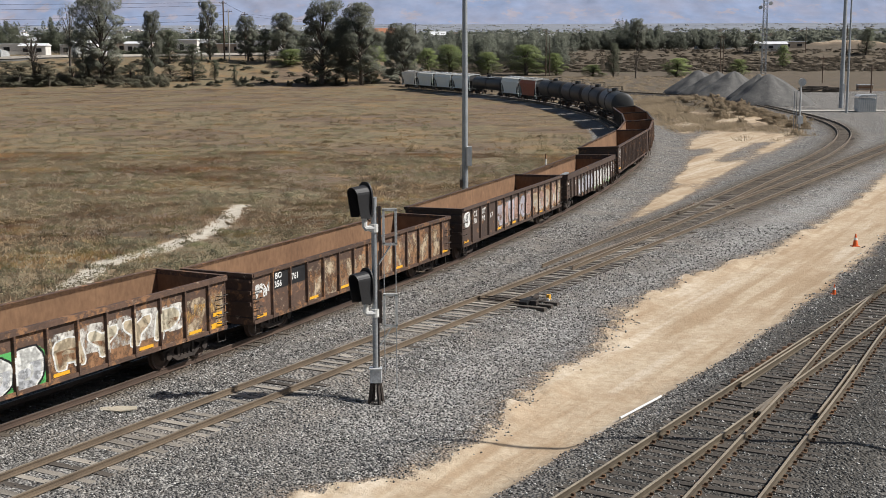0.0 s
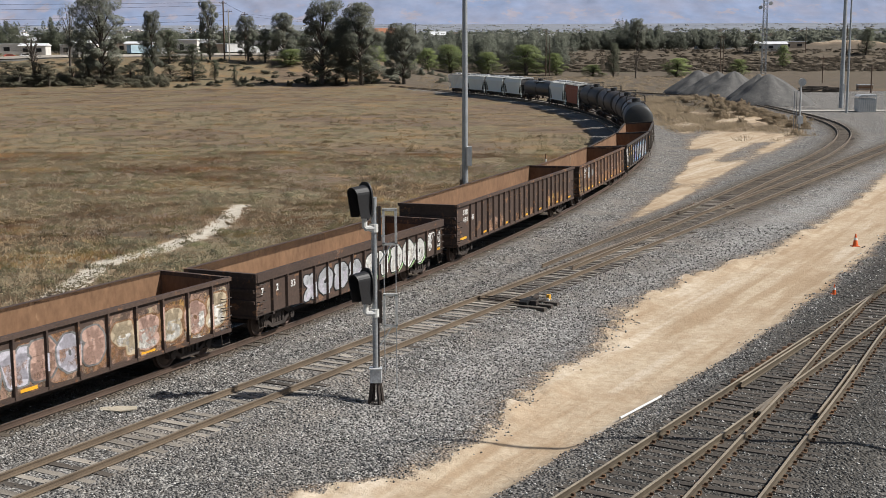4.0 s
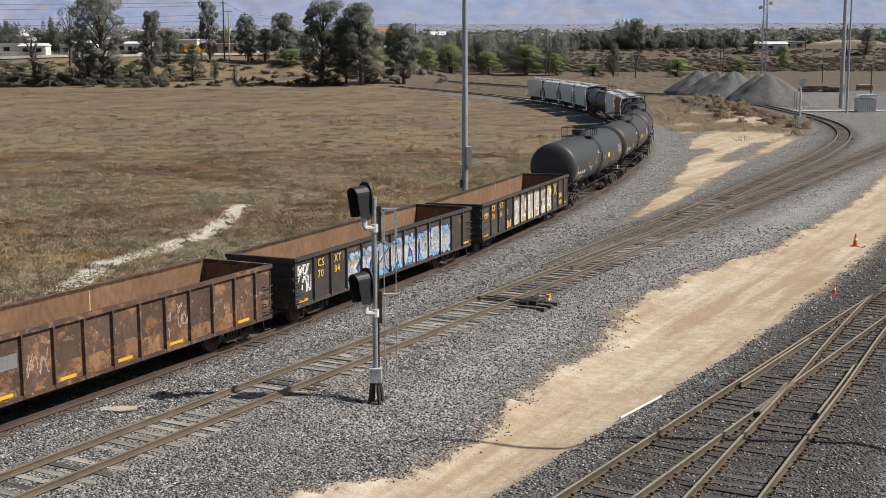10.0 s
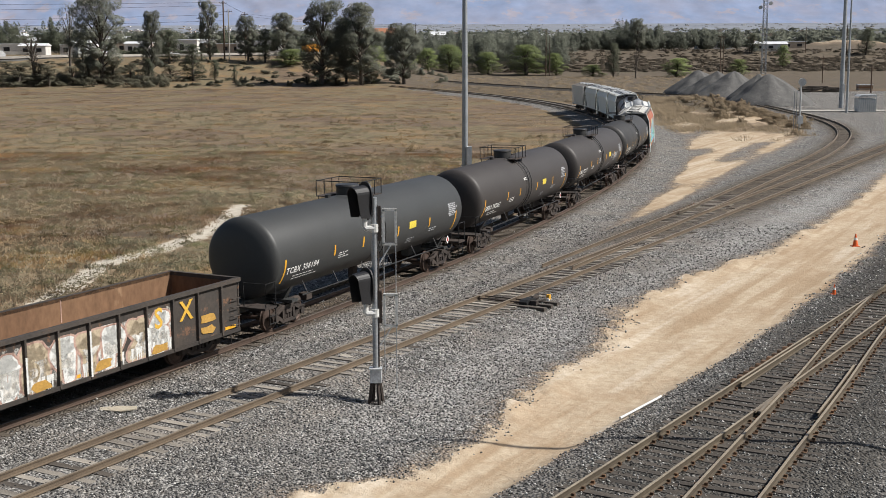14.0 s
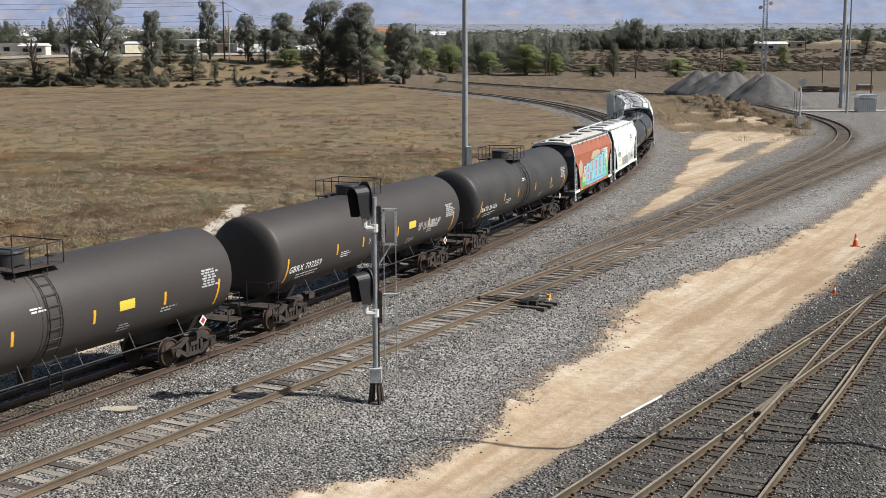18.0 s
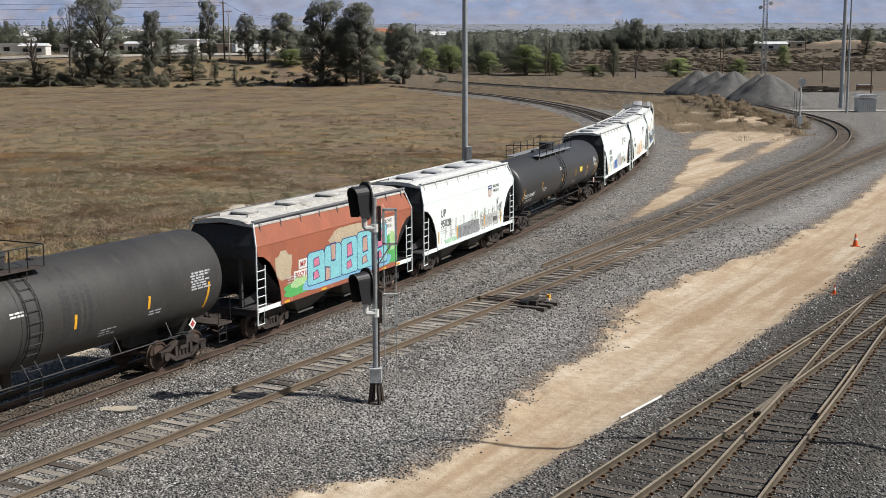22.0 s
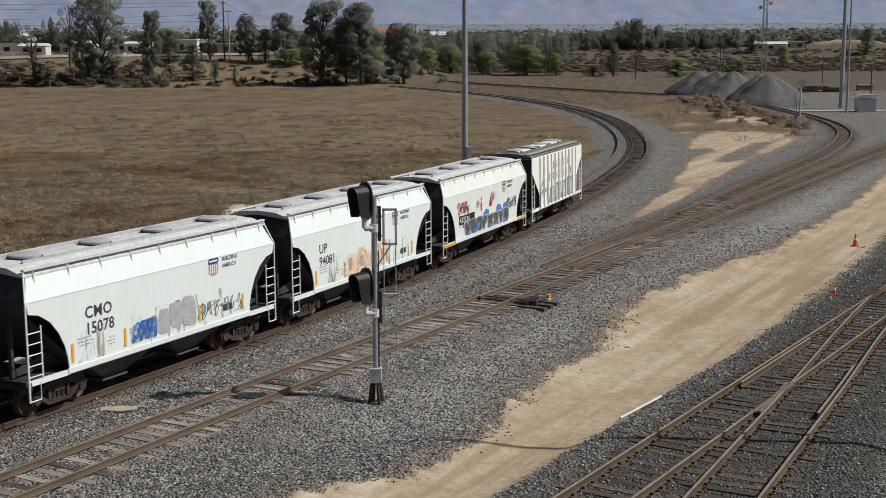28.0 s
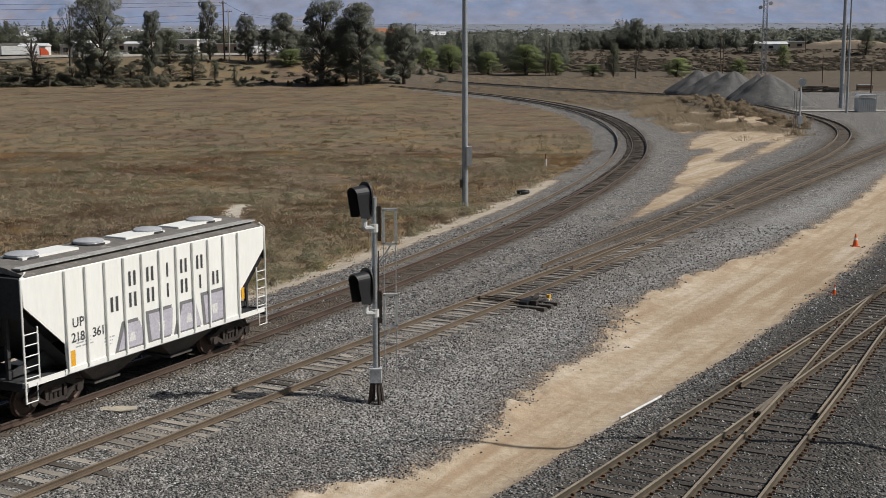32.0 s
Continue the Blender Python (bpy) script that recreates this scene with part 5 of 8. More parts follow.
def long_brown_car():
    a, b = -84.8, -62.5
    car, sl, flat = gondola("gondola_car", "long tall brown gondola car with many side ribs", b - a - 1.5, b - a, 2.96, 22, GOND_DARK, drop=.12, first=2.0, bars=(3, 7, 11, 14, 18, 21))
    rnd = random.Random(15)
    u = sl[0][0]
    lettering("lettering", "SBD", u + .75, 2.38, .24, WHITE, car, flat, 1.25)
    lettering("lettering", "490", u + .78, 2.02, .24, WHITE, car, flat, 1.25)
    lettering("lettering", "745", sl[1][0] + .05, 2.02, .24, WHITE, car, flat, .95)
    decal("reflective_strip", rect(u + .35, u + 1.2, 1.22, 1.34), YELLOW, car, lambda u, v: flat(u, v, .008))
    rust_runs(rnd, car, flat, sl[4:7], 1.15, 1.8, ("tan", "rose"))
    rust_runs(rnd, car, flat, sl[9:13], 1.1, 1.6, ("cream", "tan"))
    rust_runs(rnd, car, flat, sl[16:20], 1.1, 1.7, ("tan", "ochre"))
    couple(car, a, b, .75 + 1.95)


def brown_white_letter_car():
    a, b = -62.5, -44.5
    car, sl, flat = gondola("gondola_car", "brown gondola car with white numbers and yellow scrapes", b - a - 1.3, b - a, 2.88, 14, GOND, drop=.25, bars=(2, 3, 5, 7, 9, 12))
    rnd = random.Random(16)
    for txt, i, v in (("CS", 1, 2.30), ("XT", 1, 2.30), ("707", 1, 1.98), ("885", 2, 1.98)):
        lettering("lettering", txt, sl[i][0] + (.62 if txt == "XT" else .16), v, .25, WHITE, car, flat, 1.05)
    decal("faded_panel", rect(sl[2][0] + .02, sl[2][1] - .02, 1.85, 2.55) + rect(sl[3][0] + .05, sl[3][1] - .05, 1.9, 2.3), PAINTS["grey"], car, lambda u, v: flat(u, v, .004))
    decal("graffiti", scrawl(rnd, sl[4][0], sl[4][1], 1.5, 2.3, 5, .03) + scrawl(rnd, sl[9][0], sl[9][1], 1.4, 2.4, 8, .035), PAINTS["rose"], car, lambda u, v: flat(u, v, .009))
    rust_runs(rnd, car, flat, sl[0:4], 1.12, 1.4, ("cream", "ochre"))
    rust_runs(rnd, car, flat, sl[5:14], 1.12, 1.7, ("tan",))
    decal("reflective_strip", rect(sl[0][0] + .02, sl[0][0] + .12, 1.3, 2.4), YELLOW, car, lambda u, v: flat(u, v, .008))
    for x in (-6.2, -5.6, -5.0, 2.1):
        part("weld_line", G().box(x, x + .05, 1.350, 1.358, 1.8, 2.5), PAINTS["cream"], car)
    couple(car, a, b, .65 + 1.95)


def blue_graffiti_car():
    a, b = -44.5, -26.8
    car, sl, flat = gondola("gondola_car", "black gondola car with blue and silver spray paint", b - a - 1.15, b - a, 2.83, 13, GOND_BLACK, drop=.25, bars=(0, 12))
    rnd = random.Random(17)
    for txt, i, v in (("CS", 1, 2.28), ("XT", 2, 2.28), ("70", 1, 1.86), ("84", 2, 1.86), ("93", 3, 1.86)):
        lettering("lettering", txt, sl[i][0] + .24, v, .28, YEL_LET, car, lambda u, v: flat(u, v, .034), 1.15)
    decal("graffiti", scrawl(rnd, sl[0][0] + .1, sl[0][1] - .1, 1.5, 2.5, 14, .045), WHITE, car, lambda u, v: flat(u, v, .009))
    piece(rnd, car, flat, sl[3:11], 1.06, 2.5, ("silver",), "navy", "silver", "violet", 1.0, "navy")
    for c, n in (("blue", 1), ("sky", 2)):
        out = []
        for p in sl[3:11]:
            for _ in range(3 * n):
                u, v = rnd.uniform(p[0], p[1] - .3), rnd.choice((rnd.uniform(1.05, 1.2), rnd.uniform(2.05, 2.2)))
                out.append(blob(rnd, u, min(p[1], u + rnd.uniform(.08, .3)), v, v + rnd.uniform(.08, .3), 10, .9, .35))
        decal("graffiti", out, PAINTS[c], car, lambda u, v: flat(u, v, .030 + .003 * n))
    couple(car, a, b, .57 + 1.95)


def skull_graffiti_car():
    a, b = -26.8, -9.5
    car, sl, flat = gondola("gondola_car", "black gondola car with white painted faces and yellow numbers", b - a - 1.25, b - a, 2.80, 13, GOND_BLACK, drop=.32, bars=(0, 3, 6, 9, 12))
    rnd = random.Random(18)
    for txt, i, v in (("CS", 1, 2.28), ("XT", 2, 2.28), ("70", 1, 1.84), ("66", 2, 1.84), ("5", 3, 1.84)):
        lettering("lettering", txt, sl[i][0] + .24, v, .28, YEL_LET, car, flat, 1.15)
    for txt, i in (("S", 9), ("X", 10)):
        lettering("lettering", txt, sl[i][0] + .3, 1.9, .62, YEL_LET, car, lambda u, v: flat(u, v, .024), 1.0)
    piece(rnd, car, flat, sl[4:10], 1.02, 2.55, ("white", "cream"), "rose", "white", "white", .85)
    drips = []
    for p in sl[3:10]:
        for _ in range(5):
            u = rnd.uniform(p[0], p[1] - .12)
            drips += [[(u, 1.5), (u + .06, 1.02), (u + .12, 1.5)]]
    decal("graffiti", drips, PAINTS["white"], car, lambda u, v: flat(u, v, .020))
    decal("graffiti", [blob(rnd, sl[i][0] + .1, sl[i][1] - .2, v, v + .3, 10, .8, .3) for i, v in ((0, 2.0), (3, 1.1), (5, 1.1), (7, 1.15), (9, 1.1), (11, 1.6), (11, 1.2))], PAINTS["ochre"], car, lambda u, v: flat(u, v, .023))
    for x in (-6.9, -2.6, 2.4):
        part("weld_line", G().box(x, x + .04, 1.350, 1.358, 1.7, 2.4), PAINTS["rose"], car)
    couple(car, a, b, .62 + 1.95)


def tanks():
    for seed, (a, b, marks, paint, label) in enumerate(((-9.55, 9.3, "TCBX 306184", TANK_GREEN, "greenish black tank car with white numbers"), (9.3, 27.75, "GBRX 702062", TANK_BROWN, "brownish black tank car with white numbers"),
                                                        (28.0, 46.4, "GBRX 702259", TANK_BROWN, "dull black tank car with scribbled white paint"), (46.15, 65.0, "NATX 251626", TANK_WORN, "stained black tank car with a dark spill band"))):
        L = b - a - 1.3
        sh = L / 2 - .55
        car, wrap, rnd = tank_car("tank_car", label, L, b - a, paint, marks=marks, seed=seed + 3, bars=(-sh + 1.0, -sh + 4.3, -1.6, 1.5, 4.6, sh - 1.05), worn=seed == 3)
        if seed == 2:
            decal("graffiti", scrawl(rnd, 3.6, 5.8, 2.2, 2.55, 22, .03) + scrawl(rnd, -1.2, -.4, 2.3, 2.6, 9, .03), PAINTS["silver"], car, wrap, "thin white scribbles")
        if seed == 3:
            out = []
            for _ in range(9):
                u = rnd.uniform(1.0, 2.1)
                out += rect(u, u + rnd.uniform(.05, .2), 1.75, 1.75 + rnd.uniform(1.2, 2.6), 10)
            decal("spill_stain", out, TANK_BLACK, car, lambda u, v: wrap(u, v, .003), "dark spill stain down the tank")
        couple(car, a, b, .65 + 2.1)
    a, b = 91.0, 112.1
    L = b - a - 1.25
    sh = L / 2 - .55
    car, wrap, rnd = tank_car("tank_car", "long black tank car with a railed top walkway", L, b - a, TANK_BLACK, radius=1.42, mid=2.5, marks="TILX 303451", walk=7.4, seed=9, bars=(-sh + 1.0, -sh + 4.4, -.4, 2.9, 6.0, sh - 1.05))
    couple(car, a, b, .62 + 2.1)


def hopper_set():
    # red one with teal shapes
    a, b = 65.0, 78.4
    car, flat, rnd = hopper("hopper_car", "faded red covered hopper with teal spray-painted shapes", 12.0, b - a, HOP_RED, seed=21, roof=ROOF_PALE)
    u0 = -6.0
    decal("white_patch", [blob(rnd, u0 + 4.9, u0 + 8.0, 2.5, 3.3, 16, .7, .15), blob(rnd, u0 + 1.2, u0 + 2.3, 1.9, 3.0, 14, .8, .25)], PAINTS["cream"], car, lambda u, v: flat(u, v, .004))
    decal("white_patch", rect(u0 + 8.4, u0 + 10.4, 2.35, 3.2) + rect(u0 + 2.75, u0 + 3.55, 2.15, 2.5) + rect(u0 + 2.4, u0 + 4.1, 1.78, 2.12), PAINTS["white"], car, lambda u, v: flat(u, v, .005), "white painted patch")
    lettering("lettering", "MP", u0 + 2.85, 2.22, .21, PAINTS["red"], car, lambda u, v: flat(u, v, .012))
    lettering("lettering", "705710", u0 + 2.48, 1.84, .21, PAINTS["red"], car, lambda u, v: flat(u, v, .012))
    emblem(car, flat, u0 + 8.6, 2.55, red=False)
    decal("graffiti", [blob(rnd, u0 + 1.7, u0 + 3.9, 1.22, 1.75, 16, .7, .2), blob(rnd, u0 + 9.6, u0 + 10.6, 1.25, 2.5, 16, .8, .25)], PAINTS["green"], car, lambda u, v: flat(u, v, .006))
    decal("graffiti", [blob(rnd, u0 + 2.2, u0 + 3.4, 1.5, 1.9, 14, .8, .3), blob(rnd, u0 + 9.9, u0 + 10.5, 1.8, 2.6, 14, .8, .3)], PAINTS["lime"], car, lambda u, v: flat(u, v, .008))
    decal("graffiti", [blob(rnd, u0 + 3.0, u0 + 10.0, 1.22, 1.72, 24, .45, .03)], PAINTS["sky"], car, lambda u, v: flat(u, v, .010), "pale blue painted band")
    for i in range(5):
        x, top = u0 + 3.35 + i * 1.26, 2.62 + i * .09
        slab = [(x, 1.5), (x + .1, 1.42), (x + 1.18, 1.42), (x + 1.26, 1.52), (x + 1.24, top - .12), (x + 1.12, top), (x + .14, top), (x + .02, top - .10)]
        cu, cv = x + .63, (1.42 + top) / 2
        decal("graffiti", [[(cu + (u - cu) * 1.05, cv + (v - cv) * 1.05) for u, v in slab]], PAINTS["navy"], car, lambda u, v: flat(u, v, .012 + .001 * i), "dark outline of a block shape")
        decal("graffiti", [slab], PAINTS["teal"], car, lambda u, v: flat(u, v, .0125 + .001 * i), "teal block shape")
        cuts = ([(x + .42, 1.60), (x + .80, 1.66), (x + .70, 1.92), (x + .42, 1.86)], [(x + .46, 2.08), (x + .84, 2.12), (x + .78, top - .22), (x + .46, top - .26)])
        if i == 1:
            cuts = ([(x + .50, 2.14), (x + .76, 2.14), (x + .80, top + .02), (x + .46, top + .02)], [(x + .02, 1.44), (x + .34, 1.44), (x + .36, 1.86), (x + .04, 1.92)])
        for q in cuts:
            mu, mv = sum(p[0] for p in q) / 4, sum(p[1] for p in q) / 4
            decal("graffiti", [[(mu + (u - mu) * 1.2, mv + (v - mv) * 1.2) for u, v in q]], PAINTS["navy"], car, lambda u, v: flat(u, v, .020))
            decal("graffiti", [q], PAINTS["rose" if i % 2 else "pink"], car, lambda u, v: flat(u, v, .022), "pink inner shape")
    for u in (u0 + 1.7, u0 + 4.3, u0 + 6.6, u0 + 9.2, u0 + 10.4):
        decal("reflective_strip", rect(u, u + .35, 1.1, 1.18), YELLOW, car, lambda u, v: flat(u, v, .034))
    couple(car, a, b, .7 + 1.55)
    # white ones
    for k, (a, b, code, num, lab) in enumerate(((78.4, 91.0, "UP", "95028", "white covered hopper with faint black scribbles"), (112.1, 124.9, "CMO", "15078", "white covered hopper with blue and silver spray paint"),
                                                (124.9, 137.7, "UP", "94081", "white covered hopper with faded orange spray paint"))):
        car, flat, rnd = hopper("hopper_car", lab, 11.75, b - a, HOP_WHITE, seed=30 + k)
        u0 = -11.75 / 2
        lettering("lettering", code, u0 + (1.95 if k != 1 else 2.25), 2.5, .34, DARKLET, car, flat, 1.05)
        lettering("lettering", num, u0 + (1.95 if k != 1 else 2.25), 2.03, .34, DARKLET, car, flat, 1.0)
        emblem(car, flat, u0 + 8.0, 2.74)
        for u, v in ((u0 + 1.65, 1.35), (u0 + 3.85, 1.35), (u0 + 7.4, 1.4), (u0 + 9.75, 1.35)):
            decal("reflective_strip", rect(u, u + .10, v, v + .55), YELLOW, car, lambda u, v: flat(u, v, .014), "orange-yellow strip")
        if k == 0:
            bubble(rnd, [(u0 + 3.9 + i * .72, u0 + 4.7 + i * .72) for i in range(4)], 1.24, 1.92, "silver", "grey", car, flat, None, .2)
            bubble(rnd, [(u0 + 6.9 + i * .62, u0 + 7.6 + i * .62) for i in range(4)], 1.3, 1.95, "white", "silver", car, flat, None, .2)
            decal("graffiti", scrawl(rnd, u0 + 9.2, u0 + 10, 1.5, 2.6, 12, .022) + scrawl(rnd, u0 + 5.2, u0 + 9, 1.7, 2.15, 14, .018), PAINTS["grey"], car, lambda u, v: flat(u, v, .016), "grey scribbled outlines")
            decal("graffiti", [blob(rnd, u0 + 2.2, u0 + 4.0, 1.2, 1.45, 14, .7, .3)], WORN["lime"], car, lambda u, v: flat(u, v, .006))
        elif k == 1:
            decal("graffiti", scrawl(rnd, u0 + 4.2, u0 + 5.3, 1.4, 1.95, 26, .07), PAINTS["blue"], car, lambda u, v: flat(u, v, .011), "blue spray paint")
            decal("graffiti", [blob(rnd, u0 + 4.1 + i * .62, u0 + 4.8 + i * .62, 1.35, 1.95 + .1 * i, 14, .6, .25) for i in range(5)], PAINTS["silver"], car, lambda u, v: flat(u, v, .008), "silver spray paint")
            decal("graffiti", scrawl(rnd, u0 + 7.2, u0 + 9.8, 1.4, 1.95, 16, .025), PAINTS["grey"], car, lambda u, v: flat(u, v, .012))
        else:
            decal("graffiti", [blob(rnd, u0 + 3.6 + i * .6, u0 + 4.5 + i * .6, 1.28, 2.15 + .1 * (i % 3), 14, .6, .25) for i in range(6)], WORN["orange"], car, lambda u, v: flat(u, v, .007), "faded orange spray paint")
            decal("graffiti", [blob(rnd, u0 + 4.2 + i * .9, u0 + 4.5 + i * .9, 1.5, 2.0, 10, .8, .2) for i in range(4)], PAINTS["rose"], car, lambda u, v: flat(u, v, .010))
        decal("soot_streak", [blob(rnd, u0 + 1.8, u0 + 9.9, 1.2, 2.3, 20, .4, .1)], WORN["stain"], car, lambda u, v: flat(u, v, .003), "thin rusty streaks")
        decal("lettering", rect(u0 + 8.7, u0 + 8.95, 1.5, 1.72) + rect(u0 + 9.0, u0 + 9.2, 1.5, 1.72), DARKLET, car, lambda u, v: flat(u, v, .013))
        couple(car, a, b, (b - a - 11.75) / 2 + 1.55)
    # pale one with black number panel
    a, b = 137.8, 150.9
    car, flat, rnd = hopper("hopper_car", "pale grey covered hopper with blue and black spray paint", 11.8, b - a, HOP_GREY, seed=41)
    u0 = -5.9
    decal("graffiti", scrawl(rnd, u0 + 1.7, u0 + 3.2, 2.2, 2.9, 14, .04), PAINTS["red"], car, flat, "dark red scribbles")
    decal("graffiti", scrawl(rnd, u0 + 4.3, u0 + 5.0, 2.2, 2.9, 7, .03) + scrawl(rnd, u0 + 6.0, u0 + 6.9, 2.3, 3.0, 9, .035), PAINTS["red"], car, flat)
    lettering("lettering", "CNW", u0 + 2.2, 2.4, .30, DARKLET, car, lambda u, v: flat(u, v, .010))
    decal("black_panel", rect(u0 + 1.95, u0 + 4.0, 1.85, 2.28), PAINTS["black"], car, lambda u, v: flat(u, v, .010), "black number panel")
    lettering("lettering", "437134", u0 + 2.05, 1.94, .26, WHITE, car, lambda u, v: flat(u, v, .014), 1.15)
    bubble(rnd, [(u0 + 2.6 + i * .78, u0 + 3.5 + i * .78) for i in range(8)], 1.22, 2.0, "grey", "white", car, lambda u, v, l=0: flat(u, v, l + .012), "blue", .25)
    decal("graffiti", [blob(rnd, u0 + 2.3 + i * .95, u0 + 3.2 + i * .95, 1.7, 2.25, 12, .8, .3) for i in (0, 3, 5, 6)], PAINTS["blue"], car, lambda u, v: flat(u, v, .009), "blue spray paint")
    decal("graffiti", scrawl(rnd, u0 + 8.6, u0 + 10.1, 1.9, 2.4, 22, .035), PAINTS["grey"], car, lambda u, v: flat(u, v, .012))
    emblem(car, flat, u0 + 8.0, 2.74)
    decal("reflective_strip", rect(u0 + .1, u0 + 1.4, 1.05, 1.18) + rect(u0 + 10.4, u0 + 11.7, 1.05, 1.18), YEL_LET, car, lambda u, v: flat(u, v, .034))
    couple(car, a, b, (b - a - 11.8) / 2 + 1.55)
    # last car, ribbed
    a, b = 150.85, 163.2
    car, flat, rnd = hopper("hopper_car", "white ribbed covered hopper at the end of the train", 11.3, b - a, HOP_IVORY, posts=11, eave=4.06, seed=51, roof=ROOF_BROWN)
    u0 = -5.65
    w = (11.3 - 3.24) / 10
    for v, first, count, thin in ((3.12, 3, 5, (2,)), (2.48, 2, 7, (3, 5))):
        for i in range(count):
            u = u0 + 1.62 + w * (first + i) + .22
            for q in (rect(u + .13, u + .22, v, v + .44),) if i in thin else (rect(u, u + .11, v, v + .44), rect(u + .22, u + .33, v, v + .44)):
                decal("letter_bar", q, DARKLET, car, lambda u, v: flat(u, v, .008), "black painted bar")
    lettering("lettering", "UP", u0 + 1.86, 2.34, .27, DARKLET, car, flat)
    lettering("lettering", "218", u0 + 1.80, 1.92, .27, DARKLET, car, flat, .92)
    lettering("lettering", "361", u0 + 2.64, 1.92, .27, DARKLET, car, flat, .92)
    decal("reflective_strip", rect(u0 + 1.75, u0 + 1.93, 1.25, 1.7) + rect(u0 + 9.85, u0 + 10.02, 1.7, 2.1), YELLOW, car, flat, "orange-yellow strip")
    sh, fl = [], []
    for i in range(4):
        x = u0 + 3.65 + i * 1.35
        q = [(x, 1.25), (x + 1.35, 1.25), (x + 1.05, 2.05 + i * .05), (x + .35, 2.05 + i * .05)] if i % 2 == 0 else [(x + .15, 1.25), (x + 1.2, 1.25), (x + 1.3, 2.1 + i * .05), (x + .05, 2.1 + i * .05)]
        sh.append([(u - .1, v + (.07 if j > 1 else -.02)) for j, (u, v) in enumerate(q)])
        cu, cv = sum(p[0] for p in q) / 4, sum(p[1] for p in q) / 4
        fl.append([(cu + (u - cu) * .92, cv + (v - cv) * .92) for u, v in q])
    decal("graffiti", sh, PAINTS["grey"], car, flat, "dark grey shadow shapes")
    decal("graffiti", fl, PAINTS["lilac"], car, lambda u, v: flat(u, v, .011), "lilac block shapes")
    decal("graffiti", [[(c[0] + (u - c[0]) * .25, c[1] + (v - c[1]) * .35) for u, v in q] for q in fl for c in [(sum(p[0] for p in q) / 4, sum(p[1] for p in q) / 4 - .1)]], PAINTS["white"], car, lambda u, v: flat(u, v, .015))
    couple(car, a, b, (b - a - 11.3) / 2 + 1.55)


graffiti_front_car()
bo_car()
long_white_car()
lettered_low_car()
long_brown_car()
brown_white_letter_car()
blue_graffiti_car()
skull_graffiti_car()
tanks()
hopper_set()


def ground_z(x, y):
    return float(terrain(np.array([x]), np.array([y]))[0][0])


# ---- trackside things ----
HOOD = mat("matt_black_hood", (.016, .016, .018), (.024, .024, .026), rough=.5, bump=.02)
BARK = mat("grey_bark", (.14, .12, .10), (.08, .065, .055), rough=.95, big=2, fine=9, bump=.4)
PALE_BARK = mat("pale_bark", (.42, .39, .35), (.28, .25, .22), rough=.9, big=2, fine=9, bump=.3)
POLE_WOOD = mat("brown_pole_wood", (.13, .085, .06), (.085, .058, .042), rough=.9, stretch=(4, 4, .4), bump=.3)
SILVER = mat("silver_cabinet_paint", (.58, .59, .60), (.5, .51, .52), rough=.45, metal=.3)
FRAME_PAINT = mat("pale_grey_paint", (.66, .66, .64), (.56, .56, .54), rough=.55)
ORANGE = mat("orange_plastic", (.80, .16, .03), (.7, .12, .03), rough=.5)
CONC = mat("bare_concrete", (.42, .39, .35), (.33, .31, .28), rough=.9, fine=8)


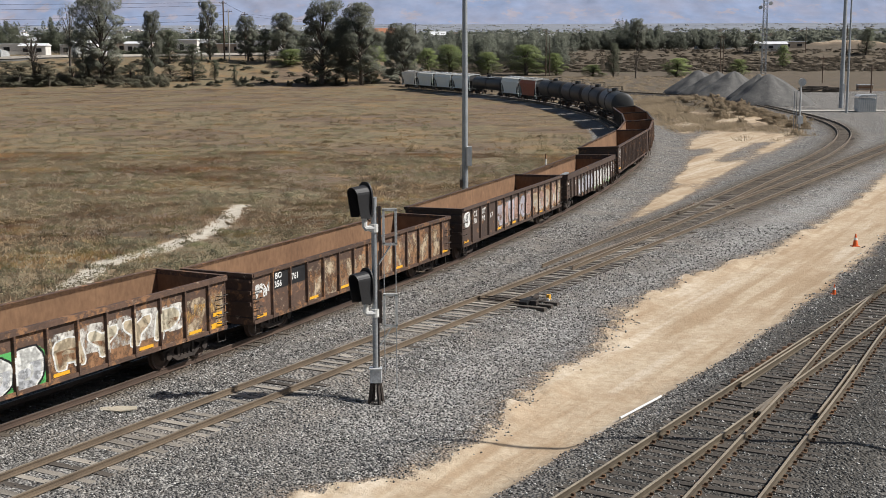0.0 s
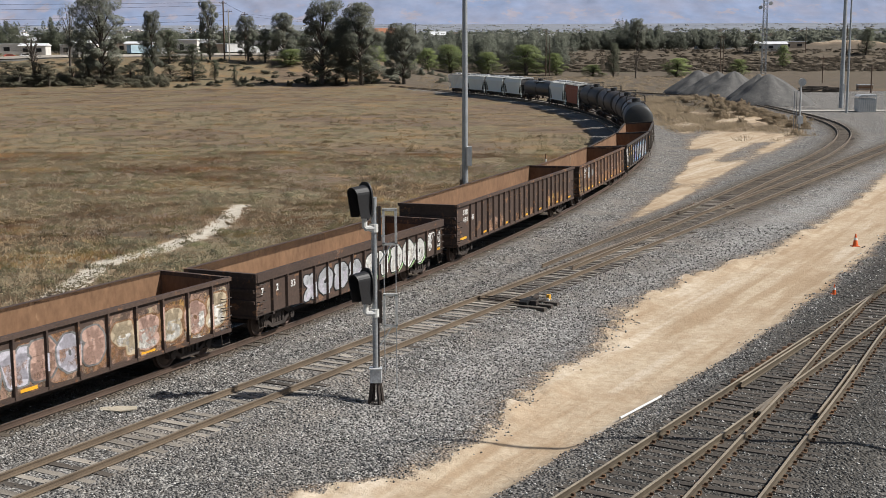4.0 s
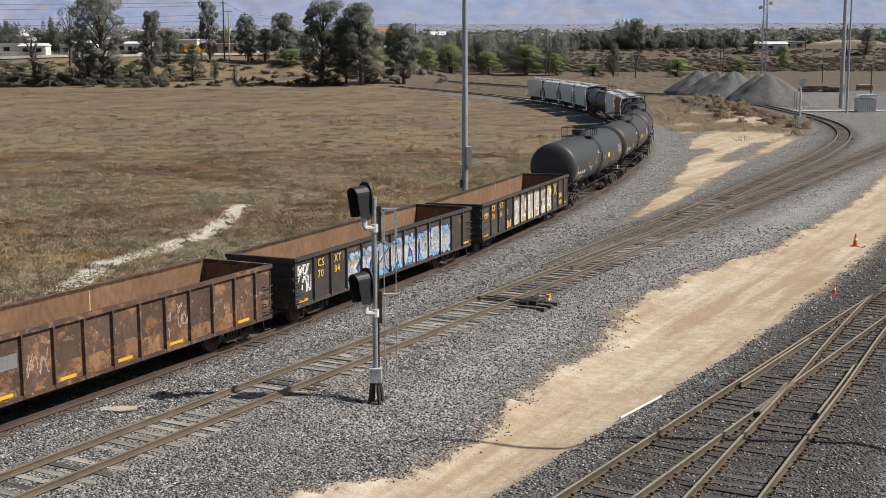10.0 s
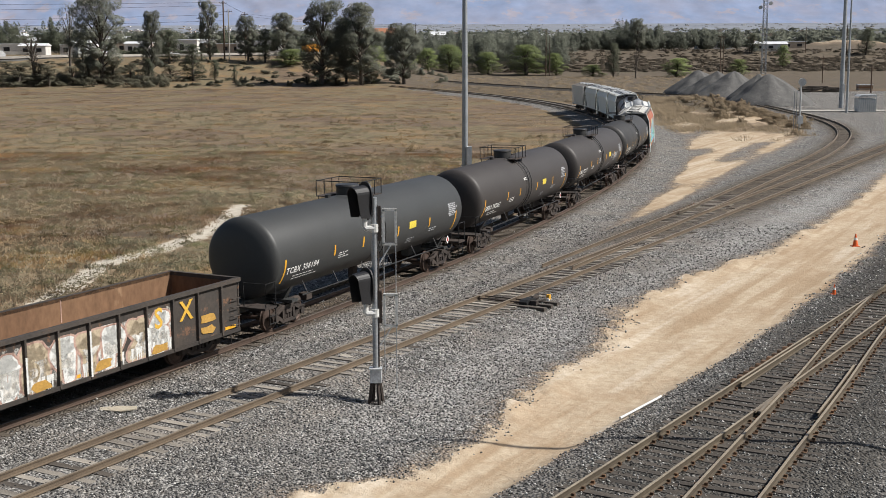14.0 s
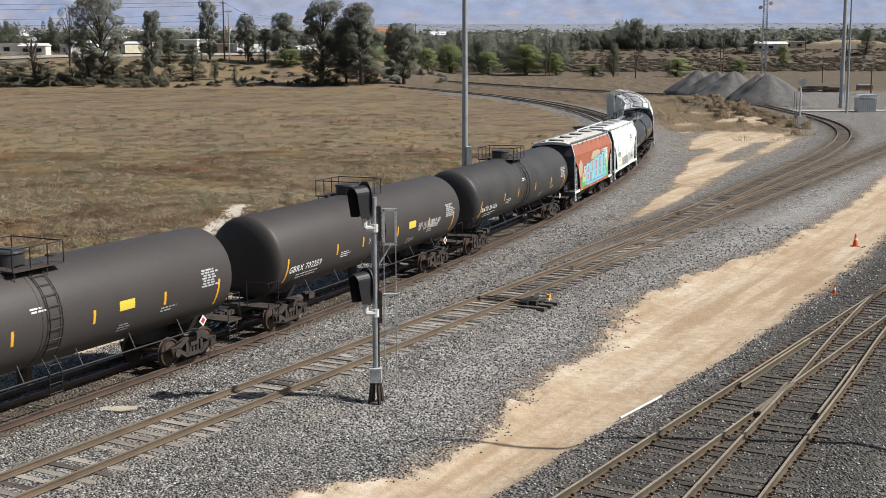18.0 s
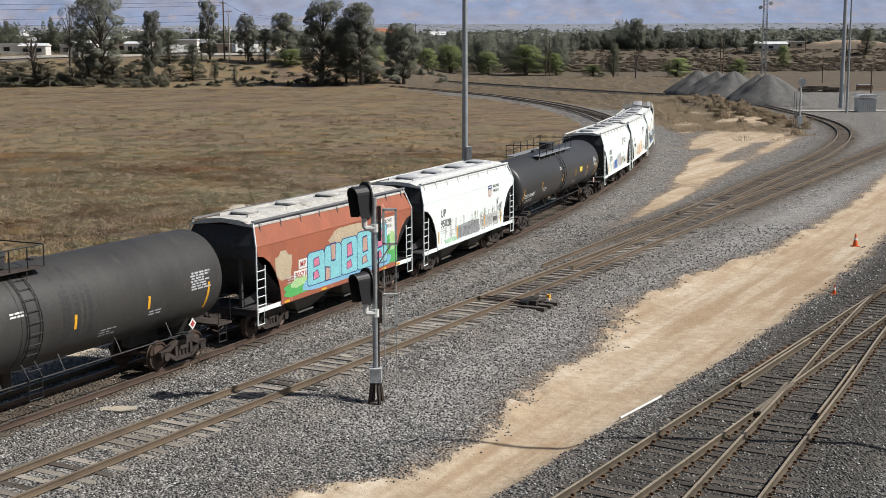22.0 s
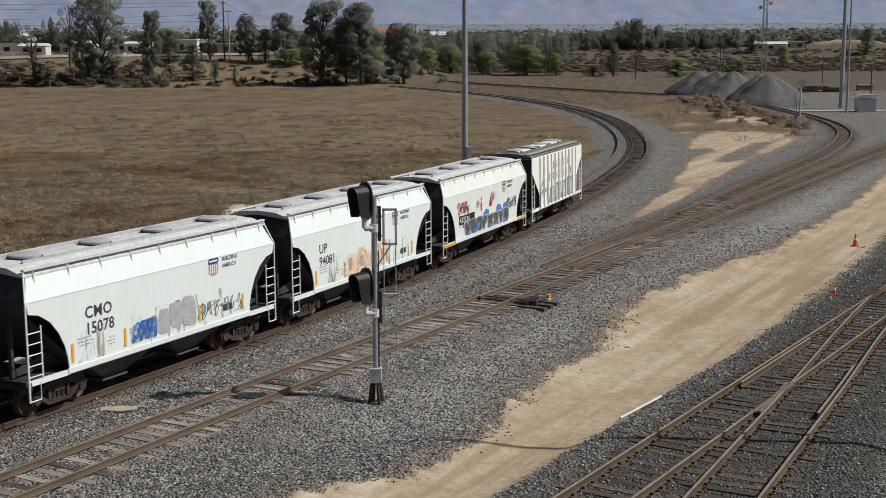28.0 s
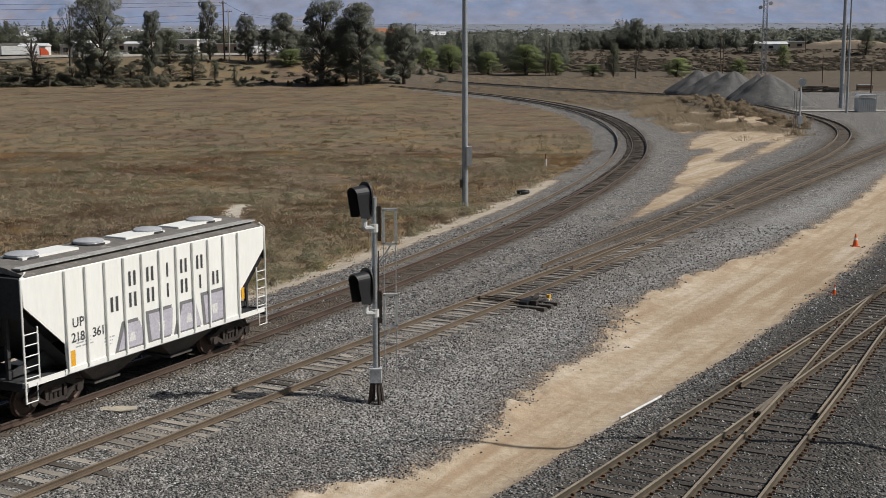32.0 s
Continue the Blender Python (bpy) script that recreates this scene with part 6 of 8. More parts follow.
def signal_mast():
    """Two black hooded heads on a silver mast with a ladder behind it."""
    x, y = -2.01, 36.2
    z = ground_z(x, y)
    t = thing("signal_mast", "silver railway signal mast with two black hooded heads", "railway signal", pose(x, y, z))
    part("mast", G().lathe([(.62, .085), (6.18, .085), (6.20, .0)], 16, "z"), GALV, t, smooth=True)
    base = G()
    for a in range(4):
        c, s = math.cos(a * math.pi / 2 + .5), math.sin(a * math.pi / 2 + .5)
        base.tube([(.24 * c, .24 * s, -.1), (.14 * c, .14 * s, .55), (.09 * c, .09 * s, .95)], .06, 6)
    base.box(-.2, .2, -.2, .2, -.1, .02)
    part("foot", base, CAST, t, "flared dark steel foot")
    part("junction_box", G().box(-.17, .17, -.19, .10, .66, 1.06).box(-.19, .19, -.21, .12, 1.06, 1.09), SILVER, t, "silver metal box")
    face = math.degrees(math.atan2(-.72, -.69))
    for zc in (3.55, 6.08):
        head = part("signal_head", G().prism([(math.copysign(abs(math.cos(a)) ** .8, math.cos(a)) * .31, math.copysign(abs(math.sin(a)) ** .8, math.sin(a)) * .56) for a in np.linspace(0, math.tau, 28, endpoint=False)], -.025, .025, "x"), HOOD, t, "black oval backing plate", at=pose(-.24, -.05, zc, 0, 0, face))
        g = G()
        n = 12
        for x0, x1, r0, r1 in ((.02, .55, .24, .20),):
            ring = []
            for xx, rr, top, low in ((x0, .245, .47, -.50), (x1, .22, .43, -.46)):
                pts = [(-rr, low)] + [(-rr * math.cos(a), top - rr + rr * math.sin(a)) for a in np.linspace(0, math.pi, n)] + [(rr, low)]
                ring.append([(xx - .17 * (xx > .3) * (top - q) / (top - low), p, q) for p, q in pts])
            m = len(ring[0])
            g.add(ring[0] + ring[1], [(i, i + 1, m + i + 1, m + i) for i in range(m - 1)])
            inner = [[(p[0], p[1] * .93, p[2] * .95 - .0) for p in r] for r in ring]
            g.add(inner[0] + inner[1], [(i + 1, i, m + i, m + i + 1) for i in range(m - 1)])
            g.add(ring[1] + inner[1], [(i, i + 1, m + i + 1, m + i) for i in range(m - 1)])
        part("hood", g, HOOD, head, "deep black sun hood")
        part("lens", G().lathe([(.03, .11), (.05, .10), (.06, 0)], 16, "x"), BLACK, head, "unlit dark lens", smooth=True)
        part("arm", G().tube([(0, -.06, zc - .80), (-.24, -.12, zc - .80), (-.27, -.12, zc - .74), (-.27, -.10, zc - .46)], .085, 10).lathe([(zc - .92, .135), (zc - .68, .135)], 12, "z"), FRAME_PAINT, t, "pale painted mounting arm")
    g = G()
    for dx in (.27, .62):
        g.tube([(dx, .12, .35 if dx > .5 else .9), (dx, .12, 5.75 if dx < .5 else 5.6)], .014, 5)
    part("support_rod", g, GALV, t, "pair of thin galvanised rods")
    for z0, z1 in ((4.80, 5.82), (2.35, 3.3)):
        g = G()
        for e0, e1, f0, f1 in ((.24, .31, z0, z1), (.60, .67, z0, z1), (.24, .67, z0 - .035, z0 + .035), (.24, .67, z1 - .035, z1 + .035)):
            g.box(e0, e1, -.05, .02, f0, f1)
        part("guard_frame", g, FRAME_PAINT, t, "pale steel guard frame")
        for p, q in (((.06, 0, z0 + .25), (.26, -.02, z0 + .25)), ((.06, 0, z1 - .2), (.26, -.02, z1 - .2)), ((.06, 0, z0 - .7), (.5, -.02, z0))):
            part("bracket", G().tube([p, q], .025, 5), FRAME_PAINT, t)
        part("case", G().box(.10, .20, -.05, .10, z0 + .1, z1 + .1), CAST, t)
    g = G().tube([(.10, -.02, 1.1), (.12, -.02, 4.6)], .022, 6)
    part("conduit", g, CAST, t)


def light_pole(x, y, h, r0, r1, boxes=True, name="light_pole", label="tall grey steel light pole beside the tracks"):
    z = ground_z(x, y)
    t = thing(name, label, "light pole", pose(x, y, z))
    part("pole", G().lathe([(-.3, r0), (.3, r0), (h * .5, (r0 + r1) / 2), (h, r1), (h + .02, 0)], 16, "z"), GALV, t, smooth=True)
    part("base", G().lathe([(-.3, r0 + .12), (.05, r0 + .12), (.05, r0)], 12, "z"), CONC, t)
    if boxes:
        part("cabinet", G().box(.10, .46, -.38, -.02, 2.85, 4.15), SILVER, t, "grey metal cabinet on the pole")
        part("small_box", G().box(-.36, -.20, -.24, .0, 1.35, 1.9), CAST, t)
        part("conduit", G().tube([(-.28, -.1, 1.9), (-.28, -.1, 2.8), (-.2, -.05, 2.9)], .035, 6), GALV, t)
    elif boxes is None:
        part("arm", G().tube([(0, 0, h - .6), (-.25, -.1, h - .1), (-.9, -.3, h + .15), (-1.5, -.4, h + .1)], .05, 6), GALV, t, "thin curved lamp arm")
    else:
        g = G().tube([(-1.1, 0, h - .2), (1.1, 0, h - .2)], .06, 6)
        for e in (-1.0, 1.0):
            g.box(e - .35, e + .35, -.25, .25, h - .15, h + .1)
        part("crossarm", g, GALV, t)


def small_signal():
    x, y = 44.9, 158
    t = thing("signal_mast", "grey dwarf signal mast beside the spur track", "railway signal", pose(x, y, ground_z(x, y)))
    part("mast", G().lathe([(0, .14), (6.5, .12), (6.6, 0)], 12, "z"), SILVER, t)
    part("signal_head", G().lathe([(-.1, .48), (.1, .48)], 16, "y", (.1, -.2, 6.1)), GALV, t, "round pale signal back")
    part("cabinet", G().box(-.3, .35, -.3, .3, .9, 1.9), SILVER, t)
    g = G()
    for dx in (-.75, -.45):
        g.tube([(dx, 0, 0), (dx, 0, 5.0)], .05, 5)
    for k in np.arange(.5, 5, .5):
        g.tube([(-.75, 0, k), (-.45, 0, k)], .03, 5)
    part("ladder", g, GALV, t)


def switch_machine():
    x, y = 3.05, 50.0
    a = math.degrees(math.atan2(1, .556))
    t = thing("switch_machine", "low black switch machine on long timbers beside the turnout", "switch machine", pose(x, y, -.17, 0, 0, a))
    for e in (-.62, .02, .62):
        part("timber", G().box(e - .12, e + .12, -1.5, 1.0, -.10, .03), TIE, t)
    part("case", G().prism([(-.5, .03), (.4, .03), (.4, .14), (.28, .20), (-.36, .21), (-.5, .14)], -.62, -.28), BLACK, t)
    part("motor", G().lathe([(.40, .07), (.44, .10), (.86, .10), (.90, .06)], 12, "x", (0, -.45, .13)), CAST, t, smooth=True)
    part("gear_cover", G().prism([(-.13, .03), (.13, .03), (.10, .17), (-.08, .18)], -.95, -.66, "y"), CAST, t, at=pose(-.2, 0, 0))
    part("lever", G().tube([(.1, -.8, .10), (.75, -.95, .12), (.95, -.95, .2)], .03, 6), CAST, t)
    for e in (-.28, .22):
        part("rod", G().tube([(e, -.3, .08), (e, 1.6, .08)], .028, 6), CAST, t)
    part("warning_tag", G().box(.82, .96, -1.02, -.88, .05, .26), YELLOW, t, "yellow tag")
    part("warning_tag", G().box(.66, .76, -1.06, -.96, .03, .12), WHITE, t, "white tag")


def cone(x, y, size=1.0):
    t = thing("traffic_cone", "orange traffic cone with a white band on dirt", "traffic cone", pose(x, y, ground_z(x, y)), group="traffic cones")
    t.scale = (size, size, size)
    part("base", G().box(-.2, .2, -.2, .2, 0, .04), ORANGE, t)
    part("body", G().lathe([(.04, .15), (.68, .03), (.7, 0)], 16, "z"), ORANGE, t, smooth=True)
    part("band", G().lathe([(.34, .105), (.48, .078)], 16, "z"), WHITE, t, "white reflective band", smooth=True)


BRACE = fix(G().prism([(-.17, -.17), (.17, -.17), (.12, -.02), (-.05, -.02)], -.09, .09).mesh("brace", PLATE))


def extras():
    # loose rail beside the loop, pipe, debris
    t = thing("spare_rail", "rusty spare rail lying beside the loop track", "rail")
    part("rail", rail_mesh(LOOP, -3, 235, lambda s: -.7525 - .95 - .55 * np.clip((s - 20) / 40, 0, 1), lambda s: -.03 + 0 * s, 1.0), None, t)
    g = G().tube([(5.03, 34.5, ground_z(5.03, 34.5) + .08), (6.5, 36.25, ground_z(6.5, 36.25) + .10)], .036, 8)
    solid("plastic_pipe", g, WHITE, "white plastic pipe lying on the dirt", "pipe")
    g = G().prism([(-.5, -.15), (.1, -.28), (.55, -.05), (.5, .2), (-.1, .26), (-.55, .1)], 0, .03, "z")
    solid("cardboard_sheet", g, mat("weathered_cardboard", (.46, .41, .32), (.38, .33, .26), rough=.9), "weathered pale cardboard sheet on ballast", "litter", pose(-9.4, 35.0, ground_z(-9.4, 35) + .02))
    g = G().lathe([(-.13, .25), (-.13, .42), (-.05, .48), (.08, .48), (.16, .42), (.16, .25), (-.13, .25)], 18, "z")
    solid("old_tyre", g, BLACK, "old black tyre lying in weeds", "tyre", pose(5.9, 91.5, ground_z(5.9, 91.5) + .14))
    t = thing("marker_post", "white marker post with a red top", "marker post", pose(9.15, 111, ground_z(9.15, 111)))
    part("post", G().lathe([(-.1, .07), (.75, .07)], 8, "z"), WHITE, t)
    part("cap", G().lathe([(.75, .075), (1.2, .075), (1.22, 0)], 8, "z"), PAINTS["tan"], t)
    # guard rails and frogs of the turnouts
    for line, s0, s1, off in ((YARD, 29.3, 35.5, -.7525 + .16), (LADDER, 27.0, 33.0, .7525 - .15), (SPUR, 33.5, 38.2, -.7525 + .15), (MAIN, 76.5, 81, .7525 - .15)):
        t = thing("guard_rail", "dark bolted guard rail in a turnout", "guard rail", group="guard rails")
        part("rail", rail_mesh(line, s0, s1, off, steel=(RAIL_SHADE, RAIL_DUSTY)), None, t)
        for k in (np.arange(s0 + .3, s1, .55) if line is YARD or line is SPUR else ()):
            x, y, h = along(line, k)
            o = off + (.14 if off > 0 else -.14) * 2.2
            part("brace", BRACE, None, t, at=pose(x + o * math.sin(h), y - o * math.cos(h), 0, 0, 0, math.degrees(h)))
    t = thing("frog", "polished steel crossing frog in the yard turnout", "rail frog")
    fx, fy = 9.55, 35.2
    g = G()
    for d, o in ((.647, 0), (.522, 0)):
        n = math.hypot(d, 1)
        ux, uy = d / n, 1 / n
        for a, b in ((-1.6, 1.9),):
            px, py = -uy * .04, ux * .04
            g.add([(fx + ux * s - px * k, fy + uy * s - py * k, zz) for s in (a, b) for k in (-1, 1) for zz in (-.05, .012 + .002 * (d > .6))], [(0, 1, 3, 2), (4, 6, 7, 5), (0, 4, 5, 1), (2, 3, 7, 6), (1, 5, 7, 3), (0, 2, 6, 4)])
    part("casting", g, RAIL_HEAD, t)
    # points of the main turnout
    t = thing("switch_point", "dark switch point rail lying against the stock rail", "switch rail")
    part("rail", rail_mesh(MAIN, 46, 66, lambda s: -.7525 + .10 + .02 * np.clip(s - 60, 0, 9)), None, t)
    t = thing("switch_timbers", "long dark timbers under the main turnout", "switch ties")
    for k in np.arange(44.0, 60, .56):
        x, y, h = along(MAIN, k)
        part("timber", G().box(-1.38, 1.45, -.12, .12, -.36, -.178), TIE, t, at=pose(x, y, 0, 0, 0, math.degrees(h) - 90))


def pole_line():
    """Timber and steel line poles with their wires."""
    tops = []
    for x, y, h, r, mat_ in ((-72.3, 421, 19.5, .30, POLE_WOOD), (-71.0, 423, 16.4, .22, CONC), (-65.7, 424, 15.4, .17, POLE_WOOD), (-79.8, 420, 14.4, .15, POLE_WOOD), (-58.4, 420, 10.4, .13, POLE_WOOD),
                             (38.8, 474, 17.2, .18, POLE_WOOD), (40.2, 474, 16.4, .16, POLE_WOOD), (106.3, 484, 15.0, .20, POLE_WOOD), (107.6, 485, 14.4, .16, POLE_WOOD), (144.6, 596, 9.6, .2, POLE_WOOD), (170.7, 596, 12.0, .2, POLE_WOOD),
                             (111.3, 370, 8.0, .16, POLE_WOOD), (98.8, 290.8, 6.4, .18, POLE_WOOD), (188.2, 590, 14.2, .22, POLE_WOOD), (-11.6, 560, 16, .2, POLE_WOOD)):
        z = ground_z(x, y)
        t = thing("utility_pole", "tall weathered utility pole with crossarms", "utility pole", pose(x, y, z), group="line poles")
        part("pole", G().lathe([(-.5, r), (h, r * .7), (h + .01, 0)], 8, "z"), mat_, t)
        g = G().box(-1.2, 1.2, -.08, .08, h - .9, h - .75)
        for e in (-1.1, -.5, .5, 1.1):
            g.lathe([(h - .75, .07), (h - .5, .07)], 6, "z", (e, 0, 0))
        part("crossarm", g, POLE_WOOD, t)
        tops.append(Vector((x, y, z + h - .5)))
    runs = [(Vector((-330, 380, 24.5)), tops[0] + Vector((0, 0, -1))), (Vector((-330, 380, 21)), tops[0] + Vector((0, 0, -4))), (Vector((-330, 380, 28)), tops[0]), (Vector((-330, 380, 19)), tops[0] + Vector((0, 0, -6))),
            (tops[0], tops[2]), (tops[2], Vector((-11.6, 560, tops[14].z))), (tops[2] + Vector((0, 0, -.8)), tops[14] + Vector((0, 0, -.8))), (tops[14], tops[5] + Vector((0, 60, 0))), (tops[0] + Vector((0, 0, -3)), tops[3])]
    for a, b in runs:
        pts = [a.lerp(b, k / 14) - Vector((0, 0, 6 * (k / 14) * (1 - k / 14) * (a - b).length / 200)) for k in range(15)]
        solid("power_line", G().tube(pts, .035, 4, caps=False), BLACK, "black overhead power line between poles", "power line", group="overhead wires")


def lattice_tower():
    x, y, h, w = 123.4, 486, 42, 1.5
    t = thing("lattice_tower", "tall grey lattice radio tower", "radio tower", pose(x, y, ground_z(x, y)))
    for sx, sy in ((-1, -1), (1, -1), (1, 1), (-1, 1)):
        part("leg", G().tube([(sx * w * .55, sy * w * .55, -.3), (sx * w * .4, sy * w * .4, h)], .11, 5), GALV, t)
    g = G()
    k, f = 0.0, 1
    while k < h - 1.6:
        for sx, sy, ex, ey in ((-1, -1, 1, -1), (1, -1, 1, 1), (1, 1, -1, 1), (-1, 1, -1, -1)):
            c = w * (.55 - .15 * k / h)
            g.tube([(sx * c, sy * c, k), (ex * c, ey * c, k + 1.6)], .05, 4).tube([(sx * c, sy * c, k), (ex * c, ey * c, k)], .05, 4)
        k += 1.6
    part("bracing", g, GALV, t)
    for e, zz in ((-1.9, 25), (1.9, 26.5), (1.6, 30), (-1.5, 33)):
        part("antenna", G().lathe([(-.4, .7), (.4, .7)], 10, "y", (e, 0, zz)), SILVER, t, "pale antenna dish")


def gravel_pile(x, y, r, h, seed, stretch=1.0):
    g = G()
    rnd = random.Random(seed)
    n, m = 64, 16
    ph = [rnd.uniform(0, 6) for _ in range(4)]
    V = []
    for i in range(m + 1):
        q = i / m
        for k in range(n):
            a = k * math.tau / n
            rr = r * q * (1 + .06 * math.sin(3 * a + ph[0]) + .04 * math.sin(7 * a + ph[1]))
            px, py = rr * math.cos(a) * stretch, rr * math.sin(a)
            zz = h * (1.06 - math.hypot(q, .06 + .05 * (seed % 3 == 1))) - .02 * h * math.sin(2 * a + ph[2]) * q + (.34 * noise.noise((px * .5 + seed, py * .5, 0)) + .30 * q * noise.noise((a * 7, q * 1.5, seed))) * (1 - q * .5)
            V.append((px, py, max(zz, 0) - (.3 if i == m else 0)))
    F = [(i * n + k, i * n + (k + 1) % n, (i + 1) * n + (k + 1) % n, (i + 1) * n + k) for i in range(m) for k in range(n)] + [tuple(range(n))]
    g.add(V, F)
    solid("stone_heap", g, GRAVEL_PILE, "tall heap of crushed grey gravel", "gravel pile", pose(x, y, ground_z(x, y)), group="gravel piles", smooth=True)


GRAVEL_PILE = mat("crushed_gravel", (.135, .130, .124), (.092, .090, .088), rough=.95, big=.9, fine=3.5, bump=1.0, c3=(.175, .168, .158), third=.6)
signal_mast()
light_pole(1.53, 85.6, 19, .22, .15)
light_pole(69.0, 218, 25, .40, .26, name="light_pole", label="tall thick steel pole on the gravel yard")
light_pole(65.2, 203, 20.5, .20, .12, boxes=False, label="slim tall lamp pole on the gravel yard")
light_pole(16.8, 31.0, 17.3, .12, .08, boxes=None, label="slim steel lamp pole beside the yard tracks")
small_signal()
switch_machine()
cone(22.2, 66.6)
cone(16.6, 52.2, .62)
extras()
pole_line()
lattice_tower()
gravel_pile(58.6, 288, 8.2, 5.6, 1, 1.0)
gravel_pile(59.3, 273, 8.0, 5.5, 2, 1.0)
gravel_pile(60.3, 262, 8.4, 5.6, 3, 1.05)
gravel_pile(61.8, 247, 6.6, 5.4, 5, .95)
gravel_pile(60.0, 231.5, 7.4, 5.9, 4, 1.08)


def yard_clutter():
    x, y = 69.0, 205.5
    t = thing("equipment_cage", "pale wire mesh equipment cage with a white roof", "equipment cage", pose(x, y, ground_z(x, y)))
    g = G()
    for ex in np.linspace(-1.7, 1.7, 9):
        for ey in (-1.4, 1.4):
            g.tube([(ex, ey, 0), (ex, ey, 3.1)], .03, 4)
    for zz in (0.05, 1.0, 2.0, 3.1):
        g.tube([(-1.7, -1.4, zz), (1.7, -1.4, zz), (1.7, 1.4, zz), (-1.7, 1.4, zz), (-1.7, -1.4, zz)], .03, 4)
    part("mesh_wall", g, GALV, t)
    part("wall_panel", G().box(-1.66, 1.66, -1.36, 1.36, .05, 2.7), FRAME_PAINT, t, "pale translucent sheet cladding")
    t.scale = (.82, .82, .82)
    part("roof", G().prism([(-1.9, 3.1), (1.9, 3.1), (1.6, 3.45), (-1.2, 3.45)], -1.5, 1.5), SILVER, t)
    part("cabinet", G().box(-.6, .5, -.5, .5, 0, 2.2), CONC, t)
    rnd = random.Random(5)
    x, y = 89, 297
    t = thing("timber_stack", "stack of old dark railway ties", "timber stack", pose(x, y, ground_z(x, y)))
    for k in range(44):
        a, b = rnd.uniform(-6, 5), rnd.uniform(-1.5, 1.5)
        lv = .28 * (k // 9)
        part("tie", G().box(-1.3, 1.3, -.13, .13, 0, .24), TIE, t, at=pose(a * (1 - lv * .4), b, lv, 0, rnd.uniform(-4, 4), rnd.uniform(-12, 12)))
    x, y = 103.7, 310
    t = thing("freight_crate", "weathered pale wooden crate with a red band", "crate", pose(x, y, ground_z(x, y)))
    part("box", G().box(-1.7, 1.7, -1, 1, 0, 1.3), mat("weathered_board", (.42, .36, .3), (.3, .25, .2), rough=.9), t)
    part("band", G().box(-1.71, 1.71, -1.01, 1.01, .5, 1.0), PAINTS["tan"], t)
    part("roof", G().box(-1.8, 1.8, -1.1, 1.1, 1.3, 1.45), SILVER, t)
    me = G().box(-34, 60, -2.2, 2.2, -.3, .06)
    solid("concrete_apron", me, CONC, "pale concrete apron across the gravel yard", "concrete apron", pose(92, 207, ground_z(92, 207), 0, 0, -2), kind="structure")


yard_clutter()


# ---- plants ----
FAR_LINE = spline([(-60, 600), (-16.8, 452), (0, 401), (18.4, 349), (36.5, 304), (47, 280), (62, 248)], 1.0)


def leaf_mat(name, a, b, c=None, patchy=False):
    """Leaves or blades: a tone per leaf, shaded with the roundness of their clump."""
    m = bpy.data.materials.new(name)
    m.use_nodes = True
    N, L = m.node_tree.nodes, m.node_tree.links
    p = N["Principled BSDF"]
    p.inputs["Roughness"].default_value, p.inputs["Specular IOR Level"].default_value = .8, .08
    geo, info = N.new("ShaderNodeNewGeometry"), N.new("ShaderNodeObjectInfo")
    r = N.new("ShaderNodeValToRGB")
    r.color_ramp.elements[0].color, r.color_ramp.elements[1].color = (*a, 1), (*b, 1)
    if c:
        e = r.color_ramp.elements.new(.8)
        e.color = (*c, 1)
    L.new(geo.outputs["Random Per Island"], r.inputs[0])
    j = N.new("ShaderNodeMapRange")
    j.inputs[3].default_value, j.inputs[4].default_value = .8, 1.2
    L.new(info.outputs["Random"], j.inputs[0])
    x = N.new("ShaderNodeMix")
    x.data_type, x.blend_type = "RGBA", "MULTIPLY"
    x.inputs[0].default_value = 1
    L.new(r.outputs[0], x.inputs[6])
    L.new(j.outputs[0], x.inputs[7])
    if patchy:
        for size, lo, hi, tone in ((.05, .48, .60, (.80, .68, .66, 1)), (.16, .50, .62, (.70, .60, .56, 1)), (.13, .46, .34, (1.30, 1.08, .82, 1)), (.4, .52, .62, (.80, .86, .72, 1))):
            n, r, y = N.new("ShaderNodeTexNoise"), N.new("ShaderNodeMapRange"), N.new("ShaderNodeMix")
            n.inputs["Scale"].default_value, n.inputs["Detail"].default_value = size, 5
            r.inputs[1].default_value, r.inputs[2].default_value = lo, hi
            y.data_type, y.blend_type = "RGBA", "MULTIPLY"
            y.inputs[7].default_value = tone
            L.new(geo.outputs["Position"], n.inputs["Vector"])
            L.new(n.outputs["Fac"], r.inputs[0])
            L.new(r.outputs[0], y.inputs[0])
            L.new(x.outputs[2], y.inputs[6])
            x = y
    L.new(x.outputs[2], p.inputs["Base Color"])
    puff, turn = N.new("ShaderNodeAttribute"), N.new("ShaderNodeVectorTransform")
    puff.attribute_name = "puff"
    turn.vector_type, turn.convert_from, turn.convert_to = "NORMAL", "OBJECT", "WORLD"
    L.new(puff.outputs["Vector"], turn.inputs[0])
    L.new(turn.outputs[0], p.inputs["Normal"])
    tr, ms, flip = N.new("ShaderNodeBsdfTranslucent"), N.new("ShaderNodeAddShader"), N.new("ShaderNodeVectorMath")
    flip.operation = "SCALE"
    flip.inputs["Scale"].default_value = -1.0
    L.new(turn.outputs[0], flip.inputs[0])
    L.new(flip.outputs[0], tr.inputs["Normal"])
    L.new(x.outputs[2], tr.inputs["Color"])
    L.new(p.outputs[0], ms.inputs[0])
    L.new(tr.outputs[0], ms.inputs[1])
    L.new(ms.outputs[0], N["Material Output"].inputs["Surface"])
    return m


